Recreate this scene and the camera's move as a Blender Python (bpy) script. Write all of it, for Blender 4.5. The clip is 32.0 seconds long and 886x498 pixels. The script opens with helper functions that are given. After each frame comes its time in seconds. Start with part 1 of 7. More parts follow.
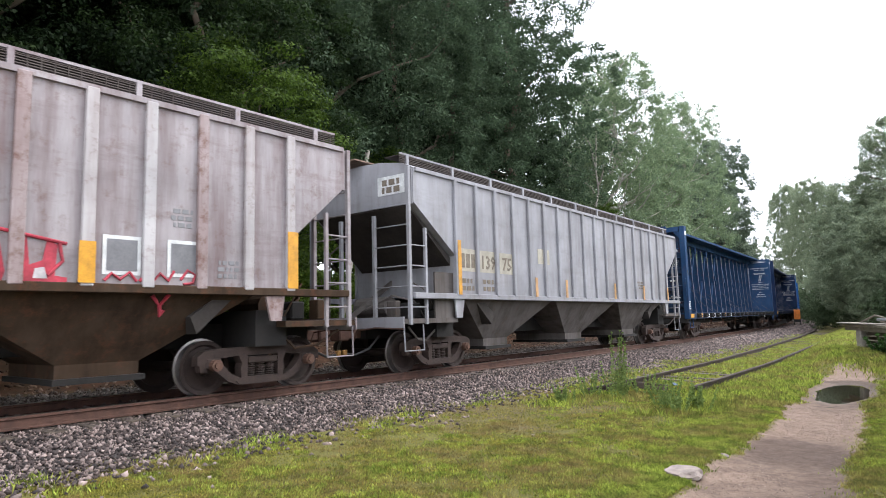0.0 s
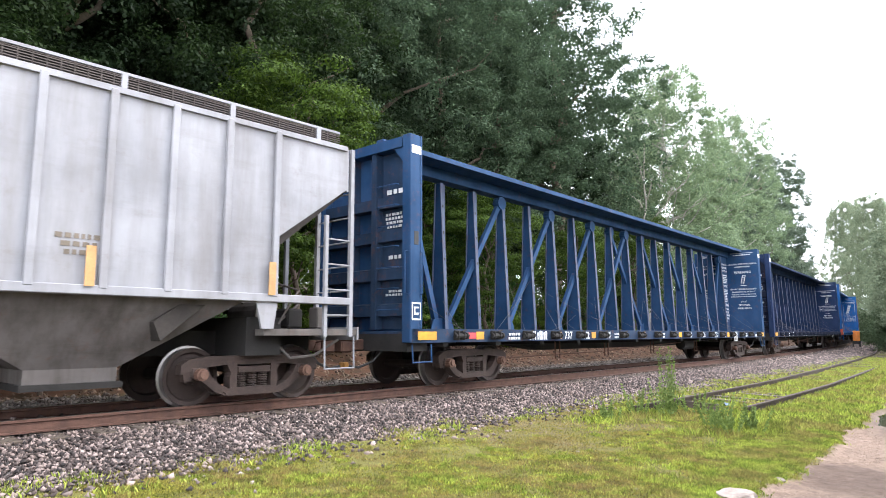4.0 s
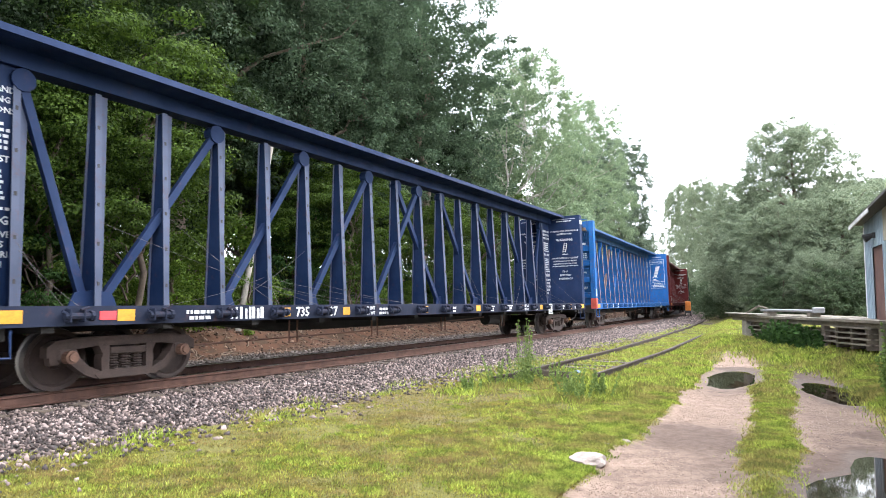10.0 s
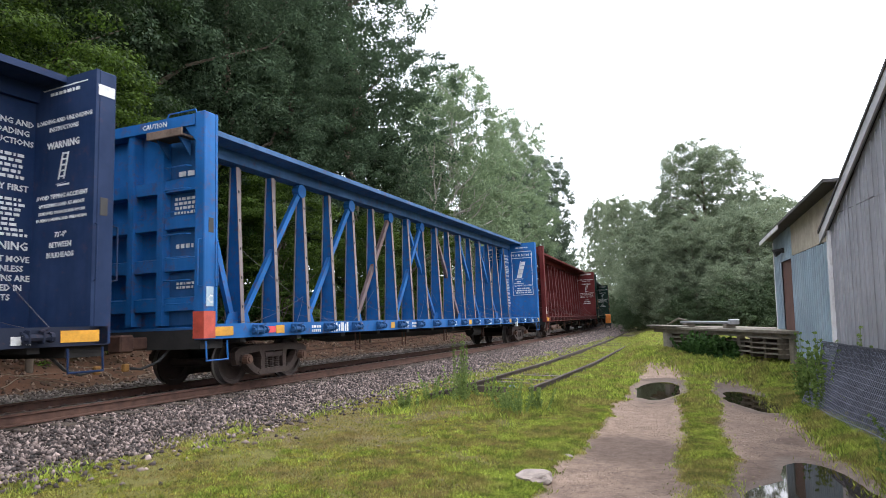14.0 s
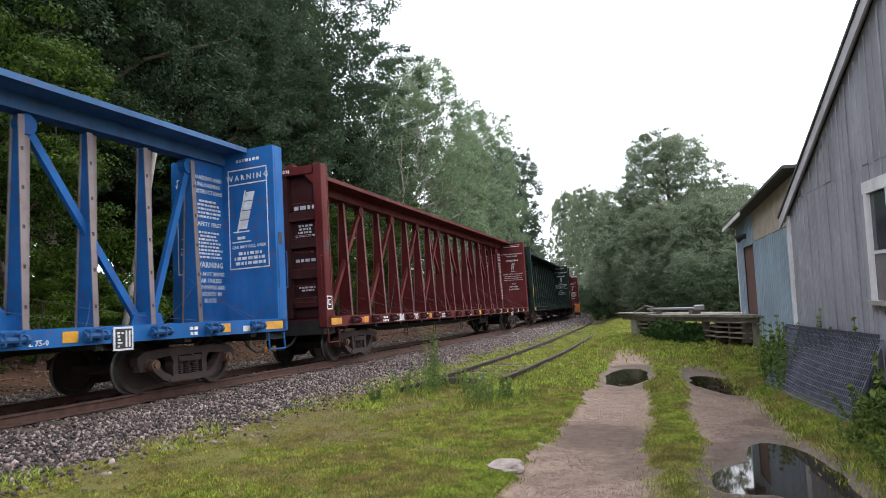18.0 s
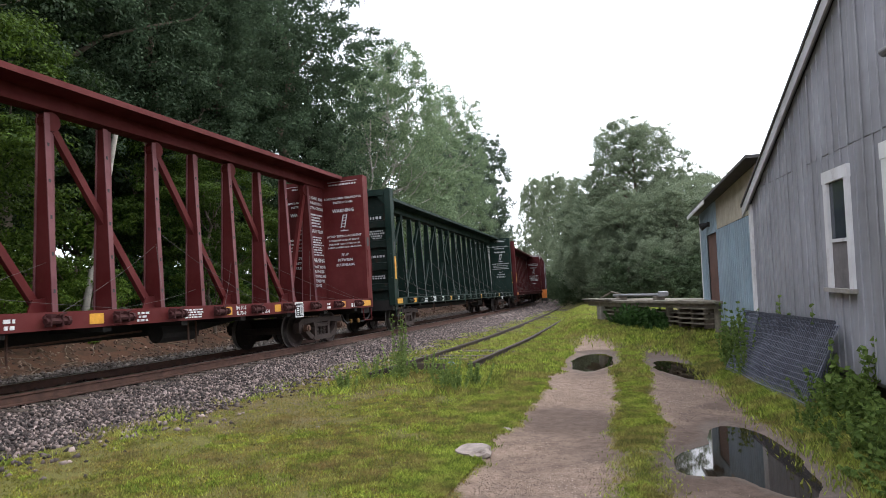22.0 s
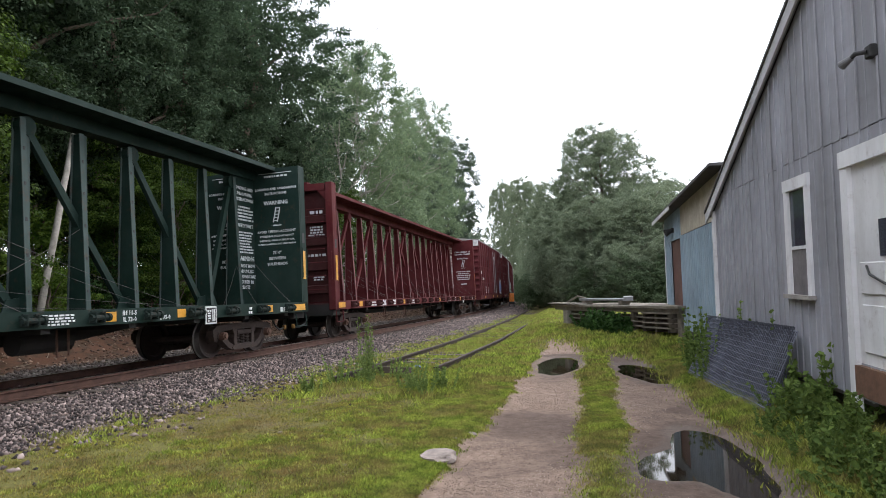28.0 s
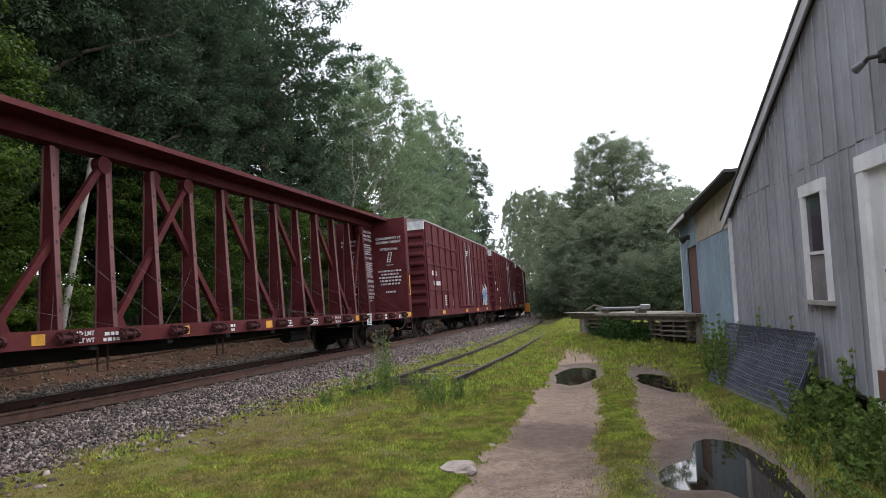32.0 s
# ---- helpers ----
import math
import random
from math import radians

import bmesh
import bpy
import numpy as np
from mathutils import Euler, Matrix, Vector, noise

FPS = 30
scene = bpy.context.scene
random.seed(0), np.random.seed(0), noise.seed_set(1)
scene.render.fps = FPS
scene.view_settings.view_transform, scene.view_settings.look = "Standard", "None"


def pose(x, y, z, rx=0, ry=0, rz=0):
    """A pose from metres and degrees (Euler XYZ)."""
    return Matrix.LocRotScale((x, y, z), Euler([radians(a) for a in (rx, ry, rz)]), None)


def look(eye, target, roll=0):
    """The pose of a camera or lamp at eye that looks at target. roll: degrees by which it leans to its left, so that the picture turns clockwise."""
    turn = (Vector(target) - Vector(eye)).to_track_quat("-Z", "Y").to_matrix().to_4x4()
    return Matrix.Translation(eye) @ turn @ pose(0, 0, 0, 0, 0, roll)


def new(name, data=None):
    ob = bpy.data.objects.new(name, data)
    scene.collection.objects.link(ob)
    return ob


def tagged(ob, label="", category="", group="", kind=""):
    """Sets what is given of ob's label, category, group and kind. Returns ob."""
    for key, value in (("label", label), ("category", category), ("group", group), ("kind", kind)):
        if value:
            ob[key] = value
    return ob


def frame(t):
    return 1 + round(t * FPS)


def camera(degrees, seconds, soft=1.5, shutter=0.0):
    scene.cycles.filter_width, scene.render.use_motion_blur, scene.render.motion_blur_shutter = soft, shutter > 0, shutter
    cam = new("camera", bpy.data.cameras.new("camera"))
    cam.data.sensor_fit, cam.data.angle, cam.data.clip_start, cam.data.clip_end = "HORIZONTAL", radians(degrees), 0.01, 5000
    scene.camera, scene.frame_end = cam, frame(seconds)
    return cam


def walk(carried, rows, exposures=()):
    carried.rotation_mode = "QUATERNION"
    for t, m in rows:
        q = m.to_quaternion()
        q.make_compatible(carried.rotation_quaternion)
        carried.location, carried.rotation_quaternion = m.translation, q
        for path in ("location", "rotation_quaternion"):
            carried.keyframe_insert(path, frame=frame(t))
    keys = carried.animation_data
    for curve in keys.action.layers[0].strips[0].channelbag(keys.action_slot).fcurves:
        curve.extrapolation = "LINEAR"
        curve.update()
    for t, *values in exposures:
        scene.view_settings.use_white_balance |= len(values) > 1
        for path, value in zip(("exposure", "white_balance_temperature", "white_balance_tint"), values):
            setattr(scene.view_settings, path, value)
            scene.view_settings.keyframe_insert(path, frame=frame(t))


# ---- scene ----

# camera and its path


def view(x, y, z, yaw, pitch, roll):
    """A hand-held pose: heading, tilt and roll in degrees."""
    return pose(x, y, z, 90 + pitch, 0, yaw) @ pose(0, 0, 0, 0, 0, roll)


cam = camera(68.97, 32.0, 0.7, 0.12)
PATH = [
    (0, view(0.364, -0.457, 1.638, 32.72, 5.41, -0.18)),
    (0.5, view(0.362, -0.455, 1.640, 32.45, 6.14, -0.76)),
    (1, view(0.352, -0.454, 1.640, 32.78, 6.43, -0.14)),
    (1.5, view(0.343, -0.453, 1.637, 33.43, 6.48, 0.11)),
    (2, view(0.336, -0.449, 1.636, 34.37, 6.65, 0.41)),
    (2.5, view(0.325, -0.444, 1.630, 36.39, 6.65, 1.39)),
    (4.5, view(0.319, -0.400, 1.604, 36.54, 6.49, 0.96)),
    (5, view(0.317, -0.383, 1.608, 34.28, 6.49, 0.44)),
    (5.5, view(0.315, -0.370, 1.602, 34.23, 6.67, 0.40)),
    (6, view(0.309, -0.354, 1.603, 33.13, 6.42, 0.13)),
    (6.5, view(0.313, -0.337, 1.602, 32.54, 6.16, -0.38)),
    (7, view(0.325, -0.322, 1.595, 29.94, 6.33, 0.12)),
    (7.5, view(0.326, -0.312, 1.601, 27.54, 5.52, -2.33)),
    (8, view(0.302, -0.325, 1.585, 33.65, 6.52, 0.62)),
    (8.5, view(0.327, -0.348, 1.599, 32.72, 3.99, 1.16)),
    (9, view(0.326, -0.242, 1.581, 28.27, 4.23, 0.48)),
    (9.5, view(0.302, -0.151, 1.550, 25.78, 4.40, -0.70)),
    (10, view(0.225, -0.132, 1.581, 24.74, 4.56, 0.23)),
    (10.5, view(0.070, -0.145, 1.571, 21.34, 3.98, -1.86)),
    (11, view(0.004, -0.110, 1.594, 20.73, 3.16, -0.90)),
    (11.5, view(-0.004, -0.104, 1.590, 20.13, 3.81, -1.64)),
    (12, view(-0.009, -0.091, 1.590, 19.28, 3.49, -1.40)),
    (12.5, view(-0.010, -0.085, 1.590, 18.65, 4.08, -1.50)),
    (13, view(-0.008, -0.085, 1.595, 18.43, 4.04, -1.33)),
    (13.5, view(-0.005, -0.085, 1.599, 17.90, 4.90, -1.07)),
    (14, view(-0.012, -0.089, 1.602, 18.03, 5.88, -0.47)),
    (14.5, view(-0.011, -0.089, 1.599, 18.36, 5.89, -0.36)),
    (16.5, view(0.005, -0.071, 1.599, 17.27, 6.09, -1.83)),
    (17, view(0.002, -0.063, 1.599, 16.72, 6.05, -1.05)),
    (17.5, view(0.004, -0.048, 1.598, 16.13, 5.90, -1.57)),
    (18, view(-0.002, -0.036, 1.590, 15.34, 5.23, -1.95)),
    (18.5, view(-0.016, -0.021, 1.594, 14.87, 4.55, -1.51)),
    (19, view(-0.020, -0.005, 1.608, 15.11, 4.69, -0.95)),
    (19.5, view(-0.020, -0.023, 1.601, 14.92, 5.03, -1.06)),
    (20, view(-0.015, -0.026, 1.600, 15.00, 5.26, -1.05)),
    (20.5, view(-0.011, -0.024, 1.595, 15.23, 5.01, -1.26)),
    (21, view(-0.008, -0.016, 1.598, 14.33, 5.04, -1.39)),
    (21.5, view(-0.012, -0.012, 1.598, 12.65, 4.81, -1.48)),
    (22, view(-0.012, -0.014, 1.595, 12.60, 3.86, -1.79)),
    (22.5, view(0.000, -0.007, 1.599, 12.10, 5.10, -2.04)),
    (23, view(0.000, -0.000, 1.600, 11.38, 4.77, -1.98)),
    (23.5, view(-0.007, 0.006, 1.593, 10.85, 4.05, -2.21)),
    (24, view(-0.007, 0.015, 1.595, 10.89, 4.34, -1.56)),
    (24.5, view(-0.008, 0.023, 1.600, 10.93, 3.94, -1.99)),
    (25, view(-0.022, 0.018, 1.595, 11.09, 3.47, -1.62)),
    (25.5, view(-0.027, 0.016, 1.591, 11.26, 3.09, -1.67)),
    (27.5, view(-0.013, 0.025, 1.592, 10.86, 3.54, -1.70)),
    (28, view(-0.013, 0.045, 1.603, 9.77, 4.03, -1.33)),
    (28.5, view(-0.022, 0.025, 1.599, 10.52, 3.83, -2.44)),
    (29, view(-0.025, 0.021, 1.599, 10.95, 3.73, -2.20)),
    (29.5, view(-0.021, 0.024, 1.601, 10.39, 3.73, -2.22)),
    (30, view(-0.023, 0.019, 1.599, 10.34, 3.89, -2.29)),
    (30.5, view(-0.016, 0.016, 1.603, 10.39, 4.12, -2.23)),
    (31, view(-0.013, 0.013, 1.605, 10.61, 4.54, -2.35)),
    (31.5, view(-0.021, 0.003, 1.609, 10.68, 4.83, -2.18)),
    (32, view(-0.022, -0.003, 1.608, 11.00, 5.08, -2.31)),
]
EXPOSURES = [(0, 0.6), (2.5, 0.8), (5, 1.62), (6, 1.76), (7, 1.68), (8, 1.48), (9, 1.58), (11, 1.2), (12, 1.02), (13, 0.78), (14, 0.54), (17, 0.27), (20, 0.25), (28, 0.24), (30, 0.2), (32, 0.0)]
walk(cam, PATH, EXPOSURES)

# world and light
SUN_DIR = Vector((0.55, 0.60, 0.75)).normalized()
world = bpy.data.worlds.new("world")
scene.world = world
world.use_nodes = True
wn = world.node_tree
wn.nodes.clear()
sky = wn.nodes.new("ShaderNodeTexSky")
sky.sky_type = "NISHITA"
sky.sun_disc = False
sky.sun_elevation = math.asin(SUN_DIR.z)
sky.sun_rotation = math.atan2(SUN_DIR.x, SUN_DIR.y)
sky.air_density, sky.dust_density = 1.0, 4.0
cloud = wn.nodes.new("ShaderNodeMixRGB")
cloud.inputs[0].default_value = 0.88
cloud.inputs[2].default_value = (13.0, 13.5, 14.9, 1)
bg = wn.nodes.new("ShaderNodeBackground")
bg.inputs[1].default_value = 0.175
wout = wn.nodes.new("ShaderNodeOutputWorld")
wn.links.new(sky.outputs[0], cloud.inputs[1])
wn.links.new(cloud.outputs[0], bg.inputs[0])
wn.links.new(bg.outputs[0], wout.inputs[0])
sun = new("sun", bpy.data.lights.new("sun", "SUN"))
sun.data.energy, sun.data.angle, sun.data.color = 1.1, radians(20), (1.0, 0.965, 0.91)
sun.matrix_basis = look(SUN_DIR * 100, (0, 0, 0))

# ---------------------------------------------------------------- materials


def nodes_of(m):
    m.use_nodes = True
    return m.node_tree.nodes, m.node_tree.links, m.node_tree.nodes["Principled BSDF"]


def ramp(nt, fac, stops):
    r = nt.nodes.new("ShaderNodeValToRGB")
    while len(r.color_ramp.elements) < len(stops):
        r.color_ramp.elements.new(0.5)
    for e, (p, c) in zip(r.color_ramp.elements, stops):
        e.position, e.color = p, (*c, 1)
    nt.links.new(fac, r.inputs[0])
    return r.outputs[0]


def noise_tex(nt, scale, detail=4, rough=0.6, stretch=None, coord="Object"):
    tc = nt.nodes.new("ShaderNodeTexCoord")
    n = nt.nodes.new("ShaderNodeTexNoise")
    n.inputs["Scale"].default_value, n.inputs["Detail"].default_value, n.inputs["Roughness"].default_value = scale, detail, rough
    if stretch:
        mp = nt.nodes.new("ShaderNodeMapping")
        mp.inputs["Scale"].default_value = stretch
        nt.links.new(tc.outputs[coord], mp.inputs[0])
        nt.links.new(mp.outputs[0], n.inputs["Vector"])
    else:
        nt.links.new(tc.outputs[coord], n.inputs["Vector"])
    return n.outputs["Fac"]


def mixc(nt, fac, a, b, mode="MIX"):
    m = nt.nodes.new("ShaderNodeMixRGB")
    m.blend_type = mode
    for i, v in ((0, fac), (1, a), (2, b)):
        if isinstance(v, (int, float)):
            m.inputs[i].default_value = v
        elif isinstance(v, tuple):
            m.inputs[i].default_value = (*v, 1)
        else:
            nt.links.new(v, m.inputs[i])
    return m.outputs[0]


def bump(nt, bsdf, height, strength=0.3, dist=0.02):
    b = nt.nodes.new("ShaderNodeBump")
    b.inputs["Strength"].default_value, b.inputs["Distance"].default_value = strength, dist
    nt.links.new(height, b.inputs["Height"])
    nt.links.new(b.outputs[0], bsdf.inputs["Normal"])


MATS = {}


def plain(name, col, rough=0.6, metal=0.0, var=0.25, scale=3.0, fine=40.0, bumps=0.15, random_tint=0.0):
    """Paint, metal or stone with grain and stains at two scales."""
    if name in MATS:
        return MATS[name]
    m = MATS[name] = bpy.data.materials.new(name)
    n, l, b = nodes_of(m)
    nt = m.node_tree
    dark = tuple(v * (1 - var) for v in col)
    lite = tuple(min(1, v * (1 + var * 0.8)) for v in col)
    big = ramp(nt, noise_tex(nt, scale), [(0.3, dark), (0.7, lite)])
    fin = ramp(nt, noise_tex(nt, fine, 3), [(0.3, (1 - var * 0.6,) * 3), (0.7, (1, 1, 1))])
    c = mixc(nt, 1.0, big, fin, "MULTIPLY")
    if random_tint:
        oi = n.new("ShaderNodeObjectInfo")
        c = mixc(nt, 1.0, c, ramp(nt, oi.outputs["Random"], [(0, (1 - random_tint,) * 3), (1, (1, 1, 1))]), "MULTIPLY")
    l.new(c, b.inputs["Base Color"])
    b.inputs["Roughness"].default_value, b.inputs["Metallic"].default_value = rough, metal
    if bumps:
        bump(nt, b, noise_tex(nt, fine, 3), bumps, 0.01)
    return m


def car_paint(name, col, rust=0.35, streak=0.3, rough=0.45, grime=None):
    """Weathered freight-car paint: faded patches, vertical dirt streaks, rust at scratches."""
    if name in MATS:
        return MATS[name]
    m = MATS[name] = bpy.data.materials.new(name)
    n, l, b = nodes_of(m)
    nt = m.node_tree
    grime = grime or tuple(v * 0.45 + 0.012 for v in col)
    b.inputs["Specular IOR Level"].default_value = 0.11
    fade = ramp(nt, noise_tex(nt, 0.9, 5), [(0.3, tuple(v * 0.8 for v in col)), (0.72, tuple(min(1, v * 1.15 + 0.015) for v in col))])
    st = noise_tex(nt, 1.0, 5, 0.65, (3.0, 3.0, 0.35))
    c = mixc(nt, ramp(nt, st, [(0.42, (0, 0, 0)), (0.72, (streak,) * 3)]), fade, grime)
    sm = noise_tex(nt, 1.0, 6, 0.7, (0.8, 0.8, 4.0))
    c = mixc(nt, ramp(nt, sm, [(0.52, (0, 0, 0)), (0.75, (streak * 0.6,) * 3)]), c, grime)
    rs = noise_tex(nt, 5.0, 8, 0.75)
    c = mixc(nt, ramp(nt, rs, [(0.58 - 0.10 * rust, (0, 0, 0)), (0.69, (rust,) * 3)]), c, (0.11, 0.045, 0.025))
    l.new(c, b.inputs["Base Color"])
    r = ramp(nt, st, [(0.3, (rough,) * 3), (0.8, (min(1, rough + 0.3),) * 3)])
    l.new(r, b.inputs["Roughness"])
    bump(nt, b, rs, 0.12, 0.01)
    return m


def leaf_mat(name, a, bcol, gloss=0.65):
    m = MATS[name] = bpy.data.materials.new(name)
    n, l, b = nodes_of(m)
    nt = m.node_tree
    g = n.new("ShaderNodeNewGeometry")
    c = ramp(nt, g.outputs["Random Per Island"], [(0.0, a), (0.8, bcol), (1.0, tuple(min(1, v * 1.2) for v in bcol))])
    c = mixc(nt, 0.6, c, ramp(nt, noise_tex(nt, 0.35, 3), [(0.3, (0.55, 0.6, 0.55)), (0.7, (1, 1, 1))]), "MULTIPLY")
    l.new(c, b.inputs["Base Color"])
    b.inputs["Roughness"].default_value = gloss
    b.inputs["Specular IOR Level"].default_value = 0.18
    t = n.new("ShaderNodeBsdfTranslucent")
    l.new(c, t.inputs[0])
    mx = n.new("ShaderNodeMixShader")
    mx.inputs[0].default_value = 0.45
    l.new(b.outputs[0], mx.inputs[1])
    l.new(t.outputs[0], mx.inputs[2])
    l.new(mx.outputs[0], n["Material Output"].inputs[0])
    return m


def grass_mat(name, a, bcol, c_):
    """Blades that go from fresh to dry in uneven patches."""
    m = MATS[name] = bpy.data.materials.new(name)
    n, l, b = nodes_of(m)
    nt = m.node_tree
    g = n.new("ShaderNodeNewGeometry")
    c = ramp(nt, g.outputs["Random Per Island"], [(0.0, a), (0.8, bcol), (1.0, tuple(v * 1.3 for v in bcol))])
    d = ramp(nt, g.outputs["Random Per Island"], [(0.0, tuple(v * 0.5 for v in c_)), (1.0, c_)])
    c = mixc(nt, ramp(nt, noise_tex(nt, 1.1, 6, 0.65), [(0.44, (0, 0, 0)), (0.60, (0.8,) * 3)]), c, d)
    c = mixc(nt, 0.75, c, ramp(nt, noise_tex(nt, 3.5, 4, 0.6), [(0.40, (0.42, 0.5, 0.42)), (0.57, (1, 1, 1))]), "MULTIPLY")
    l.new(c, b.inputs["Base Color"])
    b.inputs["Roughness"].default_value = 0.7
    b.inputs["Specular IOR Level"].default_value = 0.15
    t = n.new("ShaderNodeBsdfTranslucent")
    l.new(c, t.inputs[0])
    mx = n.new("ShaderNodeMixShader")
    mx.inputs[0].default_value = 0.3
    l.new(b.outputs[0], mx.inputs[1])
    l.new(t.outputs[0], mx.inputs[2])
    l.new(mx.outputs[0], n["Material Output"].inputs[0])
    return m


RAIL_RUST = plain("rail_rust", (0.105, 0.053, 0.038), 0.8, 0.2, 0.35, 6, 60)
RAIL_TOP = plain("rail_polished", (0.45, 0.42, 0.40), 0.35, 1.0, 0.2, 4, 30, 0)
TIE = plain("tie_wood", (0.095, 0.072, 0.054), 0.9, 0, 0.4, 4, 30, 0.5, 0.3)
WHEEL = plain("wheel_steel", (0.037, 0.023, 0.019), 0.75, 0.15, 0.35, 5, 40)
TREAD = plain("wheel_tread", (0.30, 0.28, 0.27), 0.4, 0.9, 0.2, 5, 40, 0)
# truck and underframe colours deepened: they carry the shade below the cars
TRUCK = plain("truck_iron", (0.042, 0.026, 0.021), 0.85, 0.05, 0.4, 5, 40, 0.3)
UNDER = plain("underframe_grime_shaded", (0.016, 0.014, 0.013), 0.9, 0, 0.4, 3, 30, 0.2)
BLACK = plain("black_iron", (0.03, 0.03, 0.03), 0.7, 0.2, 0.3, 6, 40)
WHITE = plain("stencil_white", (0.62, 0.63, 0.63), 0.6, 0, 0.3, 6, 60, 0)
YELLOW = plain("reflector_yellow", (0.56, 0.27, 0.02), 0.5, 0, 0.3, 6, 50, 0)
REDTAG = plain("red_tag", (0.6, 0.05, 0.06), 0.5, 0, 0.2, 6, 50, 0)
WIRE = plain("strap_wire", (0.11, 0.10, 0.095), 0.6, 0.4, 0.3, 6, 50, 0)
GALV = plain("galvanised", (0.34, 0.35, 0.36), 0.5, 0.7, 0.2, 6, 40)
BARK = plain("bark", (0.13, 0.10, 0.075), 0.95, 0, 0.45, 2, 14, 0.7)
DEADWOOD = plain("bare_wood", (0.40, 0.37, 0.33), 0.9, 0, 0.3, 3, 20, 0.4)

# ---------------------------------------------------------------- mesh helpers


def mesh_ob(name, bm, mat, smooth=False):
    me = bpy.data.meshes.new(name)
    bm.to_mesh(me)
    bm.free()
    me.materials.append(mat)
    if smooth:
        me.shade_smooth()
    return new(name, me)


def part(name, bm, mat, parent, label="", smooth=False):
    ob = mesh_ob(name, bm, mat, smooth) if isinstance(bm, bmesh.types.BMesh) else new(name, bm)
    ob.parent = parent
    return tagged(ob, label, kind="stuff" if name in ("stencil_block", "data_block") else "")


def thing(name, label, category, m=None, group="", kind=""):
    ob = new(name)
    ob.empty_display_size = 0.2
    if m is not None:
        ob.matrix_basis = m
    return tagged(ob, label, category, group, kind)


def bx(bm, x0, x1, y0, y1, z0, z1, bev=0.0):
    vs = [bm.verts.new((x, y, z)) for x in (x0, x1) for y in (y0, y1) for z in (z0, z1)]
    fs = [bm.faces.new([vs[i] for i in q]) for q in ((0, 1, 3, 2), (4, 6, 7, 5), (0, 4, 5, 1), (2, 3, 7, 6), (0, 2, 6, 4), (1, 5, 7, 3))]
    if bev:
        es = {e for f_ in fs for e in f_.edges}
        bmesh.ops.bevel(bm, geom=list(es), offset=bev, segments=1, affect="EDGES")
    return bm


def box(x0, x1, y0, y1, z0, z1, bev=0.0):
    return bx(bmesh.new(), x0, x1, y0, y1, z0, z1, bev)


def prism(bm, pts, d, axis="y", at=0.0):
    """A plate with the outline pts and thickness d across the given axis."""
    def v3(p, q):
        return {"y": (p[0], q, p[1]), "x": (q, p[0], p[1]), "z": (p[0], p[1], q)}[axis]
    a = [bm.verts.new(v3(p, at - d / 2)) for p in pts]
    b = [bm.verts.new(v3(p, at + d / 2)) for p in pts]
    k = len(pts)
    bm.faces.new(a)
    bm.faces.new(b[::-1])
    for i in range(k):
        bm.faces.new((a[i], b[i], b[(i + 1) % k], a[(i + 1) % k]))
    bmesh.ops.recalc_face_normals(bm, faces=bm.faces)
    return bm


def rod(bm, a, b, r, seg=6, r2=None):
    """A round bar from a to b."""
    a, b = Vector(a), Vector(b)
    d = b - a
    m = Matrix.Translation((a + b) / 2) @ d.to_track_quat("Z", "Y").to_matrix().to_4x4()
    bmesh.ops.create_cone(bm, cap_ends=True, segments=seg, radius1=r, radius2=r if r2 is None else r2, depth=d.length, matrix=m)
    return bm


def rods(pts, r, seg=6):
    """A bent round bar through the points, in one piece."""
    bm = bmesh.new()
    pts = [Vector(p) for p in pts]
    rings = []
    u = None
    for i, p in enumerate(pts):
        d = (pts[min(i + 1, len(pts) - 1)] - pts[max(i - 1, 0)]).normalized()
        u = d.orthogonal().normalized() if u is None else (u - d * u.dot(d)).normalized()
        w = d.cross(u)
        rings.append([bm.verts.new(p + r * (math.cos(2 * math.pi * k / seg) * u + math.sin(2 * math.pi * k / seg) * w)) for k in range(seg)])
    for q, s in zip(rings[:-1], rings[1:]):
        for k in range(seg):
            bm.faces.new((q[k], q[(k + 1) % seg], s[(k + 1) % seg], s[k]))
    bm.faces.new(rings[0][::-1])
    bm.faces.new(rings[-1])
    return bm


def lathe(prof, seg=10):
    """A turned solid about z from (radius, height) pairs."""
    bm = bmesh.new()
    rings = [[bm.verts.new((r * math.cos(2 * math.pi * k / seg), r * math.sin(2 * math.pi * k / seg), z)) for k in range(seg)] for r, z in prof]
    for q, s in zip(rings[:-1], rings[1:]):
        for k in range(seg):
            bm.faces.new((q[k], q[(k + 1) % seg], s[(k + 1) % seg], s[k]))
    bm.faces.new(rings[0][::-1])
    bm.faces.new(rings[-1])
    return bm


def bar(bm, a, b, w, h, side=(0, 1, 0)):
    """A square bar from a to b: w along side, h across."""
    a, b, s = Vector(a), Vector(b), Vector(side)
    d = (b - a).normalized()
    u = d.cross(s).normalized() * h / 2
    s = s * w / 2
    vs = [bm.verts.new(p + i * s + j * u) for p in (a, b) for i, j in ((-1, -1), (1, -1), (1, 1), (-1, 1))]
    for q in ((3, 2, 1, 0), (4, 5, 6, 7), (0, 1, 5, 4), (1, 2, 6, 5), (2, 3, 7, 6), (3, 0, 4, 7)):
        bm.faces.new([vs[i] for i in q])
    bmesh.ops.recalc_face_normals(bm, faces=bm.faces)
    return bm


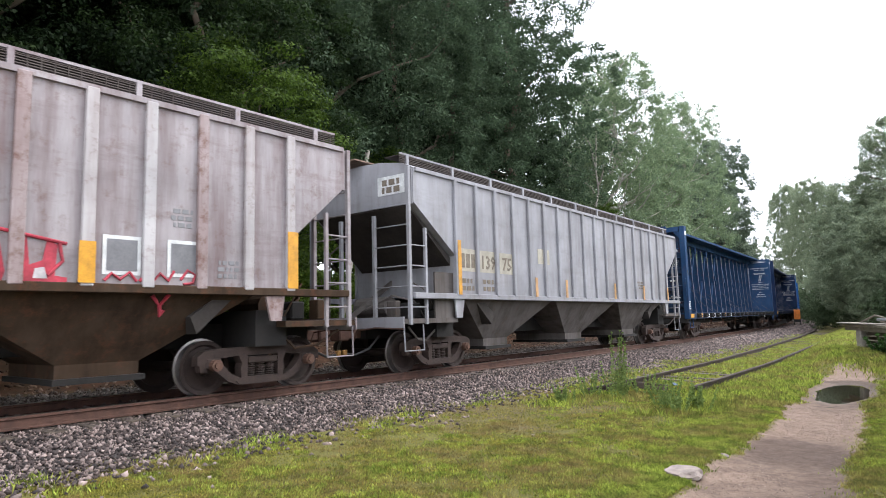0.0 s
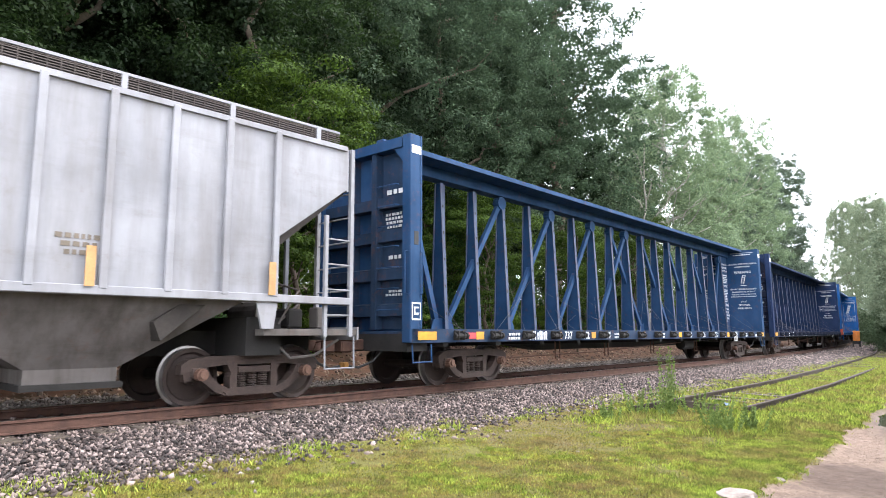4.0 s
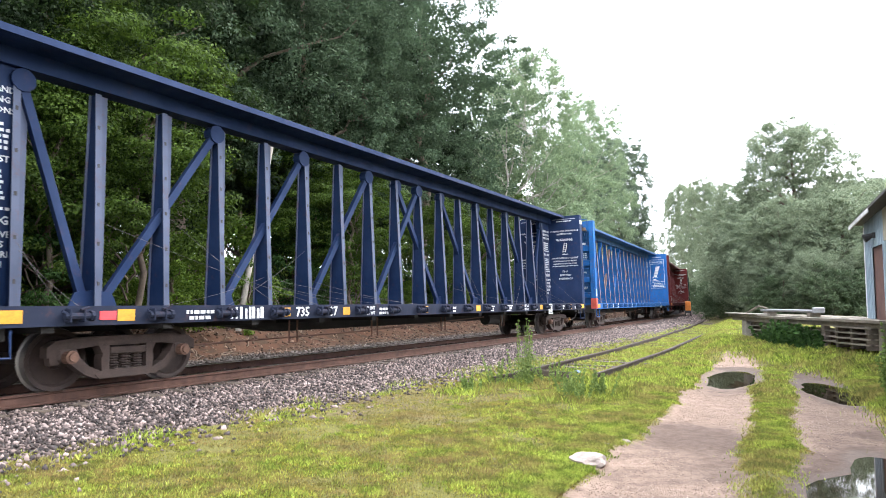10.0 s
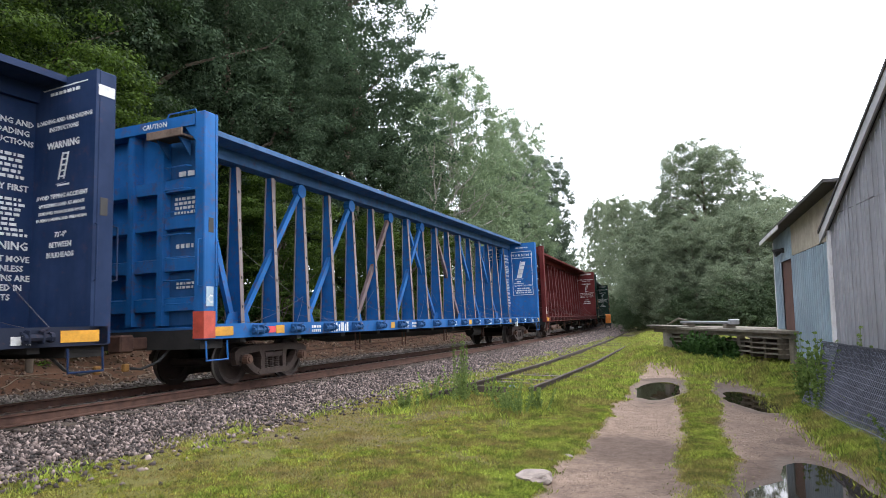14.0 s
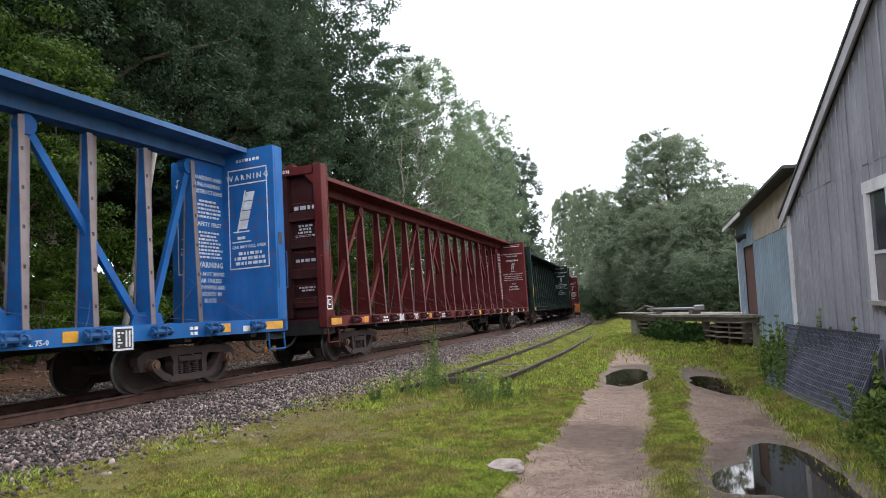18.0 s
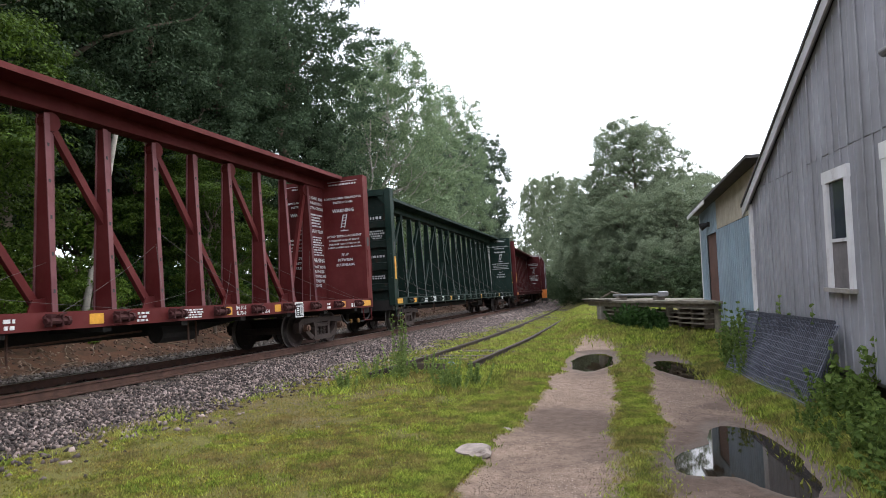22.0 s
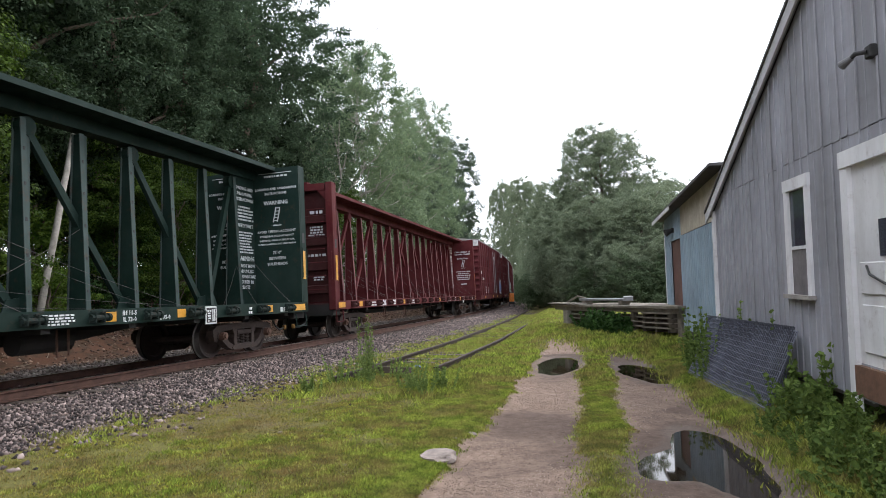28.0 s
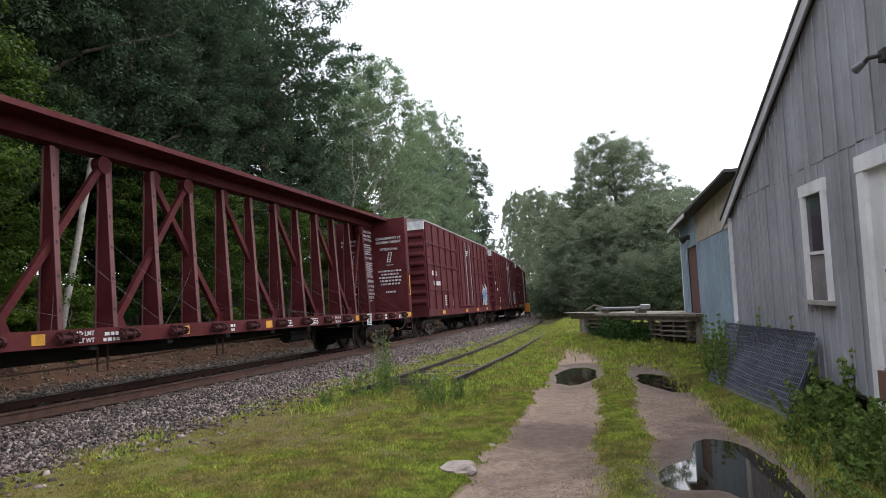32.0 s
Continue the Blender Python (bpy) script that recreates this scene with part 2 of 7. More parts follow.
def text_mesh(words, size, align="CENTER"):
    cu = bpy.data.curves.new("words", "FONT")
    cu.body, cu.size, cu.align_x = words, size, align
    cu.extrude = 0.002
    cu.offset = size * 0.018
    cu.resolution_u = 1
    ob = bpy.data.objects.new("words", cu)
    scene.collection.objects.link(ob)
    me = bpy.data.meshes.new_from_object(ob.evaluated_get(bpy.context.evaluated_depsgraph_get()))
    bpy.data.objects.remove(ob)
    bpy.data.curves.remove(cu)
    return me


WORDS = {}


def lettering(words, size, mat, parent, m, align="CENTER"):
    key = (words, size, mat.name, align)
    if key not in WORDS:
        me = text_mesh(words, size, align)
        me.materials.clear()
        me.materials.append(mat)
        WORDS[key] = me
    me = WORDS[key]
    ob = new("lettering", me)
    ob.parent = parent
    ob.matrix_basis = m
    return tagged(ob, kind="stuff")


NEAR = pose(0, 0, 0, 90, 0, 0)       # a sign that faces the near side (-y)


def bars(bm, x0, x1, z0, z1, rows, rng, y, axis="y", fill=0.62):
    """Rows of short plain bars that stand in for small stencilled writing."""
    h = (z1 - z0) / rows
    for i in range(rows):
        z = z1 - (i + 1) * h
        w = (x1 - x0) * rng.uniform(0.6, 1.0)
        c = (x0 + x1) / 2
        x = c - w / 2
        while x < c + w / 2 - 0.03:
            d = rng.uniform(0.03, 0.10) * max(1.0, h / 0.09)
            e = min(x + d, c + w / 2)
            if axis == "y":
                bx(bm, x, e, y - 0.003, y + 0.003, z, z + h * fill)
            else:
                bx(bm, y - 0.003, y + 0.003, x, e, z, z + h * fill)
            x = e + 0.03 * max(1.0, h / 0.09)
    return bm


def fast_mesh(name, verts, faces, mat, smooth=False):
    me = bpy.data.meshes.new(name)
    me.from_pydata(verts, [], faces)
    me.update()
    me.materials.append(mat)
    if smooth:
        me.shade_smooth()
    return me


def flat_mesh(name, co, quads, mat):
    """A mesh from numpy arrays: co (n, 3), quads (k, 3 or 4)."""
    me = bpy.data.meshes.new(name)
    n, k, w = len(co), len(quads), quads.shape[1]
    me.vertices.add(n)
    me.vertices.foreach_set("co", co.astype(np.float32).ravel())
    me.loops.add(k * w)
    me.loops.foreach_set("vertex_index", quads.astype(np.int32).ravel())
    me.polygons.add(k)
    me.polygons.foreach_set("loop_start", np.arange(0, k * w, w, dtype=np.int32))
    me.polygons.foreach_set("loop_total", np.full(k, w, dtype=np.int32))
    me.update()
    me.validate()
    me.materials.append(mat)
    return me


# ---------------------------------------------------------------- plan of the line
# The main line is an arc; the near rail is the outer one and lies a little higher.
CX, CY, RC = -501.38, 58.93, 495.12
ZC, CANT = 0.309, 1.7


def arc(s, dm=0.0, z=0.0):
    """A place along the main line: s metres along it, dm metres out towards the yard."""
    a = s / RC
    return CX + (RC + dm) * math.cos(a), CY + (RC + dm) * math.sin(a), z


def line_pose(s, dm=0.0, z=0.0):
    x, y, _ = arc(s, dm)
    return pose(x, y, ZC + z, -CANT, 0, math.degrees(s / RC) + 90)


SIDING = [(-4.35, 9.5), (-3.82, 14.26), (-3.31, 20.3), (-2.87, 29.75), (-2.50, 42.0), (-2.40, 52.0), (-2.75, 62.0), (-3.5, 71.0), (-5.08, 85.0), (-9.0, 105.0)]


def siding_x(y):
    """The siding's near... outer rail line, left rail."""
    ys = [p[1] for p in SIDING]
    return float(np.interp(y, ys, [p[0] for p in SIDING]))


RUT1 = ([1, 5.5, 7.8, 13.2, 20.5], [-1.35, -1.16, -0.95, -0.66, -0.3], [0.15, 0.19, 0.24, 0.36, 0.62])
RUT2 = ([1, 5.6, 7.9, 11.6, 19.0], [0.35, 0.49, 0.72, 0.95, 1.6], [1.95, 1.89, 1.86, 2.0, 2.7])
# puddles: centre, half sizes, turn
PUDDLES = [(0.04, 14.9, 0.46, 1.75, -4), (1.68, 13.6, 0.47, 1.6, 8), (1.50, 6.75, 0.40, 1.30, 2), (1.12, 6.66, 0.36, 0.75, -25)]


def sstep(a, b, v):
    t = np.clip((v - a) / (b - a), 0, 1)
    return t * t * (3 - 2 * t)


def vnoise(x, y, k, seed=0.0):
    """Cheap smooth noise on arrays."""
    return (np.sin(x * k + 1.3 * np.sin(y * k * 0.7 + seed)) + np.sin(y * k * 1.13 + 1.7 * np.sin(x * k * 0.9 + seed * 2)) + np.sin((x + y) * k * 0.61 + seed)) / 3


def puddle_depth(x, y):
    d = np.full(np.shape(x), 9.0)
    for cx, cy, a, b, turn in PUDDLES:
        c, s = math.cos(radians(turn)), math.sin(radians(turn))
        u, v = (x - cx) * c + (y - cy) * s, -(x - cx) * s + (y - cy) * c
        r = np.hypot(u / a, v / b) + 0.13 * vnoise(x, y, 2.6, cx) + 0.06 * vnoise(x, y, 8.0, cy)
        d = np.minimum(d, r)
    return d


def rut(x, y):
    """1 in the wheel tracks of the lane, 0 outside."""
    wob = 0.13 * vnoise(x, y, 1.9, 1.0) + 0.08 * vnoise(x, y, 6.1, 4.0) + 0.05 * vnoise(x, y, 17.0, 2.0)
    m = np.zeros(np.shape(x))
    for ys, xl, xr in (RUT1, RUT2):
        l_, r_ = np.interp(y, ys, xl), np.interp(y, ys, xr)
        k = sstep(-0.12, 0.14, x - l_ + wob) * sstep(-0.12, 0.14, r_ - x + wob) * sstep(0.8, -0.8, y - ys[-1] + 2 * wob)
        m = np.maximum(m, k)
    return m


def dryness(x, y):
    """1 where the turf is thin or bare."""
    d = vnoise(x, y, 0.75, 6.0) + 0.7 * vnoise(x, y, 2.3, 8.0) + 0.35 * vnoise(x, y, 6.7, 3.0)
    d = d + 0.8 * np.exp(-((x + 3.85) / 0.75) ** 2 - ((y - 10.6) / 1.7) ** 2) + 0.15 * np.exp(-((x + 4.3) / 1.1) ** 2 - ((y - 8.6) / 1.2) ** 2) + 0.6 * np.exp(-((x + 2.2) / 0.7) ** 2 - ((y - 9.3) / 0.4) ** 2)
    d = d + 0.12 * sstep(-1.9, -3.0, x) * sstep(14, 10, y)
    sx = np.interp(y, [p[1] for p in SIDING], [p[0] for p in SIDING]) + 0.73
    d = d + 0.75 * np.exp(-((x - sx) / 0.85) ** 4) * sstep(11, 13.5, y)
    return 0.85 * sstep(0.35, 1.2, d)


def out_of_line(x, y):
    return np.hypot(x - CX, y - CY) - RC


def ground_z(x, y):
    dm = out_of_line(x, y)
    z = 0.02 * vnoise(x, y, 0.8) + 0.012 * vnoise(x, y, 3.1, 2.0)
    bed = ZC - 0.19
    z = np.where(dm > 0, z + (bed - z) * sstep(3.5, 1.5, dm), z)
    z = np.where(dm <= 0, bed + (0.05 - bed) * sstep(-1.5, -3.0, dm) + 0.02 * vnoise(x, y, 2.1), z)
    z = z + 0.40 * sstep(-4.4, -6.5, dm) + 1.7 * sstep(-6.5, -15, dm) + 2.0 * sstep(-14, -32, dm)
    z = z + (0.08 * vnoise(x, y, 1.1, 5.0) + 0.2) * sstep(-4.0, -6.0, dm)
    z = z + 0.40 * sstep(18.5, 22.5, y + 1.2 * x) * sstep(-1.7, -0.3, x)
    z = z + 0.2 * sstep(2.1, 3.0, x) * sstep(20, 5, y)
    r = rut(x, y)
    z = z - 0.035 * r
    p = puddle_depth(x, y)
    z = z - 0.06 * sstep(1.15, 0.75, p)
    return z

# ---------------------------------------------------------------- ground


def axis_steps(fine0, fine1, step, far, grow=1.22):
    v = list(np.arange(fine0, fine1 + 1e-6, step))
    d, a = step, fine1
    while a < far:
        d *= grow
        a += d
        v.append(a)
    d, a = step, fine0
    while a > -far:
        d *= grow
        a -= d
        v.insert(0, a)
    return np.array(v)


def ground_material():
    m = bpy.data.materials.new("ground_earth")
    n, l, b = nodes_of(m)
    nt = m.node_tree

    def att(name):
        a = n.new("ShaderNodeAttribute")
        a.attribute_name = name
        return a.outputs["Fac"]
    fine = noise_tex(nt, 28, 5, 0.7)
    mid = noise_tex(nt, 2.2, 5, 0.65)
    big = noise_tex(nt, 0.45, 4, 0.6)
    blade = noise_tex(nt, 75, 6, 0.75)
    grass = mixc(nt, mid, ramp(nt, blade, [(0.34, (0.022, 0.026, 0.007)), (0.5, (0.085, 0.088, 0.020)), (0.66, (0.19, 0.19, 0.036))]), ramp(nt, blade, [(0.34, (0.04, 0.034, 0.012)), (0.5, (0.12, 0.105, 0.030)), (0.66, (0.23, 0.19, 0.062))]))
    dry = mixc(nt, ramp(nt, mid, [(0.42, (0, 0, 0)), (0.6, (1, 1, 1))]), ramp(nt, blade, [(0.34, (0.03, 0.020, 0.012)), (0.5, (0.105, 0.072, 0.043)), (0.68, (0.21, 0.155, 0.10))]), ramp(nt, blade, [(0.36, (0.035, 0.033, 0.010)), (0.5, (0.10, 0.092, 0.026)), (0.66, (0.18, 0.165, 0.048))]))
    turf = mixc(nt, ramp(nt, mid, [(0.52, (0, 0, 0)), (0.68, (0.6,) * 3)]), grass, dry)
    turf = mixc(nt, att("dry"), turf, dry)
    gravel = mixc(nt, noise_tex(nt, 45, 6, 0.75), (0.062, 0.044, 0.033), (0.37, 0.268, 0.208))
    gravel = mixc(nt, ramp(nt, mid, [(0.4, (0, 0, 0)), (0.75, (0.6,) * 3)]), gravel, (0.155, 0.106, 0.079))
    gravel = mixc(nt, att("damp"), gravel, mixc(nt, fine, (0.050, 0.034, 0.026), (0.125, 0.086, 0.066)))
    gravel = mixc(nt, 0.8, gravel, ramp(nt, noise_tex(nt, 9, 6, 0.75), [(0.36, (0.68, 0.66, 0.65)), (0.50, (1.08, 1.08, 1.08)), (0.64, (1.4, 1.42, 1.43))]), "MULTIPLY")
    gravel = mixc(nt, att("rim"), gravel, mixc(nt, fine, (0.06, 0.052, 0.046), (0.25, 0.23, 0.21)))
    gravel = mixc(nt, ramp(nt, noise_tex(nt, 90, 2), [(0.62, (0, 0, 0)), (0.70, (0.4,) * 3)]), gravel, (0.27, 0.225, 0.19))
    edge = n.new("ShaderNodeMath")
    edge.operation = "MULTIPLY_ADD"
    l.new(ramp(nt, fine, [(0.35, (0, 0, 0)), (0.65, (1, 1, 1))]), edge.inputs[0])
    edge.inputs[1].default_value = 0.5
    l.new(att("lane"), edge.inputs[2])
    c = mixc(nt, ramp(nt, edge.outputs[0], [(0.55, (0, 0, 0)), (0.85, (1, 1, 1))]), turf, gravel)
    stone = mixc(nt, fine, (0.03, 0.026, 0.025), (0.13, 0.118, 0.112))
    c = mixc(nt, att("bed"), c, stone)
    earth = mixc(nt, fine, (0.045, 0.021, 0.013), (0.160, 0.082, 0.052))
    earth = mixc(nt, ramp(nt, mid, [(0.45, (0, 0, 0)), (0.6, (0.7,) * 3)]), earth, (0.045, 0.034, 0.022))
    c = mixc(nt, att("bank"), c, earth)
    l.new(c, b.inputs["Base Color"])
    wet = n.new("ShaderNodeMath")
    wet.operation = "MULTIPLY"
    l.new(att("damp"), wet.inputs[0])
    l.new(ramp(nt, mid, [(0.35, (1, 1, 1)), (0.7, (0.5,) * 3)]), wet.inputs[1])
    l.new(ramp(nt, wet.outputs[0], [(0, (0.97,) * 3), (1, (0.86,) * 3)]), b.inputs["Roughness"])
    b.inputs["Specular IOR Level"].default_value = 0.2
    bump(nt, b, fine, 0.5, 0.02)
    return m


gx = axis_steps(-13.0, 4.4, 0.11, 2600, 1.3)
gy = axis_steps(3.6, 27.0, 0.13, 2600, 1.16)
X, Y = np.meshgrid(gx, gy, indexing="ij")
Z = ground_z(X, Y)
nx, ny = len(gx), len(gy)
idx = np.arange(nx * ny).reshape(nx, ny)
quads = np.stack([idx[:-1, :-1], idx[1:, :-1], idx[1:, 1:], idx[:-1, 1:]], -1).reshape(-1, 4)
gme = flat_mesh("ground", np.stack([X, Y, Z], -1).reshape(-1, 3), quads, ground_material())
DM = out_of_line(X, Y)
wob = 0.25 * vnoise(X, Y, 1.7, 3.0) + 0.12 * vnoise(X, Y, 5.0, 1.0)
masks = {
    "lane": np.maximum(rut(X, Y), 0.8 * sstep(1.5, 1.05, puddle_depth(X, Y))),
    "dry": dryness(X, Y),
    "damp": 1.0 * np.exp(-((X + 0.35) / 0.55) ** 4 - ((Y - 8.45) / 0.75) ** 4 + 0.9 * wob + 0.4 * vnoise(X, Y, 7.1, 3.0)) + 0.6 * sstep(1.9, 1.2, puddle_depth(X, Y)) + 0.45 * sstep(0.75, 1.1, X) * sstep(2.1, 1.7, X) * (0.6 + 0.7 * wob + 0.35 * vnoise(X, Y, 6.3, 1.0)) + 0.7 * sstep(0.0, 0.75, vnoise(X, Y, 1.1, 9.0) + 0.5 * vnoise(X, Y, 3.7, 2.0) + 0.3 * vnoise(X, Y, 9.0, 5.0)),
    "rim": 0.28 * sstep(1.22, 1.10, puddle_depth(X, Y) + 0.3 * wob),
    "bed": sstep(3.25, 2.85, DM + wob) * sstep(-4.0, -3.3, DM + wob),
    "bank": sstep(-3.2, -4.2, DM + wob) * sstep(-40, -20, DM),
}
for key, v in masks.items():
    a = gme.attributes.new(key, "FLOAT", "POINT")
    a.data.foreach_set("value", np.clip(v, 0, 1).astype(np.float32).ravel())
gme.shade_smooth()
tagged(new("ground", gme), "grassy yard with worn dirt lane beside a railway", "ground", kind="structure")

# puddles
water_mat = bpy.data.materials.new("puddle_water")
wn_, wl_, wb_ = nodes_of(water_mat)
wb_.inputs["Base Color"].default_value = (0.016, 0.011, 0.007, 1)
wb_.inputs["Roughness"].default_value = 0.03
wb_.inputs["IOR"].default_value = 1.33
for cx, cy, a_, b_, turn in PUDDLES[:2] + [(1.36, 6.8, 0.62, 1.2, -6)]:
    bm = bmesh.new()
    m = pose(cx, cy, 0, 0, 0, turn)
    vs = [bm.verts.new(m @ Vector((1.35 * a_ * math.cos(t), 1.35 * b_ * math.sin(t), 0))) for t in np.linspace(0, 2 * math.pi, 40)[:-1]]
    bm.faces.new(vs)
    zc = float(ground_z(np.array([cx]), np.array([cy]))[0])
    for v in vs:
        v.co.z = zc + 0.035
    tagged(mesh_ob("puddle", bm, water_mat), "muddy brown rain puddle in the wheel track", "puddle", "puddles in the lane", "structure")

# ---------------------------------------------------------------- tracks


RAIL_PROFILE = [(-0.07, 0), (0.07, 0), (0.07, 0.015), (0.012, 0.03), (0.012, 0.12), (0.036, 0.13), (0.036, 0.165), (-0.036, 0.165), (-0.036, 0.13), (-0.012, 0.12), (-0.012, 0.03), (-0.07, 0.015)]


def rail_mesh(name, path, zf, h=1.0):
    """A rail swept along a plan path; its top faces are polished where wheels run."""
    k = len(RAIL_PROFILE)
    co, faces = [], []
    for i, (x, y) in enumerate(path):
        a, b = path[max(i - 1, 0)], path[min(i + 1, len(path) - 1)]
        t = Vector((b[0] - a[0], b[1] - a[1], 0)).normalized()
        sx, sy = t.y, -t.x
        for u, w in RAIL_PROFILE:
            co.append((x + u * sx, y + u * sy, zf + (w - 0.165) * h))
    for i in range(len(path) - 1):
        for j in range(k):
            faces.append((i * k + j, (i + 1) * k + j, (i + 1) * k + (j + 1) % k, i * k + (j + 1) % k))
    faces.append(tuple(range(k)))
    me = bpy.data.meshes.new(name)
    me.from_pydata(co, [], faces)
    me.update()
    return me


main_track = thing("railway_track", "rusty steel main line track on grey crushed stone", "railway track", kind="structure")
ss = np.arange(-90, 70, 2.0)
for dm, dz in ((0.75, 0.022), (-0.75, -0.022)):
    me = rail_mesh("rail", [arc(s, dm)[:2] for s in ss], ZC + dz)
    me.materials.append(RAIL_RUST)
    me.materials.append(RAIL_TOP)
    for i, p in enumerate(me.polygons):
        if p.normal.z > 0.9 and i % 12 == 6:
            p.material_index = 1
    part("rail", me, None, main_track, "rusty rail with a worn bright top")


def tie_mesh():
    return mesh_tmp(box(-0.115, 0.115, -1.3, 1.3, -0.17, 0, 0.012), TIE)


def mesh_tmp(bm, mat):
    me = bpy.data.meshes.new("piece")
    bm.to_mesh(me)
    bm.free()
    me.materials.append(mat)
    return me


rng = random.Random(5)
tm = tie_mesh()
for i in range(150):
    s = -62 + i * 0.53
    o = part("tie", tm, None, main_track)
    o.matrix_basis = line_pose(s + rng.uniform(-0.03, 0.03), rng.uniform(-0.05, 0.05), -0.18) @ pose(0, 0, 0, 0, 0, rng.uniform(-1, 1))

OLD_RAIL = plain("old_rail_rust", (0.050, 0.034, 0.026), 0.85, 0.1, 0.4, 5, 50, 0.4)
siding = thing("siding_track", "overgrown disused siding with weathered wooden ties", "railway track", kind="structure")
sy_ = np.concatenate([np.arange(11.6, 30, 1.5), np.arange(30, 105, 3.0)])
for off, y0 in ((0.0, 11.2), (1.47, 13.1)):
    pth = [(siding_x(y) + off, y) for y in sy_ if y >= y0]
    me = rail_mesh("rail", pth, 0.13)
    me.materials.append(OLD_RAIL)
    part("rail", me, None, siding, "rusty disused rail sunk in grass")
for i in range(75):
    y = 11.3 + i * 0.56
    o = part("tie", tm, None, siding)
    o.matrix_basis = pose(siding_x(y) + 0.73 + rng.uniform(-0.08, 0.08), y, (0.015 if y > 15 else -0.05) + rng.uniform(-0.07, 0.02), rng.uniform(-2, 2), rng.uniform(-2, 2), 90 + rng.uniform(-3, 3) - 4) @ pose(0, 0, 0, 0, 0, -90 + 90)
# a split tie end that juts up where the siding stops
o = part("tie", mesh_tmp(box(-0.115, 0.115, -0.35, 0.35, -0.17, 0, 0.012), TIE), None, siding, "split weathered tie end")
o.matrix_basis = pose(-3.35, 13.2, 0.13, 0, 6, 75)


def stones(name, n, place, size, seed, mat, lab):
    """Crushed stone scattered over the bed, each one a rough lump."""
    r = np.random.RandomState(seed)
    base = np.array([(1, 0, -0.2), (-1, 0, -0.15), (0, 1, -0.1), (0, -1, -0.2), (0.25, 0.2, 0.8), (-0.1, -0.1, -0.8)], float)
    tri = np.array([(0, 2, 4), (2, 1, 4), (1, 3, 4), (3, 0, 4), (2, 0, 5), (1, 2, 5), (3, 1, 5), (0, 3, 5)])
    x, y, z = place(r, n)
    n = len(x)
    sc = size * r.uniform(0.55, 1.5, (n, 1, 1)) * r.uniform(0.65, 1.2, (n, 1, 3))
    v = base[None] * sc * r.uniform(0.75, 1.25, (n, 6, 1))
    a, b = r.uniform(0, 6.28, n), r.uniform(-0.7, 0.7, n)
    ca, sa, cb, sb = np.cos(a)[:, None], np.sin(a)[:, None], np.cos(b)[:, None], np.sin(b)[:, None]
    vx, vy, vz = v[..., 0], v[..., 1], v[..., 2]
    vy, vz = vy * cb - vz * sb, vy * sb + vz * cb
    vx, vy = vx * ca - vy * sa, vx * sa + vy * ca
    co = np.stack([vx + x[:, None], vy + y[:, None], vz + z[:, None]], -1).reshape(-1, 3)
    f = (tri[None] + 6 * np.arange(n)[:, None, None]).reshape(-1, 3)
    return tagged(new(name, flat_mesh(name, co, f, mat)), lab, "ballast", kind="stuff")


def stone_mat(name, a, b, c_):
    m = bpy.data.materials.new(name)
    n, l, bs = nodes_of(m)
    g = n.new("ShaderNodeNewGeometry")
    c = ramp(m.node_tree, g.outputs["Random Per Island"], [(0, a), (0.5, b), (0.93, c_), (1, tuple(min(1, v * 1.35) for v in c_))])
    c = mixc(m.node_tree, 0.7, c, ramp(m.node_tree, noise_tex(m.node_tree, 1.2, 4), [(0.35, (0.62, 0.57, 0.53)), (0.6, (1, 1, 1))]), "MULTIPLY")
    l.new(c, bs.inputs["Base Color"])
    bs.inputs["Roughness"].default_value = 0.85
    return m


STONE = stone_mat("ballast_stone", (0.013, 0.0098, 0.0092), (0.062, 0.044, 0.040), (0.285, 0.222, 0.202))


def bed_place(s0, s1, d0, d1, power=1.0):
    def f_(r, n):
        s = s0 + (s1 - s0) * r.uniform(0, 1, n) ** power
        d = r.uniform(d0, d1, n)
        x, y = CX + (RC + d) * np.cos(s / RC), CY + (RC + d) * np.sin(s / RC)
        keep = d + 0.25 * vnoise(x, y, 1.7, 3.0) + 0.12 * vnoise(x, y, 5.0, 1.0) < 3.3
        d = np.where(keep, d, r.uniform(d0, 2.6, n))
        x, y = CX + (RC + d) * np.cos(s / RC), CY + (RC + d) * np.sin(s / RC)
        return x, y, ground_z(x, y) + r.uniform(-0.01, 0.035, n)
    return f_


stones("ballast", 82000, bed_place(-60, -24, 0.85, 3.5), 0.027, 1, STONE, "grey crushed stone ballast beside the rail")
stones("far_ballast", 20000, bed_place(-25, 40, 0.85, 3.4, 1.5), 0.062, 2, STONE, "grey crushed stone ballast along the curve")


def toe_place(r, n):
    s, d = -60 + 62 * r.uniform(0, 1, n), 3.05 + r.gamma(1.6, 0.22, n)
    x, y = CX + (RC + d) * np.cos(s / RC), CY + (RC + d) * np.sin(s / RC)
    return x, y, ground_z(x, y) + 0.012


stones("loose_ballast", 5200, toe_place, 0.034, 9, STONE, "loose ballast stones strayed into the grass")
stones("inner_ballast", 14000, bed_place(-60, 10, -0.68, 0.68), 0.045, 3, STONE, "dark stone ballast between the rails")
stones("back_ballast", 22000, bed_place(-60, 5, -3.7, -0.85), 0.045, 4, stone_mat("dirty_stone", (0.04, 0.03, 0.026), (0.10, 0.08, 0.07), (0.23, 0.20, 0.18)), "stone ballast and dirt behind the track")


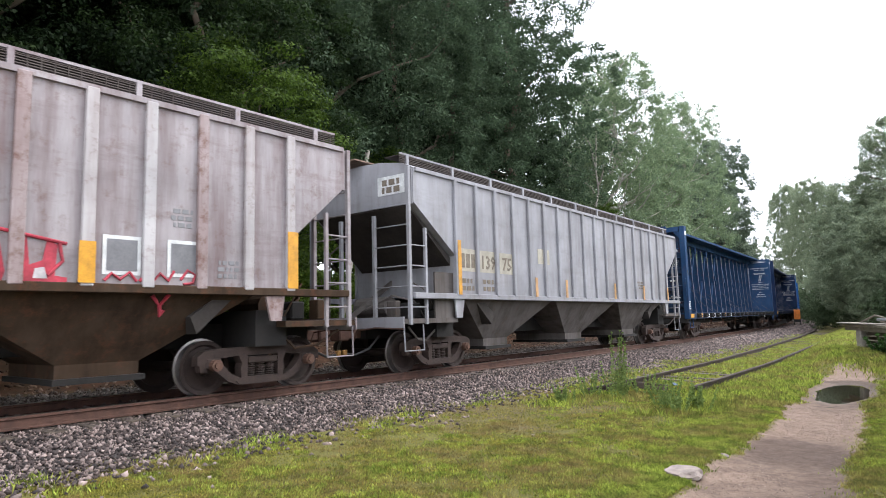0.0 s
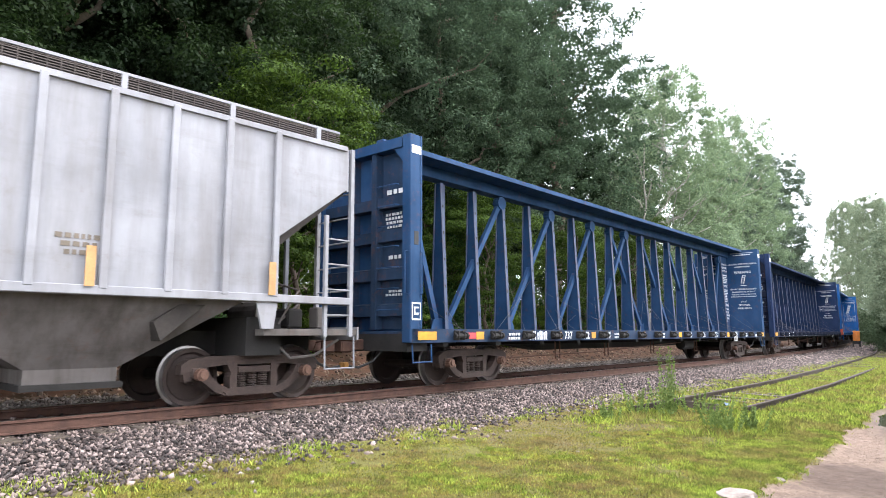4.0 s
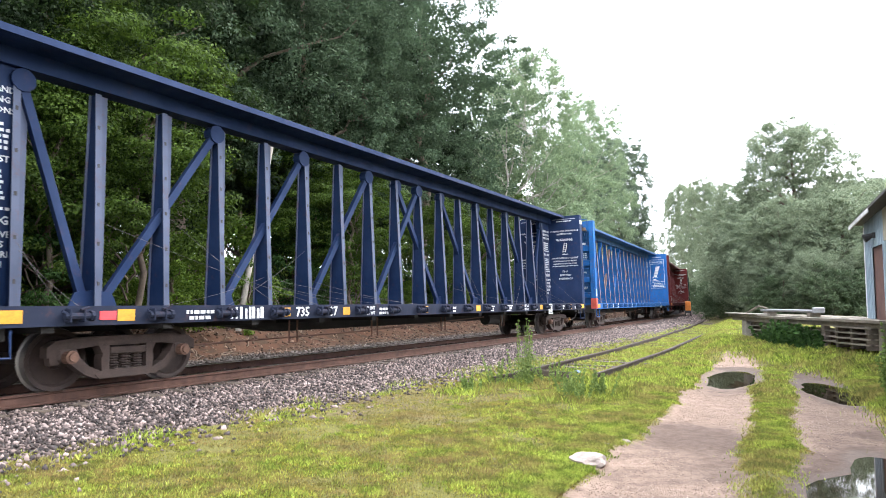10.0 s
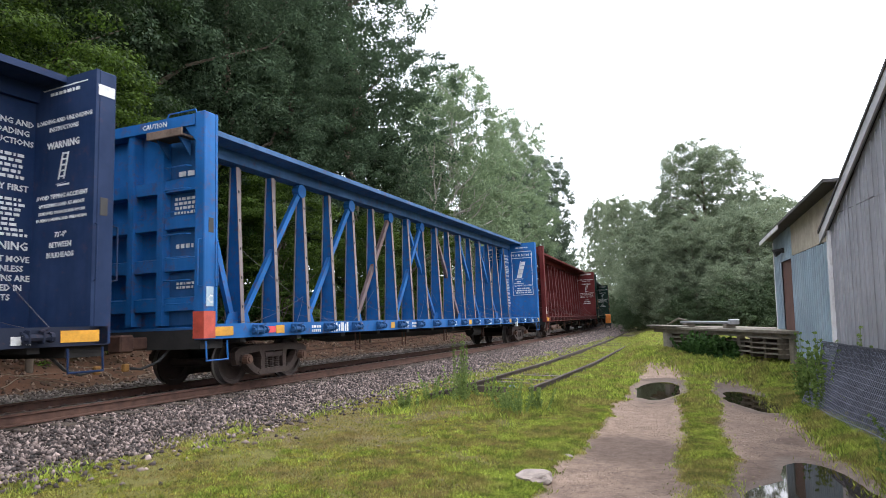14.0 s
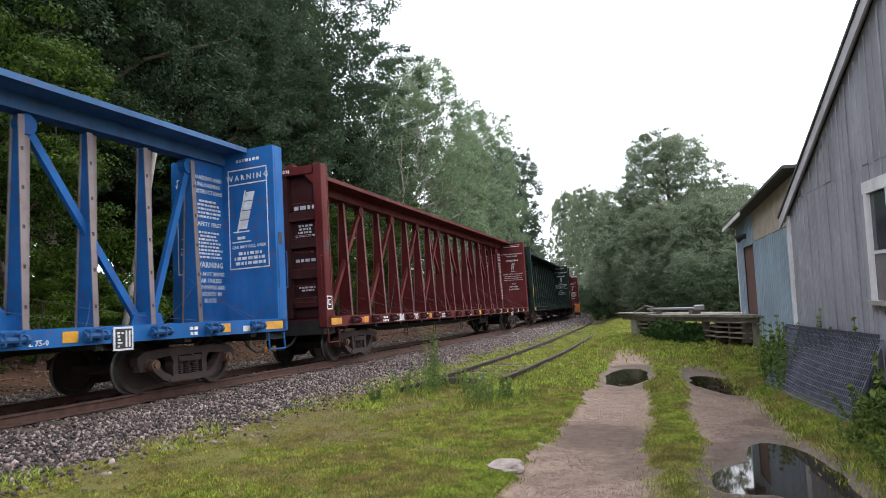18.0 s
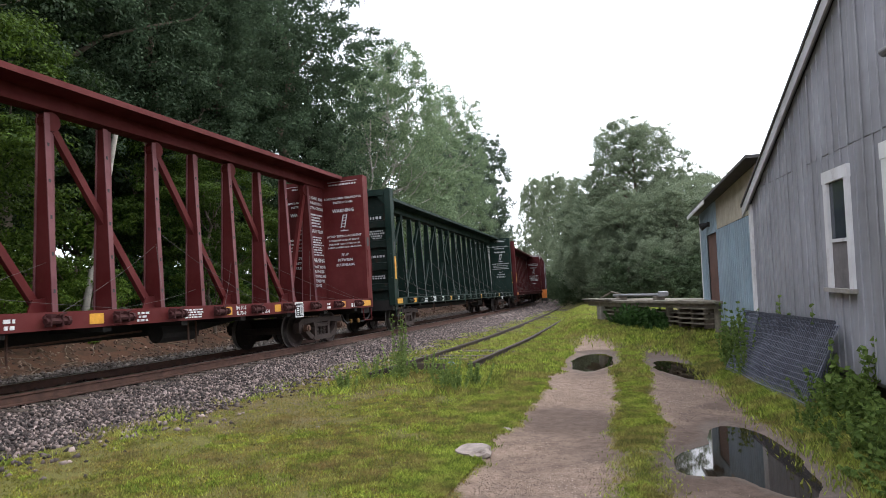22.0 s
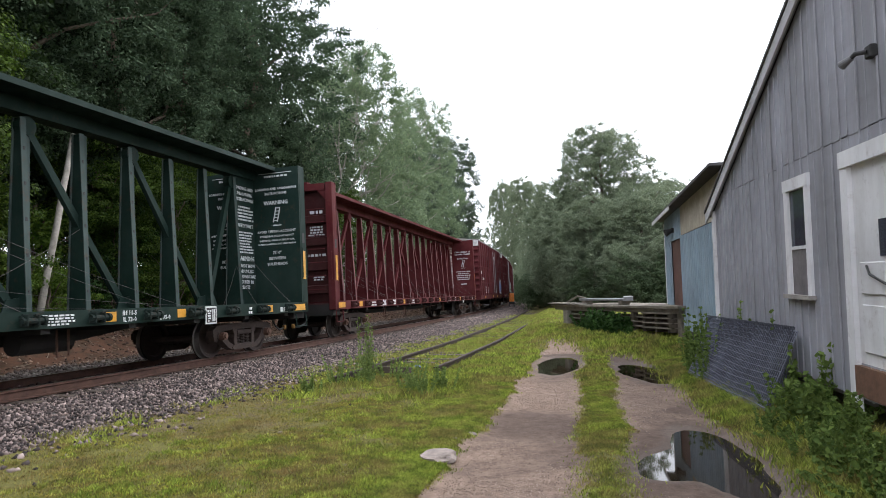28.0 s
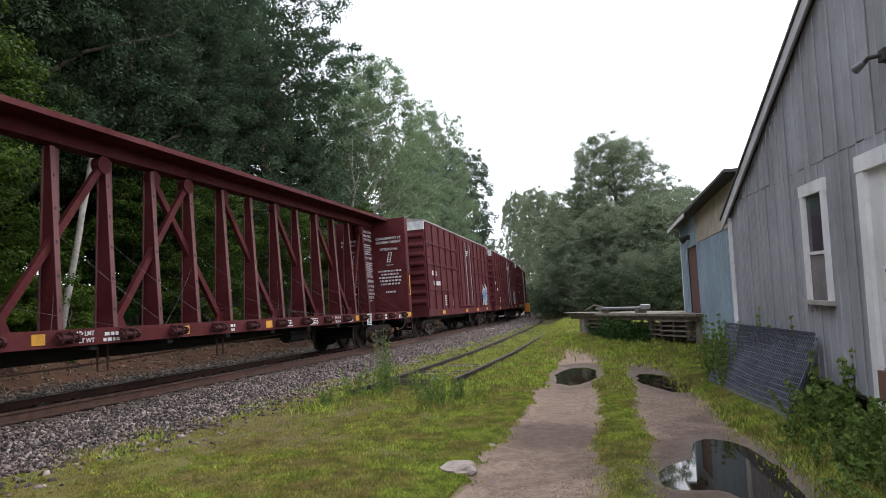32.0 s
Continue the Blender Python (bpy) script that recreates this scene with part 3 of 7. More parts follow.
def bank_place(r, n):
    s, d = r.uniform(-62, 15, n), r.uniform(-7.5, -3.6, n)
    x, y = CX + (RC + d) * np.cos(s / RC), CY + (RC + d) * np.sin(s / RC)
    return x, y, ground_z(x, y) + 0.01


stones("bank_rubble", 9000, bank_place, 0.05, 8, stone_mat("bank_stone", (0.035, 0.019, 0.013), (0.10, 0.058, 0.040), (0.24, 0.165, 0.12)), "brown dirt clods and stones on the bank")


def lane_place(r, n):
    y = 4.2 + 14 * r.uniform(0, 1, n) ** 1.6
    x = r.uniform(-1.5, 2.4, n)
    k = rut(x, y) > 0.4
    soft = vnoise(x, y, 1.1, 9.0) + 0.5 * vnoise(x, y, 3.7, 2.0) > r.uniform(0.0, 0.6, n)      # mud hides the pebbles
    wet = (np.hypot((x + 0.35) / 0.6, (y - 8.45) / 0.8) < 1) | (puddle_depth(x, y) < 1.5)
    k &= ~(soft | wet)
    x, y = x[k], y[k]
    return x, y, ground_z(x, y) + 0.002


stones("lane_gravel", 80000, lane_place, 0.0052, 6, stone_mat("lane_stone", (0.10, 0.071, 0.054), (0.205, 0.145, 0.112), (0.43, 0.345, 0.285)), "loose pebbles on the dirt lane")

# white rock at the lane's edge
bm = bmesh.new()
bmesh.ops.create_icosphere(bm, subdivisions=3, radius=1.0)
for v in bm.verts:
    k = 1 + 0.25 * noise.noise(v.co * 1.7) + 0.08 * noise.noise(v.co * 6)
    v.co = Vector((v.co.x * 0.19 * k, v.co.y * 0.20 * k, min(0.045 + 0.02 * v.co.x, max(-0.05, v.co.z * 0.075 * k))))
bm.transform(pose(-1.2, 6.47, 0.0, 0, 0, 20))
tagged(mesh_ob("rock", bm, plain("pale_rock", (0.31, 0.255, 0.225), 0.9, 0, 0.35, 8, 50, 0.6)), "pale flat rock sunk in the lane's grassy edge", "rock")

# ---------------------------------------------------------------- barn and shed
WOOD_GREY = car_paint("grey_siding_paint", (0.305, 0.308, 0.338), 0.06, 0.34, 0.75, (0.13, 0.12, 0.118))
TRIM = car_paint("white_trim_paint", (0.70, 0.70, 0.71), 0.3, 0.3, 0.7, (0.30, 0.27, 0.25))
# worn batten paint, made paler to carry the highlights along the edges
BATTEN = car_paint("worn_lit_batten_paint", (0.36, 0.362, 0.39), 0.08, 0.5, 0.75, (0.20, 0.19, 0.185))
RAKE = car_paint("rake_paint", (0.52, 0.52, 0.54), 0.08, 0.3, 0.75, (0.28, 0.27, 0.265))
ROOF = plain("dark_roof", (0.06, 0.055, 0.055), 0.8, 0, 0.3, 2, 20, 0.3)
BARN = pose(3.02, 7.5, 0.4, 1.6, 0, 0)     # an old frame that leans


def barn_top(y):
    """Height of the wall under the rake at y (world), over the sill."""
    return min(2.50 + 0.447 * (13.05 - y), 2.50 + 0.447 * (y + 2.2))


barn = thing("barn", "old grey board and batten barn with white trim", "barn", BARN, kind="")
yo = 7.5
# gable wall: boards one by one, leaving the window and the door open
WIN = (8.40, 9.14, 1.06, 2.40)      # y0 y1 z0 z1 over the sill
DOOR = (4.6, 7.28, 0.42, 2.42)
rng = random.Random(11)
y = 13.05
while y > -2.0:
    w = rng.uniform(0.17, 0.25)
    y0, y1 = y - w, y
    top = barn_top((y0 + y1) / 2)
    segs = []
    for a, b in ((rng.uniform(0.04, 0.12), 2.74), (2.75 + rng.uniform(-0.01, 0.01), top)):
        if b - a < 0.05:
            continue
        cuts = [(a, min(b, top))]
        for wy0, wy1, wz0, wz1 in (WIN, DOOR):
            if y1 > wy0 and y0 < wy1:
                nc = []
                for c0, c1 in cuts:
                    if c0 < wz0:
                        nc.append((c0, min(c1, wz0)))
                    if c1 > wz1:
                        nc.append((max(c0, wz1), c1))
                cuts = nc
        segs += cuts
    for a, b in segs:
        if b - a < 0.03:
            continue
        bm = bmesh.new()
        d = rng.uniform(-0.006, 0.006)
        tb = [barn_top(y0), barn_top(y1)] if abs(b - top) < 1e-6 else [b, b]
        prism(bm, [(y0 + 0.004 - yo, a), (y1 - 0.004 - yo, a), (y1 - 0.004 - yo, tb[1]), (y0 + 0.004 - yo, tb[0])], 0.025, "x", 0.0125 + d)
        part("board", bm, WOOD_GREY, barn)
        bm = bmesh.new()
        bx(bm, -0.014 + d, d - 0.001, y0 - 0.009 - yo, y0 + 0.009 - yo, a, min(tb))
        part("batten", bm, BATTEN, barn)
    y = y0
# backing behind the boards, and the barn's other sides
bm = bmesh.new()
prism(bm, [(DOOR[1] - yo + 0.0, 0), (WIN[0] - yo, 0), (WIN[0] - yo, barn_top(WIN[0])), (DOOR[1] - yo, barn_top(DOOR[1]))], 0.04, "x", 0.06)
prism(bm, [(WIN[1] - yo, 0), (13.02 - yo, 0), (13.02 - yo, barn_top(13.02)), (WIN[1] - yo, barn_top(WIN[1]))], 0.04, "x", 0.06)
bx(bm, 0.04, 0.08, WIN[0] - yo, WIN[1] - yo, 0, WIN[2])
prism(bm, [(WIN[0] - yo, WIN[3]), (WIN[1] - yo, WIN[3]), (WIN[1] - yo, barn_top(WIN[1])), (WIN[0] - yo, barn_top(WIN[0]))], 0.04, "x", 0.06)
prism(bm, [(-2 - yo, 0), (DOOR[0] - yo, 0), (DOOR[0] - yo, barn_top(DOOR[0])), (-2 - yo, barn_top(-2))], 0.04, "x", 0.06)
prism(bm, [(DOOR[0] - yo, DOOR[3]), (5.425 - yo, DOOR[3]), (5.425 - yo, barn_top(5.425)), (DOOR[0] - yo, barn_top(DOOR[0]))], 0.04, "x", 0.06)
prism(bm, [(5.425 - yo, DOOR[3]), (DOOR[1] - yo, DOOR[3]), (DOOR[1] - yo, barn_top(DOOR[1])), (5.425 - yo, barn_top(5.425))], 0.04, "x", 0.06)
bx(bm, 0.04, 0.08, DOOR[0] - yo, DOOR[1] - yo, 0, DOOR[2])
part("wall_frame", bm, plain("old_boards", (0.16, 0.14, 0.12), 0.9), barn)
part("side_wall", box(0.08, 12, 12.96 - yo, 13.0 - yo, -0.1, 2.55), WOOD_GREY, barn)
part("side_wall", box(0.08, 12, -2.1 - yo, -2.05 - yo, -0.1, 2.6), WOOD_GREY, barn)
part("back_wall", prism(bmesh.new(), [(13 - yo, 0), (5.425 - yo, barn_top(5.425)), (-2 - yo, 0)], 0.05, "x", 12), WOOD_GREY, barn)
part("foundation", box(0.7, 11.9, -1.9 - yo, 12.9 - yo, -0.75, -0.02), plain("foundation_stone", (0.07, 0.065, 0.06), 0.95, 0, 0.4, 3, 15, 0.5), barn)
# roof with its overhang, rake board and soffit
for sgn in (1, -1):
    bm = bmesh.new()
    e = 13.35 if sgn > 0 else -2.5
    pts = [(e - yo, barn_top(13.05) - 0.135 + 0.12), (5.425 - yo, barn_top(5.425) + 0.12), (5.425 - yo, barn_top(5.425) + 0.17), (e - yo, barn_top(13.05) - 0.135 + 0.17)]
    prism(bm, pts, 12.32, "x", 6.04)
    part("roof", bm, ROOF, barn, "dark shingle roof")
    bm = bmesh.new()
    pts = [(e - yo, barn_top(13.05) - 0.135 - 0.07), (5.425 - yo, barn_top(5.425) - 0.07), (5.425 - yo, barn_top(5.425) + 0.115), (e - yo, barn_top(13.05) - 0.135 + 0.115)]
    prism(bm, pts, 0.03, "x", -0.085)
    part("rake_board", bm, RAKE, barn, "weathered pale grey rake board")
    bm = bmesh.new()
    pts = [(e - yo, barn_top(13.05) - 0.135 + 0.04), (5.425 - yo, barn_top(5.425) + 0.04), (5.425 - yo, barn_top(5.425) + 0.11), (e - yo, barn_top(13.05) - 0.135 + 0.11)]
    prism(bm, pts, 0.066, "x", -0.035)
    part("soffit", bm, WOOD_GREY, barn)
# corner board
part("corner_board", box(-0.045, 0.0, 12.94 - yo, 13.07 - yo, -0.03, 2.5), TRIM, barn, "peeling white corner board")
# window
wy0, wy1, wz0, wz1 = (WIN[0] - yo, WIN[1] - yo, WIN[2], WIN[3])
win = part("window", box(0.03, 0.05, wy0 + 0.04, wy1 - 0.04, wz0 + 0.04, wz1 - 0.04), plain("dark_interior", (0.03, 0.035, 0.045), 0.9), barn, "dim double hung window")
part("window_trim", box(-0.04, 0.0, wy0 - 0.03, wy0 + 0.08, wz0, wz1), TRIM, win)
part("window_trim", box(-0.04, 0.0, wy1 - 0.08, wy1 + 0.03, wz0, wz1), TRIM, win)
part("window_trim", box(-0.045, 0.0, wy0 - 0.05, wy1 + 0.05, wz1 - 0.02, wz1 + 0.13), TRIM, win)
part("window_sill", box(-0.09, 0.02, wy0 - 0.07, wy1 + 0.06, wz0 - 0.05, wz0 + 0.0), plain("worn_sill", (0.30, 0.28, 0.26), 0.9), win, "flaking wooden sill")
part("meeting_rail", box(-0.012, 0.02, wy0 + 0.08, wy1 - 0.08, (wz0 + wz1) / 2 - 0.1, (wz0 + wz1) / 2 - 0.06), TRIM, win)
glass = bpy.data.materials.new("window_glass")
gn, gl, gb = nodes_of(glass)
gb.inputs["Base Color"].default_value = (0.05, 0.06, 0.08, 1)
gb.inputs["Roughness"].default_value = 0.08
gb.inputs["Alpha"].default_value = 0.75
part("pane", box(0.0, 0.006, wy0 + 0.08, wy1 - 0.08, (wz0 + wz1) / 2 - 0.06, wz1 - 0.02), glass, win)
part("pane", box(0.005, 0.011, wy0 + 0.08, wy1 - 0.08, wz0, (wz0 + wz1) / 2 - 0.1), plain("boarded_pane", (0.17, 0.155, 0.16), 0.6, 0, 0.3, 3, 20), win, "dusty lower sash")
# large white door
dy0, dy1, dz0, dz1 = (DOOR[0] - yo, DOOR[1] - yo, DOOR[2], DOOR[3])
door = part("door", box(0.0, 0.05, dy0, dy1, dz0, dz1), TRIM, barn, "peeling white painted barn door")
part("door_trim", box(-0.05, 0.0, dy1 + 0.0, dy1 + 0.16, -0.08, dz1), TRIM, barn)
part("door_header", box(-0.06, 0.0, dy0 - 0.1, dy1 + 0.17, dz1, dz1 + 0.17), TRIM, barn)
for a, b in ((dy0 + 0.1, dy0 + 0.8), (dy1 - 0.62, dy1 - 0.12)):
    for z0, z1 in ((dz0 + 0.12, dz0 + 0.6), (dz0 + 0.7, dz0 + 1.02)):
        part("door_panel", box(-0.022, -0.001, a, b, z0, z1, 0.01), TRIM, door)
part("door_window", box(-0.012, -0.001, dy1 - 1.5, dy1 - 0.52, dz0 + 1.07, dz0 + 1.42), glass, door, "dark glass light")
part("pull_handle", rods([(-0.03, dy1 - 0.28, dz0 + 0.98), (-0.06, dy1 - 0.40, dz0 + 0.9), (-0.06, dy1 - 0.75, dz0 + 0.8), (-0.03, dy1 - 0.9, dz0 + 0.8)], 0.012), BLACK, door, "iron door pull")
part("door_sill", box(-0.06, 0.05, dy0, dy1 + 0.02, 0.1, dz0 - 0.02), plain("rusty_board", (0.17, 0.085, 0.05), 0.85, 0, 0.35, 3, 25, 0.3), barn, "rust-brown sill board")
# flood lamp on the gable
lamp = thing("wall_lamp", "dark double flood lamp on the barn gable", "lamp", BARN @ pose(-0.02, 6.66 - yo, 3.41))
part("lamp_base", box(-0.05, 0.02, -0.06, 0.06, -0.06, 0.06, 0.01), BLACK, lamp)
part("lamp_arm", rods([(-0.05, 0, 0), (-0.12, 0.08, 0.01), (-0.14, 0.15, -0.02)], 0.022, 8), BLACK, lamp)
part("lamp_head", rod(bmesh.new(), (-0.13, 0.12, -0.01), (-0.18, 0.23, -0.05), 0.026, 12, 0.046), plain("lamp_glass", (0.13, 0.13, 0.135), 0.4), lamp, "pale reflector bulb")

# blue metal shed behind the barn
BLUE_WALL = car_paint("blue_shed_paint", (0.29, 0.37, 0.43), 0.1, 0.2, 0.6, (0.35, 0.33, 0.3))
shed = thing("shed", "pale blue ribbed metal shed with brown door", "shed", pose(3.28, 13.3, 0.55, 0, 0, 0))


def shed_top(y):
    return 3.08 + 0.043 * (6.7 - y)


y = 0.0
while y < 6.7:
    y1 = min(y + 0.19, 6.7)
    z0 = 2.4 if 4.35 < (y + y1) / 2 < 5.85 else 0.0
    bm = bmesh.new()
    topz = min(2.43, shed_top(y)) if y < 4.3 else shed_top(y)
    prism(bm, [(y + 0.002, z0), (y1 - 0.002, z0), (y1 - 0.002, topz), (y + 0.002, topz)], 0.02, "x", 0.0)
    bx(bm, -0.04, -0.01, y1 - 0.055, y1 - 0.012, z0, topz)
    part("panel", bm, BLUE_WALL, shed)
    y = y1
part("upper_board", prism(bmesh.new(), [(0, 2.45), (4.3, 2.45), (4.3, shed_top(4.3)), (0, shed_top(0))], 0.02, "x", -0.01), plain("tan_board", (0.42, 0.37, 0.29), 0.85, 0, 0.2, 3, 20), shed, "weathered tan board")
part("corner_trim", box(-0.05, 0.03, 6.66, 6.74, -0.4, 3.0), TRIM, shed, "white corner trim")
part("shed_door", box(0.02, 0.06, 4.4, 5.8, 0.02, 2.38), plain("brown_door", (0.13, 0.055, 0.04), 0.7, 0, 0.35, 2, 15), shed, "dark reddish brown door")
part("wall_frame", box(0.06, 6, 0.0, 6.7, -0.5, 2.95), plain("shed_inside", (0.1, 0.1, 0.1), 0.9), shed)
part("roof", prism(bmesh.new(), [(-0.3, shed_top(-0.3) + 0.02), (7.0, shed_top(7.0) + 0.02), (7.0, shed_top(7.0) + 0.08), (-0.3, shed_top(-0.3) + 0.08)], 6.6, "x", 3.0), ROOF, shed, "dark corrugated roof")
part("eave_board", prism(bmesh.new(), [(4.2, shed_top(4.2) - 0.08), (7.05, shed_top(7.05) - 0.08), (7.05, shed_top(7.05) + 0.015), (4.2, shed_top(4.2) + 0.015)], 0.03, "x", -0.32), TRIM, shed)
part("foundation", box(0.0, 6, 0, 6.7, -0.9, -0.02), MATS["foundation_stone"], shed)
lamp = thing("wall_lamp", "small dark lamp over the shed door", "lamp", pose(3.22, 18.55, 3.2))
part("lamp_shade", rod(bmesh.new(), (-0.02, 0, 0.02), (-0.2, 0, -0.06), 0.05, 10, 0.11), BLACK, lamp)
part("lamp_base", box(-0.03, 0.04, -0.05, 0.05, -0.05, 0.08), BLACK, lamp)

# loading dock: an old slab on posts with pallets and planks stowed under it
CONC = plain("old_concrete", (0.27, 0.245, 0.21), 0.9, 0, 0.35, 3, 20, 0.4)
GREYWOOD = plain("grey_wood", (0.27, 0.235, 0.185), 0.9, 0, 0.4, 3, 25, 0.4, 0.4)
PALLET_WOOD = plain("pallet_wood", (0.24, 0.207, 0.16), 0.9, 0, 0.4, 4, 25, 0.4, 0.4)
# pallet blocks coloured dark to stand for the shade between the slats
SHADED_BLOCK = plain("shaded_pallet_block", (0.09, 0.072, 0.052), 0.95, 0, 0.4, 4, 25, 0.4)
DOCK = pose(3.1, 17.4, 1.1, 0, 0, 116.5)     # x runs along the near edge, away from the shed
dock = thing("loading_dock", "low weathered timber loading dock by the shed", "loading dock", DOCK)
rng = random.Random(21)
for row in range(9):
    x = rng.uniform(-0.1, 0.05)
    while x < 7.0:
        x1 = min(7.3 + rng.uniform(-0.06, 0.06), x + rng.uniform(2.2, 3.6))
        y1 = 0.08 - row * 0.29 + (rng.uniform(-0.03, 0.05) if row == 0 else 0)
        part("deck_plank", box(x + 0.006, x1 - 0.006, -0.2 - row * 0.29, y1, -0.005 + rng.uniform(-0.01, 0.01), 0.055 + rng.uniform(-0.008, 0.012), 0.006), PALLET_WOOD if rng.random() < 0.4 else GREYWOOD, dock)
        x = x1
part("slab", box(5.2, 7.32, -0.28, 0.14, 0.07, 0.115, 0.015), CONC, dock, "pale concrete slab laid on the end")
part("edge_beam", box(0.05, 7.1, -0.12, -0.02, -0.13, -0.012), GREYWOOD, dock)
for x in (0.15, 2.3, 4.3):
    part("post", box(x, x + 0.16, -0.3, -0.14, -0.9, -0.02, 0.015), GREYWOOD, dock)
part("post", box(6.2, 6.48, -0.3, -0.02, -0.9, -0.02, 0.02), CONC, dock, "pale concrete post")
for x0, n_, dy in ((0.35, 4, 0.25), (1.75, 3, 0.05), (3.1, 3, 0.0), (4.75, 4, 0.1)):
    pal = thing("pallet", "weathered grey wooden pallets stacked under the dock", "pallet", DOCK @ pose(x0, -0.55 + dy, -0.62, 0, 0, rng.uniform(-4, 4)), "pallets under the dock")
    for k in range(n_):
        for q in range(5):
            part("slat", box(0, 1.2, -0.5 + q * 0.2, -0.38 + q * 0.2, 0.078 + k * 0.13, 0.112 + k * 0.13, 0.004), PALLET_WOOD, pal)
        for j in (0.0, 0.55, 1.1):
            part("block", box(j, j + 0.09, -0.5, 0.37, k * 0.13 - 0.018, 0.077 + k * 0.13), SHADED_BLOCK, pal)
pl = thing("metal_trough", "grey metal channel lying on the dock", "channel", DOCK @ pose(3.1, -0.5, 0.06, 0, 0, 3))
part("channel", box(0, 2.6, -0.14, 0.14, 0.12, 0.20, 0.02), GALV, pl, "long grey channel")
part("support", box(0.15, 0.3, -0.16, 0.16, 0.0, 0.119, 0.01), GREYWOOD, pl)
part("support", box(2.2, 2.4, -0.16, 0.16, 0.0, 0.119, 0.01), GREYWOOD, pl)
part("channel_end", box(-0.03, 0.05, -0.17, 0.17, 0.11, 0.27, 0.02), GALV, pl)
part("loose_strip", rods([(2.2, 0.1, 0.2), (2.7, 0.12, 0.28), (3.5, 0.12, 0.03)], 0.03), GREYWOOD, pl)
rk = thing("rock", "rough brown stone resting on the dock", "rock", DOCK @ pose(0.9, -1.6, 0.08))
bm = bmesh.new()
bmesh.ops.create_icosphere(bm, subdivisions=2, radius=0.3)
for v in bm.verts:
    v.co *= 1 + 0.4 * noise.noise(v.co * 4)
    v.co.z = max(-0.02, v.co.z * 0.8)
part("stone", bm, plain("brown_stone", (0.25, 0.2, 0.16), 0.9), rk)

# wire mesh panels leaning on the barn
# same wire twice: darkened for shade inside the stack, lighter on the front panel
MESH_SHADED = plain("mesh_wire", (0.06, 0.066, 0.088), 0.6, 0.2, 0.3, 5, 30, 0)
MESH_LIT = plain("mesh_wire_lit", (0.20, 0.213, 0.27), 0.5, 0.3, 0.3, 5, 30, 0)
rng = random.Random(4)
for k in range(8):
    short = k in (3, 6)
    a = Vector((2.40 + 0.045 * k + rng.uniform(-0.01, 0.01), 8.60 + rng.uniform(-0.10, 0.10) + (0.0 if k < 4 else 0.06 * (k - 3)), 0.02 + rng.uniform(0, 0.04)))
    u = Vector((-0.12, 3.95 + rng.uniform(-0.1, 0.1) - (0.9 if short else 0), 0.0))
    w = Vector((0.50 - 0.045 * k, 0.12 + rng.uniform(-0.03, 0.03), 1.02 + rng.uniform(-0.03, 0.03)))
    pan = thing("wire_mesh_panel", "grey welded wire mesh panel leaning against the barn", "wire panel", Matrix.Translation(a), "stack of mesh panels")
    wire = MESH_LIT if k == 0 else MESH_SHADED
    edge = bmesh.new()
    for p, q in ((Vector((0, 0, 0)), w), (u, u + w), (Vector((0, 0, 0)), u), (w, u + w)):
        bar(edge, p, q, 0.011, 0.011, (1, 0, 0))
    part("edge_wire", edge, wire, pan)
    bm = bmesh.new()
    n_ = 62 - 3 * (k % 3)
    for i in range(1, n_):
        p = u * (i / n_) + Vector((0, 0, 0.012 * math.sin(i * 0.4 + k)))
        bar(bm, p, p + w, 0.007 if k == 0 else 0.006, 0.006, (1, 0, 0))
    for i in range(1, 14):
        p = w * ((i - 0.35 * (k % 3)) / 14 + 0.02)
        sag = [p + u * (q / 9) + w * (0.012 * math.sin(q * 0.9 + i * 0.35 + 2.1 * k) + rng.uniform(-0.004, 0.004)) for q in range(10)]
        for q0, q1 in zip(sag[:-1], sag[1:]):
            bar(bm, q0, q1, 0.009 if k == 0 else 0.006, 0.006, (1, 0, 0))
    tagged(part("wire_grid", bm, wire, pan), kind="stuff")

# ---------------------------------------------------------------- rolling stock
rng_car = random.Random(21)


def wheel_meshes():
    bm = bmesh.new()
    prof = [(0.0, -0.05), (0.12, -0.05), (0.13, -0.02), (0.33, -0.015), (0.36, -0.06), (0.42, -0.065), (0.42, 0.06), (0.455, 0.07), (0.455, 0.10), (0.36, 0.10), (0.33, 0.03), (0.13, 0.04), (0.0, 0.06)]
    n = 28
    rings = []
    for r, y in prof:
        rings.append([bm.verts.new((r * math.cos(2 * math.pi * i / n), y, r * math.sin(2 * math.pi * i / n))) for i in range(n)] if r > 0 else [bm.verts.new((0, y, 0))])
    for a, b in zip(rings[:-1], rings[1:]):
        for i in range(n):
            j = (i + 1) % n
            if len(a) == 1:
                bm.faces.new((a[0], b[i], b[j]))
            elif len(b) == 1:
                bm.faces.new((a[i], b[0], a[j]))
            else:
                bm.faces.new((a[i], b[i], b[j], a[j]))
    bmesh.ops.recalc_face_normals(bm, faces=bm.faces)
    me = bpy.data.meshes.new("wheel")
    bm.to_mesh(me)
    bm.free()
    me.materials.append(WHEEL)
    me.materials.append(TREAD)
    for p in me.polygons:
        r = math.hypot(p.center.x, p.center.z)
        if r > 0.405 and abs(p.center.y) < 0.075:
            p.material_index = 1
    return me


WHEEL_ME = wheel_meshes()
AXLE_ME = mesh_tmp(rod(bmesh.new(), (0, -0.98, 0), (0, 0.98, 0), 0.085, 10), WHEEL)


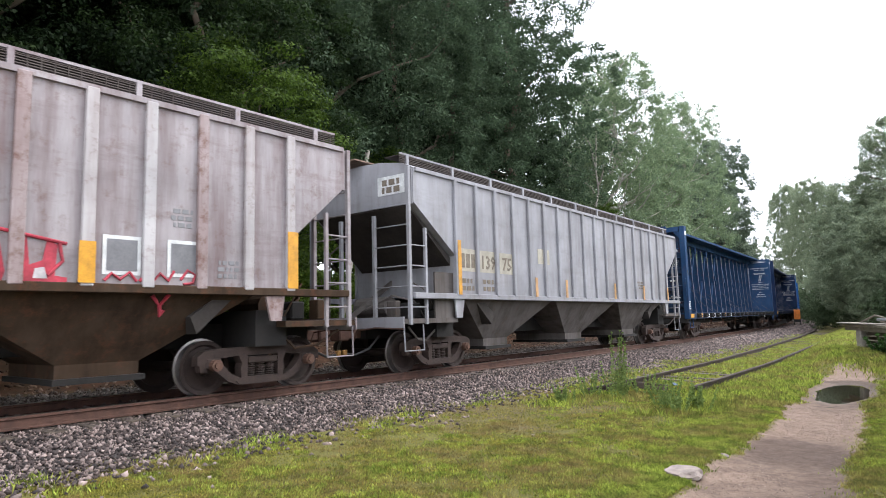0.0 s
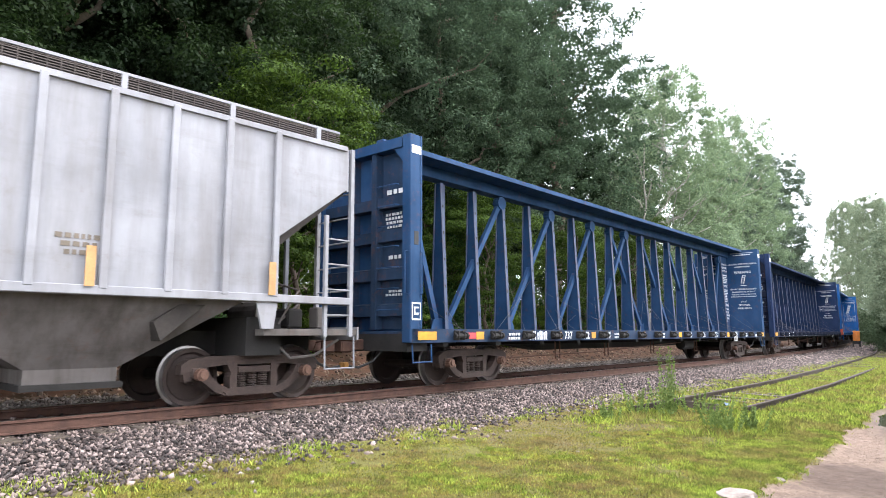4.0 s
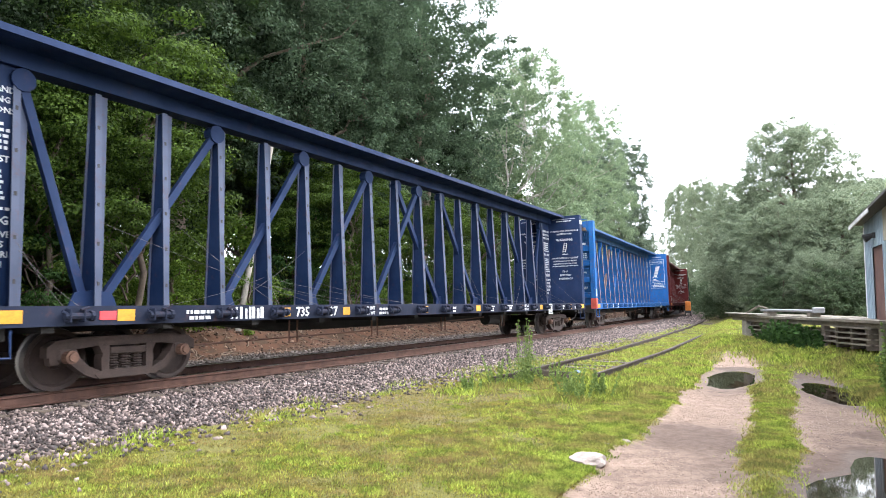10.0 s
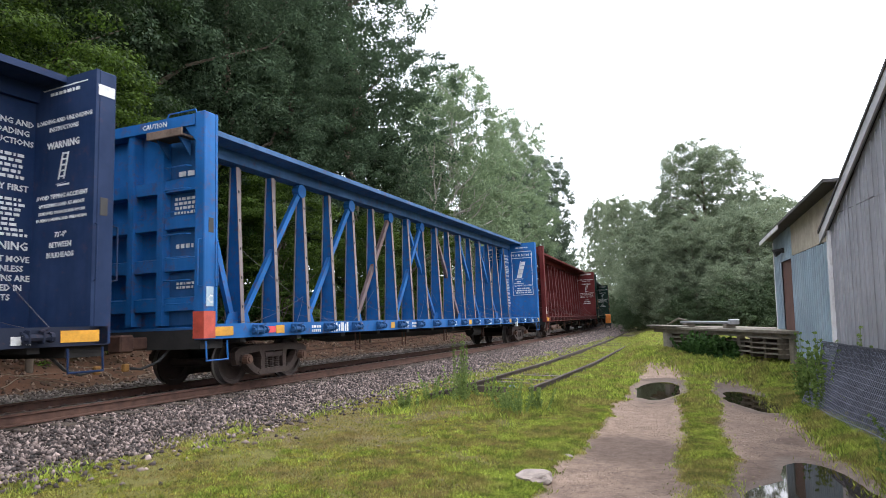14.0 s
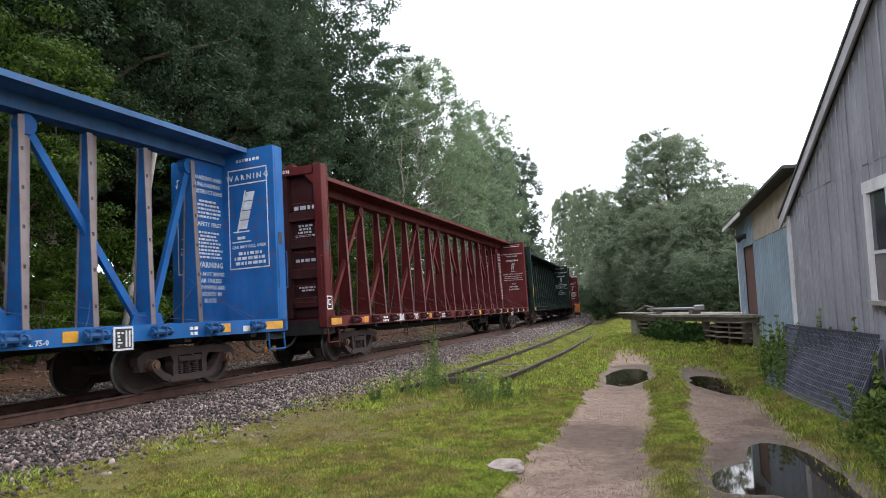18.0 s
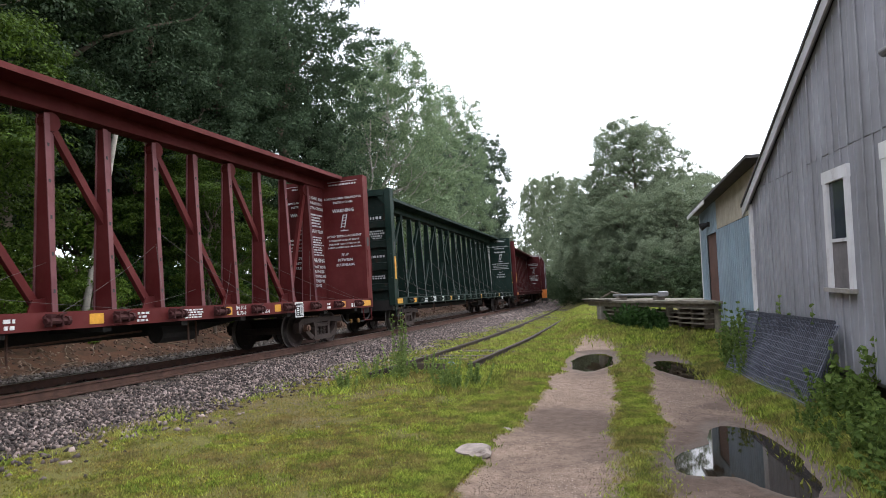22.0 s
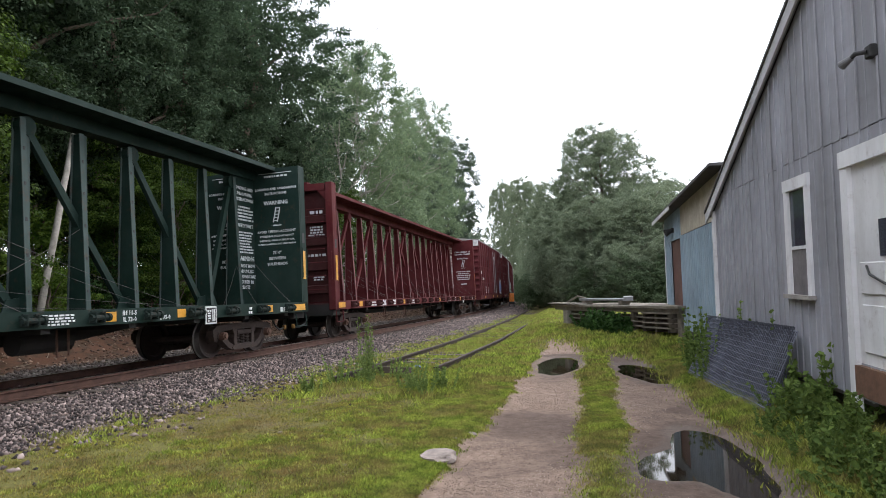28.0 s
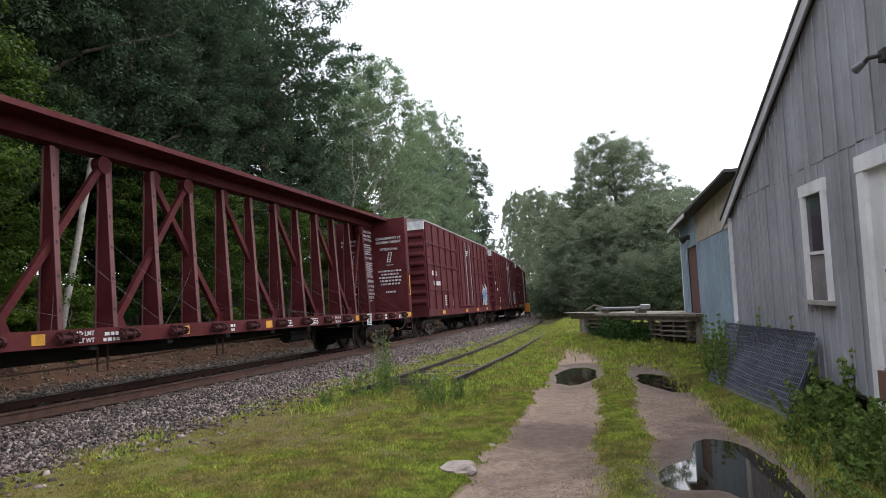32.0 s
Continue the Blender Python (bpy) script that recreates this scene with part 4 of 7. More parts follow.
def side_frame_mesh():
    """A cast truck side: arched top, two windows, a spring opening, boxed ends."""
    bm = bmesh.new()
    t = 0.17
    prism(bm, [(-1.16, 0.46), (-1.16, 0.60), (-1.04, 0.68), (-0.8, 0.71), (-0.5, 0.72), (0.5, 0.72), (0.8, 0.71), (1.04, 0.68), (1.16, 0.60), (1.16, 0.46), (1.04, 0.50), (0.86, 0.55), (0.5, 0.585), (-0.5, 0.585), (-0.86, 0.55), (-1.04, 0.50)], t)
    for s in (-1, 1):
        prism(bm, [(s * 0.30, 0.13), (s * 0.46, 0.13), (s * 0.64, 0.20), (s * 0.84, 0.36), (s * 0.90, 0.50), (s * 0.78, 0.58), (s * 0.71, 0.44), (s * 0.58, 0.31), (s * 0.44, 0.25)], t * 1.02)
        prism(bm, [(s * 0.29, 0.18), (s * 0.40, 0.18), (s * 0.41, 0.40), (s * 0.39, 0.47), (s * 0.46, 0.60), (s * 0.29, 0.60)], t * 1.1)
        bx(bm, s * 0.89 - 0.13, s * 0.89 + 0.13, -0.1, 0.09, 0.40, 0.58, 0.03)
        prism(bm, [(s * 0.98, 0.36), (s * 1.10, 0.36), (s * 1.13, 0.52), (s * 0.98, 0.52)], t * 0.8)
    prism(bm, [(-0.44, 0.13), (0.44, 0.13), (0.50, 0.19), (0.38, 0.25), (-0.38, 0.25), (-0.50, 0.19)], t * 1.2)
    return mesh_tmp(bm, TRUCK)


def spring_mesh():
    prof = []
    for k in range(6):
        z = 0.25 + k * 0.036
        prof += [(0.055, z), (0.08, z + 0.008), (0.08, z + 0.022), (0.055, z + 0.03)]
    return mesh_tmp(lathe(prof), TRUCK)


def cap_mesh():
    bm = bmesh.new()
    rod(bm, (0, -0.12, 0.46), (0, 0.02, 0.46), 0.09, 12)
    rod(bm, (0, -0.15, 0.46), (0, -0.12, 0.46), 0.055, 10)
    return mesh_tmp(bm, plain("bearing_cap", (0.12, 0.062, 0.042), 0.8, 0.1, 0.4, 8, 40))


SF_ME, SP_ME, CAP_ME = side_frame_mesh(), spring_mesh(), cap_mesh()
BOLEND_ME = mesh_tmp(box(-0.28, 0.28, -0.1, 0.1, 0.46, 0.56, 0.01), TRUCK)
BOLSTER_ME = mesh_tmp(box(-0.2, 0.2, -0.95, 0.95, 0.45, 0.72, 0.02), UNDER)
WHEELSETS = []


def truck(car, x):
    t = part("truck", BOLSTER_ME, None, car, "rusty cast freight truck")
    t.matrix_basis = pose(x, 0.06, 0)
    for s in (-1, 1):
        o = part("side_frame", SF_ME, None, t)
        o.matrix_basis = pose(0, s * 0.99, 0, 0, 0, 0 if s < 0 else 180)
        o = part("bolster_end", BOLEND_ME, None, t)
        o.matrix_basis = pose(0, s * 0.99, 0)
        for k in (-0.19, 0.0, 0.19):
            o = part("coil_spring", SP_ME, None, t)
            o.matrix_basis = pose(k, s * 0.99, 0)
        for k in (-1, 1):
            o = part("bearing_cap", CAP_ME, None, t)
            o.matrix_basis = pose(k * 0.89, s * 1.08, 0, 0, 0, 0 if s < 0 else 180)
    for k in (-1, 1):
        ws = part("axle", AXLE_ME, None, t)
        ws.matrix_basis = pose(k * 0.89, 0, 0.42)
        WHEELSETS.append(ws)
        me = WHEEL_BOTH
        ws.data = me
    return t


def both_wheels():
    bm = bmesh.new()
    bm.from_mesh(WHEEL_ME)
    bmesh.ops.translate(bm, verts=bm.verts, vec=(0, -0.75, 0))
    b2 = bmesh.new()
    b2.from_mesh(WHEEL_ME)
    bmesh.ops.rotate(b2, verts=b2.verts, cent=(0, 0, 0), matrix=Matrix.Rotation(math.pi, 3, "Z"))
    bmesh.ops.translate(b2, verts=b2.verts, vec=(0, 0.75, 0))
    tmp = bpy.data.meshes.new("t")
    b2.to_mesh(tmp)
    b2.free()
    bm.from_mesh(tmp)
    bm.from_mesh(AXLE_ME)
    me = bpy.data.meshes.new("axle")
    bm.to_mesh(me)
    bm.free()
    me.materials.append(WHEEL)
    me.materials.append(TREAD)
    return me


WHEEL_BOTH = both_wheels()


def coupler(car, x, sgn):
    bm = bmesh.new()
    bx(bm, min(x, x + sgn * 0.62), max(x, x + sgn * 0.62), -0.1, 0.1, 0.74, 0.95, 0.02)
    bx(bm, x + sgn * 0.62 - 0.14, x + sgn * 0.62 + 0.14, -0.17, 0.15, 0.7, 1.0, 0.03)
    part("coupler", bm, RAIL_RUST, car, "rusty knuckle coupler")
    pts = [(x - sgn * 0.1, -0.45, 0.78), (x + sgn * 0.2, -0.42, 0.52), (x + sgn * 0.5, -0.35, 0.42), (x + sgn * 0.8, -0.32, 0.46)]
    part("air_hose", rods(pts, 0.025), BLACK, car)
    part("hose_coupling", box(min(x + sgn * 0.74, x + sgn * 0.86), max(x + sgn * 0.74, x + sgn * 0.86), -0.37, -0.29, 0.40, 0.53, 0.02), plain("hose_brass", (0.26, 0.13, 0.03), 0.6, 0.3), car, "brass-coloured hose coupling")


def winch_mesh(mat):
    """A strap winch: bracket plates, a drum and a hooked pawl."""
    bm = bmesh.new()
    bx(bm, -0.11, -0.085, -0.10, 0.0, -0.07, 0.06, 0.006)
    bx(bm, 0.085, 0.11, -0.10, 0.0, -0.07, 0.06, 0.006)
    bx(bm, -0.085, 0.085, -0.02, 0.0, -0.05, 0.07)
    rod(bm, (-0.16, -0.06, -0.01), (0.22, -0.06, -0.01), 0.034, 8)
    rod(bm, (0.19, -0.06, -0.01), (0.24, -0.06, -0.01), 0.052, 8)
    rod(bm, (-0.2, -0.07, 0.035), (-0.1, -0.06, 0.0), 0.018, 6)
    rod(bm, (0.05, -0.08, 0.05), (0.16, -0.09, 0.075), 0.014, 6)
    return mesh_tmp(bm, mat)


RUSTY_BLUE = car_paint("rust_streaked_blue", (0.16, 0.13, 0.14), 0.8, 0.6, 0.7, (0.10, 0.045, 0.03))
HL, SILL0, SILL1 = 11.57, 0.88, 1.14      # half length, sill


def slant(bm, y0, z0, y1, z1, w, face):
    """A flat painted stroke on a bulkhead face, w wide across."""
    prism(bm, [(y0 - w / 2, z0), (y0 + w / 2, z0), (y1 + w / 2, z1), (y1 - w / 2, z1)], 0.006, "x", face)


def tipping_ladder(bm, cy, z, r, face):
    """The stencilled ladder that leans towards r, over its base line."""
    for k in (-0.06, 0.06):
        slant(bm, cy + r * (k - 0.03), z, cy + r * (k + 0.06), z + 0.40, 0.028, face)
    for k in range(5):
        q = 0.03 + 0.085 * k
        y = cy + r * (-0.03 + 0.225 * q)
        bx(bm, face - 0.003, face + 0.003, y - 0.055, y + 0.055, z + q, z + q + 0.022)
    slant(bm, cy - r * 0.14, z - 0.07, cy + r * 0.06, z - 0.05, 0.03, face)
    bx(bm, face - 0.003, face + 0.003, cy - 0.15, cy + 0.11, z - 0.10, z - 0.075)


def centerbeam(label, paint, paint2, marks, number, seed, top_paint=None, boxed=False, tall_mark=False, worn_col=(0.07, 0.085, 0.13), top=4.87):
    """A bulkhead centre-beam lumber car, 73 ft between its bulkheads."""
    TOPZ = top
    r = random.Random(seed)
    car = thing("centerbeam_car", label, "freight car", None, "cars of the train")
    top_paint = top_paint or paint
    for s in (-1, 1):
        bm = bmesh.new()
        prism(bm, [(s * 1.42, SILL0), (s * 1.42, SILL1), (s * 1.30, SILL1), (s * 1.30, SILL1 - 0.04), (s * 1.38, SILL1 - 0.04), (s * 1.38, SILL0 + 0.03), (s * 1.28, SILL0 + 0.03), (s * 1.28, SILL0)], 2 * HL - 0.1, "x")
        part("side_sill", bm, paint2 if seed in (3, 4) else paint, car)
    bm = box(-HL + 0.05, HL - 0.05, -1.30, 1.30, SILL1 - 0.09, SILL1 - 0.045)
    part("deck", bm, paint2, car, "worn steel deck")
    bm = bmesh.new()
    prism(bm, [(-HL + 0.3, 0.78), (-6.5, 0.78), (-5.2, 0.62), (5.2, 0.62), (6.5, 0.78), (HL - 0.3, 0.78), (HL - 0.3, 1.04), (-HL + 0.3, 1.04)], 0.46, "y")
    for x in np.arange(-10.5, 10.6, 1.75):
        bx(bm, x - 0.08, x + 0.08, -1.36, 1.36, 0.80, 1.03)
    part("underframe", bm, UNDER, car)
    # centre beam: top chord, posts, end plates, diagonals
    bm = bmesh.new()
    zt = TOPZ + 0.04
    prism(bm, [(-0.75, zt - 0.125), (-0.72, zt - 0.125), (-0.71, zt - 0.045), (-0.14, zt - 0.075), (-0.14, zt - 0.33), (0.14, zt - 0.33), (0.14, zt - 0.075), (0.71, zt - 0.045), (0.72, zt - 0.125), (0.75, zt - 0.125), (0.75, zt - 0.02), (0.0, zt), (-0.75, zt - 0.02)], 2 * HL - 0.66, "x")
    part("top_chord", bm, top_paint, car)
    WB, WT = 0.215, 0.075          # half widths of a post at its foot and head
    pitch = 1.215
    xs = [(i - 8.5) * pitch - 0.02 for i in range(18)]
    z0, z1 = SILL1 - 0.05, TOPZ - 0.34
    webs = mesh_tmp(prism(bmesh.new(), [(-WB, z0), (WB, z0), (WT, z1), (-WT, z1)], 0.03, "x"), paint)
    worn = car_paint(paint.name + "_worn", worn_col, 0.5, 0.4, 0.7)
    flanges = [mesh_tmp(box(0.017, 0.20, -0.012, 0.012, z0, z1), worn)]
    strips = [mesh_tmp(prism(bmesh.new(), [(s * (WB + 0.002), z0), (s * (WB + 0.016), z0), (s * (WT + 0.016), z1), (s * (WT + 0.002), z1)], 0.105, "x"), worn) for s in (-1, 1)]
    hole = mesh_tmp(box(-0.018, 0.018, -0.006, 0.006, -0.03, 0.03), BLACK)
    for i, x in enumerate(xs):
        post = part("post", webs, None, car)
        post.matrix_basis = pose(x, 0, 0)
        for fl in flanges:
            part("flange", fl, None, post)
        for st in strips:
            part("edge_flange", st, None, post)
        for k in range(5):
            t = 0.12 + 0.18 * k
            h_ = part("tie_hole", hole, None, post)
            h_.matrix_basis = pose(0.0, -(WB + 0.017) + (WB - WT) * t, z0 + (z1 - z0) * t)
    for a, b in ((1, 0), (1, 3), (3, 5), (5, 7), (7, 9)):
        for mir in (False, True):
            p, q = (xs[a], xs[b]) if not mir else (-xs[a], -xs[b])
            bm = bmesh.new()
            yy = 0.03 if mir else -0.03
            bar(bm, (p + (0.1 if q > p else -0.1), yy, z0 + 0.05), (q - (0.07 if q > p else -0.07), yy, z1 - 0.1), 0.10, 0.13)
            dg = part("diagonal_brace", bm, RUSTY_BLUE if boxed and r.random() < 0.55 else paint, car)
            bm = bmesh.new()
            rod(bm, (q - (0.08 if q > p else -0.08), yy - 0.09, z1 - 0.12), (q - (0.08 if q > p else -0.08), yy + 0.09, z1 - 0.12), 0.17, 14)
            part("gusset", bm, paint, dg)
            part("foot_gusset", prism(bmesh.new(), [(p, z0), (p + (0.42 if q > p else -0.42), z0), (p + (0.3 if q > p else -0.3), z0 + 0.28), (p, z0 + 0.32)], 0.03, "y", yy - 0.06), paint, dg)
    for s in (-1, 1):
        p0, p1 = s * xs[17] * 1.0, s * (HL - 0.32)
        ep = part("end_plate", box(min(p0, p1), max(p0, p1), -0.05, 0.05, z0, TOPZ - 0.28), paint, car)
        c = (p0 + p1) / 2
        for words, z, sz in (("LOADING AND", 4.18, 0.125), ("UNLOADING", 4.03, 0.125), ("INSTRUCTIONS", 3.88, 0.125), ("SAFETY FIRST", 3.18, 0.13), ("WARNING", 2.30, 0.17), ("DO NOT MOVE", 2.12, 0.125), ("CAR UNLESS", 1.98, 0.125), ("TIEDOWNS ARE", 1.84, 0.125), ("SECURED IN", 1.70, 0.125), ("SLOTS", 1.56, 0.125)):
            lettering(words, sz, WHITE, ep, pose(c, -0.056, z, 90, 0, 0))
        bm = bmesh.new()
        bars(bm, c - 0.42, c + 0.42, 3.36, 3.78, 5, r, -0.055, fill=0.55)
        bars(bm, c - 0.42, c + 0.42, 2.50, 3.10, 8, r, -0.055, fill=0.55)
        part("stencil_block", bm, WHITE, ep, "rows of small white stencilling")
        # bulkhead: a ribbed box with a plain inner face
        b0, b1 = s * (HL - 0.33), s * HL
        lo, hi = min(b0, b1), max(b0, b1)
        inner = min(abs(b0), abs(b1)) * s
        bm = bmesh.new()
        bx(bm, min(inner, inner + s * 0.05), max(inner, inner + s * 0.05), -1.42, 1.42, SILL1 - 0.04, TOPZ, 0.0)
        lo, hi = min(inner + s * 0.052, b1), max(inner + s * 0.052, b1)
        bk = part("bulkhead", bm, paint, car)
        for sy in (-1, 1):
            part("corner_post", box(lo, hi, min(sy * 1.20, sy * 1.42), max(sy * 1.20, sy * 1.42), SILL0, TOPZ, 0.015), paint, bk)
        part("bulkhead_cap", box(lo + 0.01, hi - 0.01, -1.18, 1.18, TOPZ - 0.22, TOPZ - 0.02), paint, bk)
        for yy in (-0.36, 0.36):
            part("bulkhead_rib", box(min(inner + s * 0.052, b1 - s * 0.05), max(inner + s * 0.052, b1 - s * 0.05), yy - 0.07, yy + 0.07, SILL1, TOPZ - 0.22), paint if boxed else paint2, bk)
        for zz in (1.5, 2.2, 2.95, 3.62):
            for ya, yb in ((-1.19, -0.44), (-0.28, 0.28), (0.44, 1.19)):
                bm = bmesh.new()
                x0_, x1_ = inner + s * 0.06, b1 - s * 0.09
                prism(bm, [(x0_, zz - 0.13), (x0_, zz + 0.15), (x1_, zz + 0.11), (x1_, zz - 0.11)], yb - ya, "y", (ya + yb) / 2)
                part("bulkhead_beam", bm, paint if boxed else paint2, bk)
        part("center_panel", box(min(inner + s * 0.055, inner + s * 0.11), max(inner + s * 0.055, inner + s * 0.11), -1.19, -0.44, SILL1, TOPZ - 0.23), paint2, bk)
        for sy in (-1, 1):
            part("corner_gusset", prism(bmesh.new(), [(sy * 1.19, TOPZ - 0.22), (sy * 1.19, TOPZ - 0.52), (sy * 0.92, TOPZ - 0.22)], 0.03, "x", b1 - s * 0.06), paint, bk)
        if s < 0 and not boxed:
            part("top_box", box(-HL + 0.06, -HL + 0.26, -0.62, -0.40, TOPZ - 0.015, TOPZ + 0.06, 0.01), paint, bk)
        if s < 0 and boxed:
            bs = part("brake_step", box(-HL - 0.22, -HL + 0.12, -1.12, -0.36, TOPZ - 0.46, TOPZ - 0.42), plain("brake_step_grime", (0.05, 0.035, 0.028), 0.9), bk, "grimy brake step")
            part("step_board", box(-HL - 0.26, -HL - 0.22, -1.14, -0.34, TOPZ - 0.47, TOPZ - 0.33, 0.006), plain("weathered_step_wood", (0.15, 0.105, 0.08), 0.9, 0, 0.4, 3, 25, 0.3), bs, "brown wooden step edge")
            for yy in (-1.0, -0.5):
                part("step_bracket", prism(bmesh.new(), [(-HL - 0.18, TOPZ - 0.465), (-HL + 0.1, TOPZ - 0.465), (-HL + 0.1, TOPZ - 0.75)], 0.03, "y", yy), paint2, bs)
            part("grab_rail", rods([(-HL + 0.1, -1.15, TOPZ), (-HL + 0.1, -1.12, TOPZ + 0.09), (-HL + 0.1, -0.5, TOPZ + 0.09), (-HL + 0.1, -0.45, TOPZ)], 0.014), paint, bk)
            if boxed:
                part("red_corner", box(-HL - 0.006, -HL + 0.27, -1.432, -1.19, 0.9, 1.36), plain("red_corner_paint", (0.42, 0.06, 0.035), 0.6, 0, 0.3, 5, 30), bk, "scuffed red painted corner")
                part("end_plate_label", box(-HL + 0.05, -HL + 0.22, -1.431, -1.424, 1.44, 1.78), plain("pale_blue_label", (0.32, 0.42, 0.5), 0.6), bk, "pale car mark plate")
                lettering("C", 0.2, WHITE, bk, pose(-HL + 0.135, -1.433, 1.5, 90, 0, 0))
        if s < 0 and seed in (4, 5, 6):
            lettering("CAUTION", 0.13, WHITE, bk, pose(-HL + 0.004, -0.25, TOPZ - 0.165, 90, 0, -90))
        # warning block on both halves of the inner face
        face = inner - s * 0.004
        rz = -90 if s > 0 else 90
        for half in (-1, 1):
            cy_ = 0.73 * half
            if boxed:
                bm = bmesh.new()
                for z in (4.42, 4.10, 2.25):
                    bx(bm, face - 0.003, face + 0.003, cy_ - 0.52, cy_ + 0.52, z, z + 0.025)
                for yy in (-0.52, 0.5):
                    bx(bm, face - 0.003, face + 0.003, cy_ + yy, cy_ + yy + 0.02, 2.25, 4.42)
                bars(bm, cy_ - 0.45, cy_ + 0.45, 2.34, 2.66, 3, r, face, "x")
                for k in range(4):
                    za = 3.12 + 0.205 * k
                    slant(bm, cy_ + s * (0.16 - 0.06 * k), za, cy_ + s * (0.104 - 0.06 * k), za + 0.185, 0.23, face)
                slant(bm, cy_ + s * 0.30, 3.04, cy_ + s * 0.06, 3.96, 0.03, face)
                bx(bm, face - 0.003, face + 0.003, cy_ - 0.02, cy_ + 0.40, 3.05, 3.075)
                bx(bm, face - 0.003, face + 0.003, cy_ + 0.10, cy_ + 0.30, 2.90, 2.96)
                bx(bm, face - 0.003, face + 0.003, cy_ - 0.06, cy_ + 0.44, 2.83, 2.855)
                bars(bm, cy_ - 0.5, cy_ + 0.5, 4.6, 4.7, 1, r, face, "x")
                part("stencil_block", bm, WHITE, bk, "white boxed warning diagram")
                lettering("W A R N I N G", 0.17, WHITE, bk, pose(face - s * 0.003, cy_, 4.20, 90, 0, rz))
                lettering("CAR MAY FALL OVER", 0.095, WHITE, bk, pose(face - s * 0.003, cy_, 2.70, 90, 0, rz))
                continue
            if seed == 8:
                bm = bmesh.new()
                tipping_ladder(bm, cy_, 3.02, -s, face)
                bars(bm, cy_ - 0.5, cy_ + 0.5, 2.18, 2.80, 5, r, face, "x", 0.5)
                bars(bm, cy_ - 0.3, cy_ + 0.3, 1.88, 1.98, 1, r, face, "x")
                part("stencil_block", bm, WHITE, bk, "worn white loading diagram")
                for words, z, sz in (("CHARGEMENT ET", 3.92, 0.13), ("DECHARGEMENT", 3.77, 0.13), ("ATTENTION", 3.50, 0.13)):
                    lettering(words, sz, WHITE, bk, pose(face - s * 0.003, cy_, z, 90, 0, rz))
                continue
            bm = bmesh.new()
            bars(bm, cy_ - 0.5, cy_ + 0.5, TOPZ - 0.24, TOPZ - 0.165, 1, r, face, "x")
            tipping_ladder(bm, cy_, 3.32, -s, face)
            bx(bm, face - 0.003, face + 0.003, cy_ - 0.5, cy_ + 0.5, TOPZ - 0.14, TOPZ - 0.125)
            part("stencil_block", bm, WHITE, bk, "white loading diagram")
            for words, z, sz in (("LOADING AND UNLOADING", 4.20, 0.094), ("INSTRUCTIONS", 4.07, 0.094), ("WARNING", 3.80, 0.15), ("AVOID TIPPING ACCIDENT", 3.04, 0.094), ("BY KEEPING LOAD AT ABOUT", 2.92, 0.075), ("SAME LEVEL ON EACH SIDE OF CAR", 2.81, 0.065), ("DURING LOADING AND UNLOADING", 2.71, 0.065), ("73'-0\"", 2.46, 0.11), ("BETWEEN", 2.31, 0.11), ("BULKHEADS", 2.16, 0.11)):
                lettering(words, sz, WHITE, bk, pose(face - s * 0.003, cy_, z, 90, 0, rz))
        # end: ladder rungs, number bars, cap mark
        bm = bmesh.new()
        bars(bm, -1.1, -0.5, 3.8, 3.95, 1, r, s * (HL - 0.205), "x")
        bars(bm, -1.08, -0.5, 3.12, 3.45, 4, r, s * (HL - 0.205), "x")
        bars(bm, -1.08, -0.5, 2.5, 2.62, 1, r, s * (HL - 0.205), "x")
        bars(bm, -1.05, -0.55, 1.78, 1.92, 2, r, s * (HL - 0.205), "x")
        part("stencil_block", bm, WHITE, bk)
        for k in range(7):
            z = 1.5 + 0.4 * k
            part("ladder_rung", rods([(s * (HL + 0.03), -1.15, z), (s * (HL + 0.1), -1.12, z), (s * (HL + 0.1), -0.62, z), (s * (HL + 0.03), -0.6, z)], 0.012, 5), paint, bk)
        xp = s * (HL - 0.165)
        if seed in (3, 4):
            part("cap_patch", box(xp - 0.13, xp + 0.13, -1.428, -1.422, TOPZ - 0.38, TOPZ - 0.22), WHITE, bk)
        if seed in (3, 6) and s < 0:
            bm = bmesh.new()
            for a0, a1, c0, c1 in ((-0.12, 0.12, 1.30, 1.33), (-0.12, 0.12, 1.60, 1.63), (-0.12, -0.10, 1.33, 1.60), (0.10, 0.12, 1.33, 1.60), (-0.06, 0.06, 1.40, 1.44), (-0.06, -0.03, 1.44, 1.54), (-0.06, 0.06, 1.52, 1.55)):
                bx(bm, xp + a0, xp + a1, -1.428, -1.422, c0, c1)
            part("stencil_block", bm, WHITE, bk, "white boxed clearance mark")
        if tall_mark:
            part("reflector", box(xp - 0.07, xp + 0.07, -1.434, -1.429, 1.75, 2.5), YELLOW, bk, "yellow upright reflector")
        part("grab_iron", rods([(s * (HL - 0.29), -1.42, 1.78), (s * (HL - 0.29), -1.46, 1.80), (s * (HL - 0.29), -1.46, 2.58), (s * (HL - 0.29), -1.42, 2.60)], 0.013, 6), paint, bk)
        part("grab_iron", rods([(s * HL, -1.36, 1.78), (s * (HL + 0.10), -1.38, 1.80), (s * (HL + 0.10), -1.38, 2.58), (s * HL, -1.36, 2.60)], 0.013, 6), paint, bk)
        part("tie_hole", box(xp - 0.06, xp + 0.06, -1.426, -1.418, 2.72, 2.98, 0.002), BLACK, bk)
        bm = bmesh.new()
        bx(bm, min(s * (HL - 0.05), s * (HL - 0.6)), max(s * (HL - 0.05), s * (HL - 0.6)), -1.3, 1.3, 0.72, 1.05)
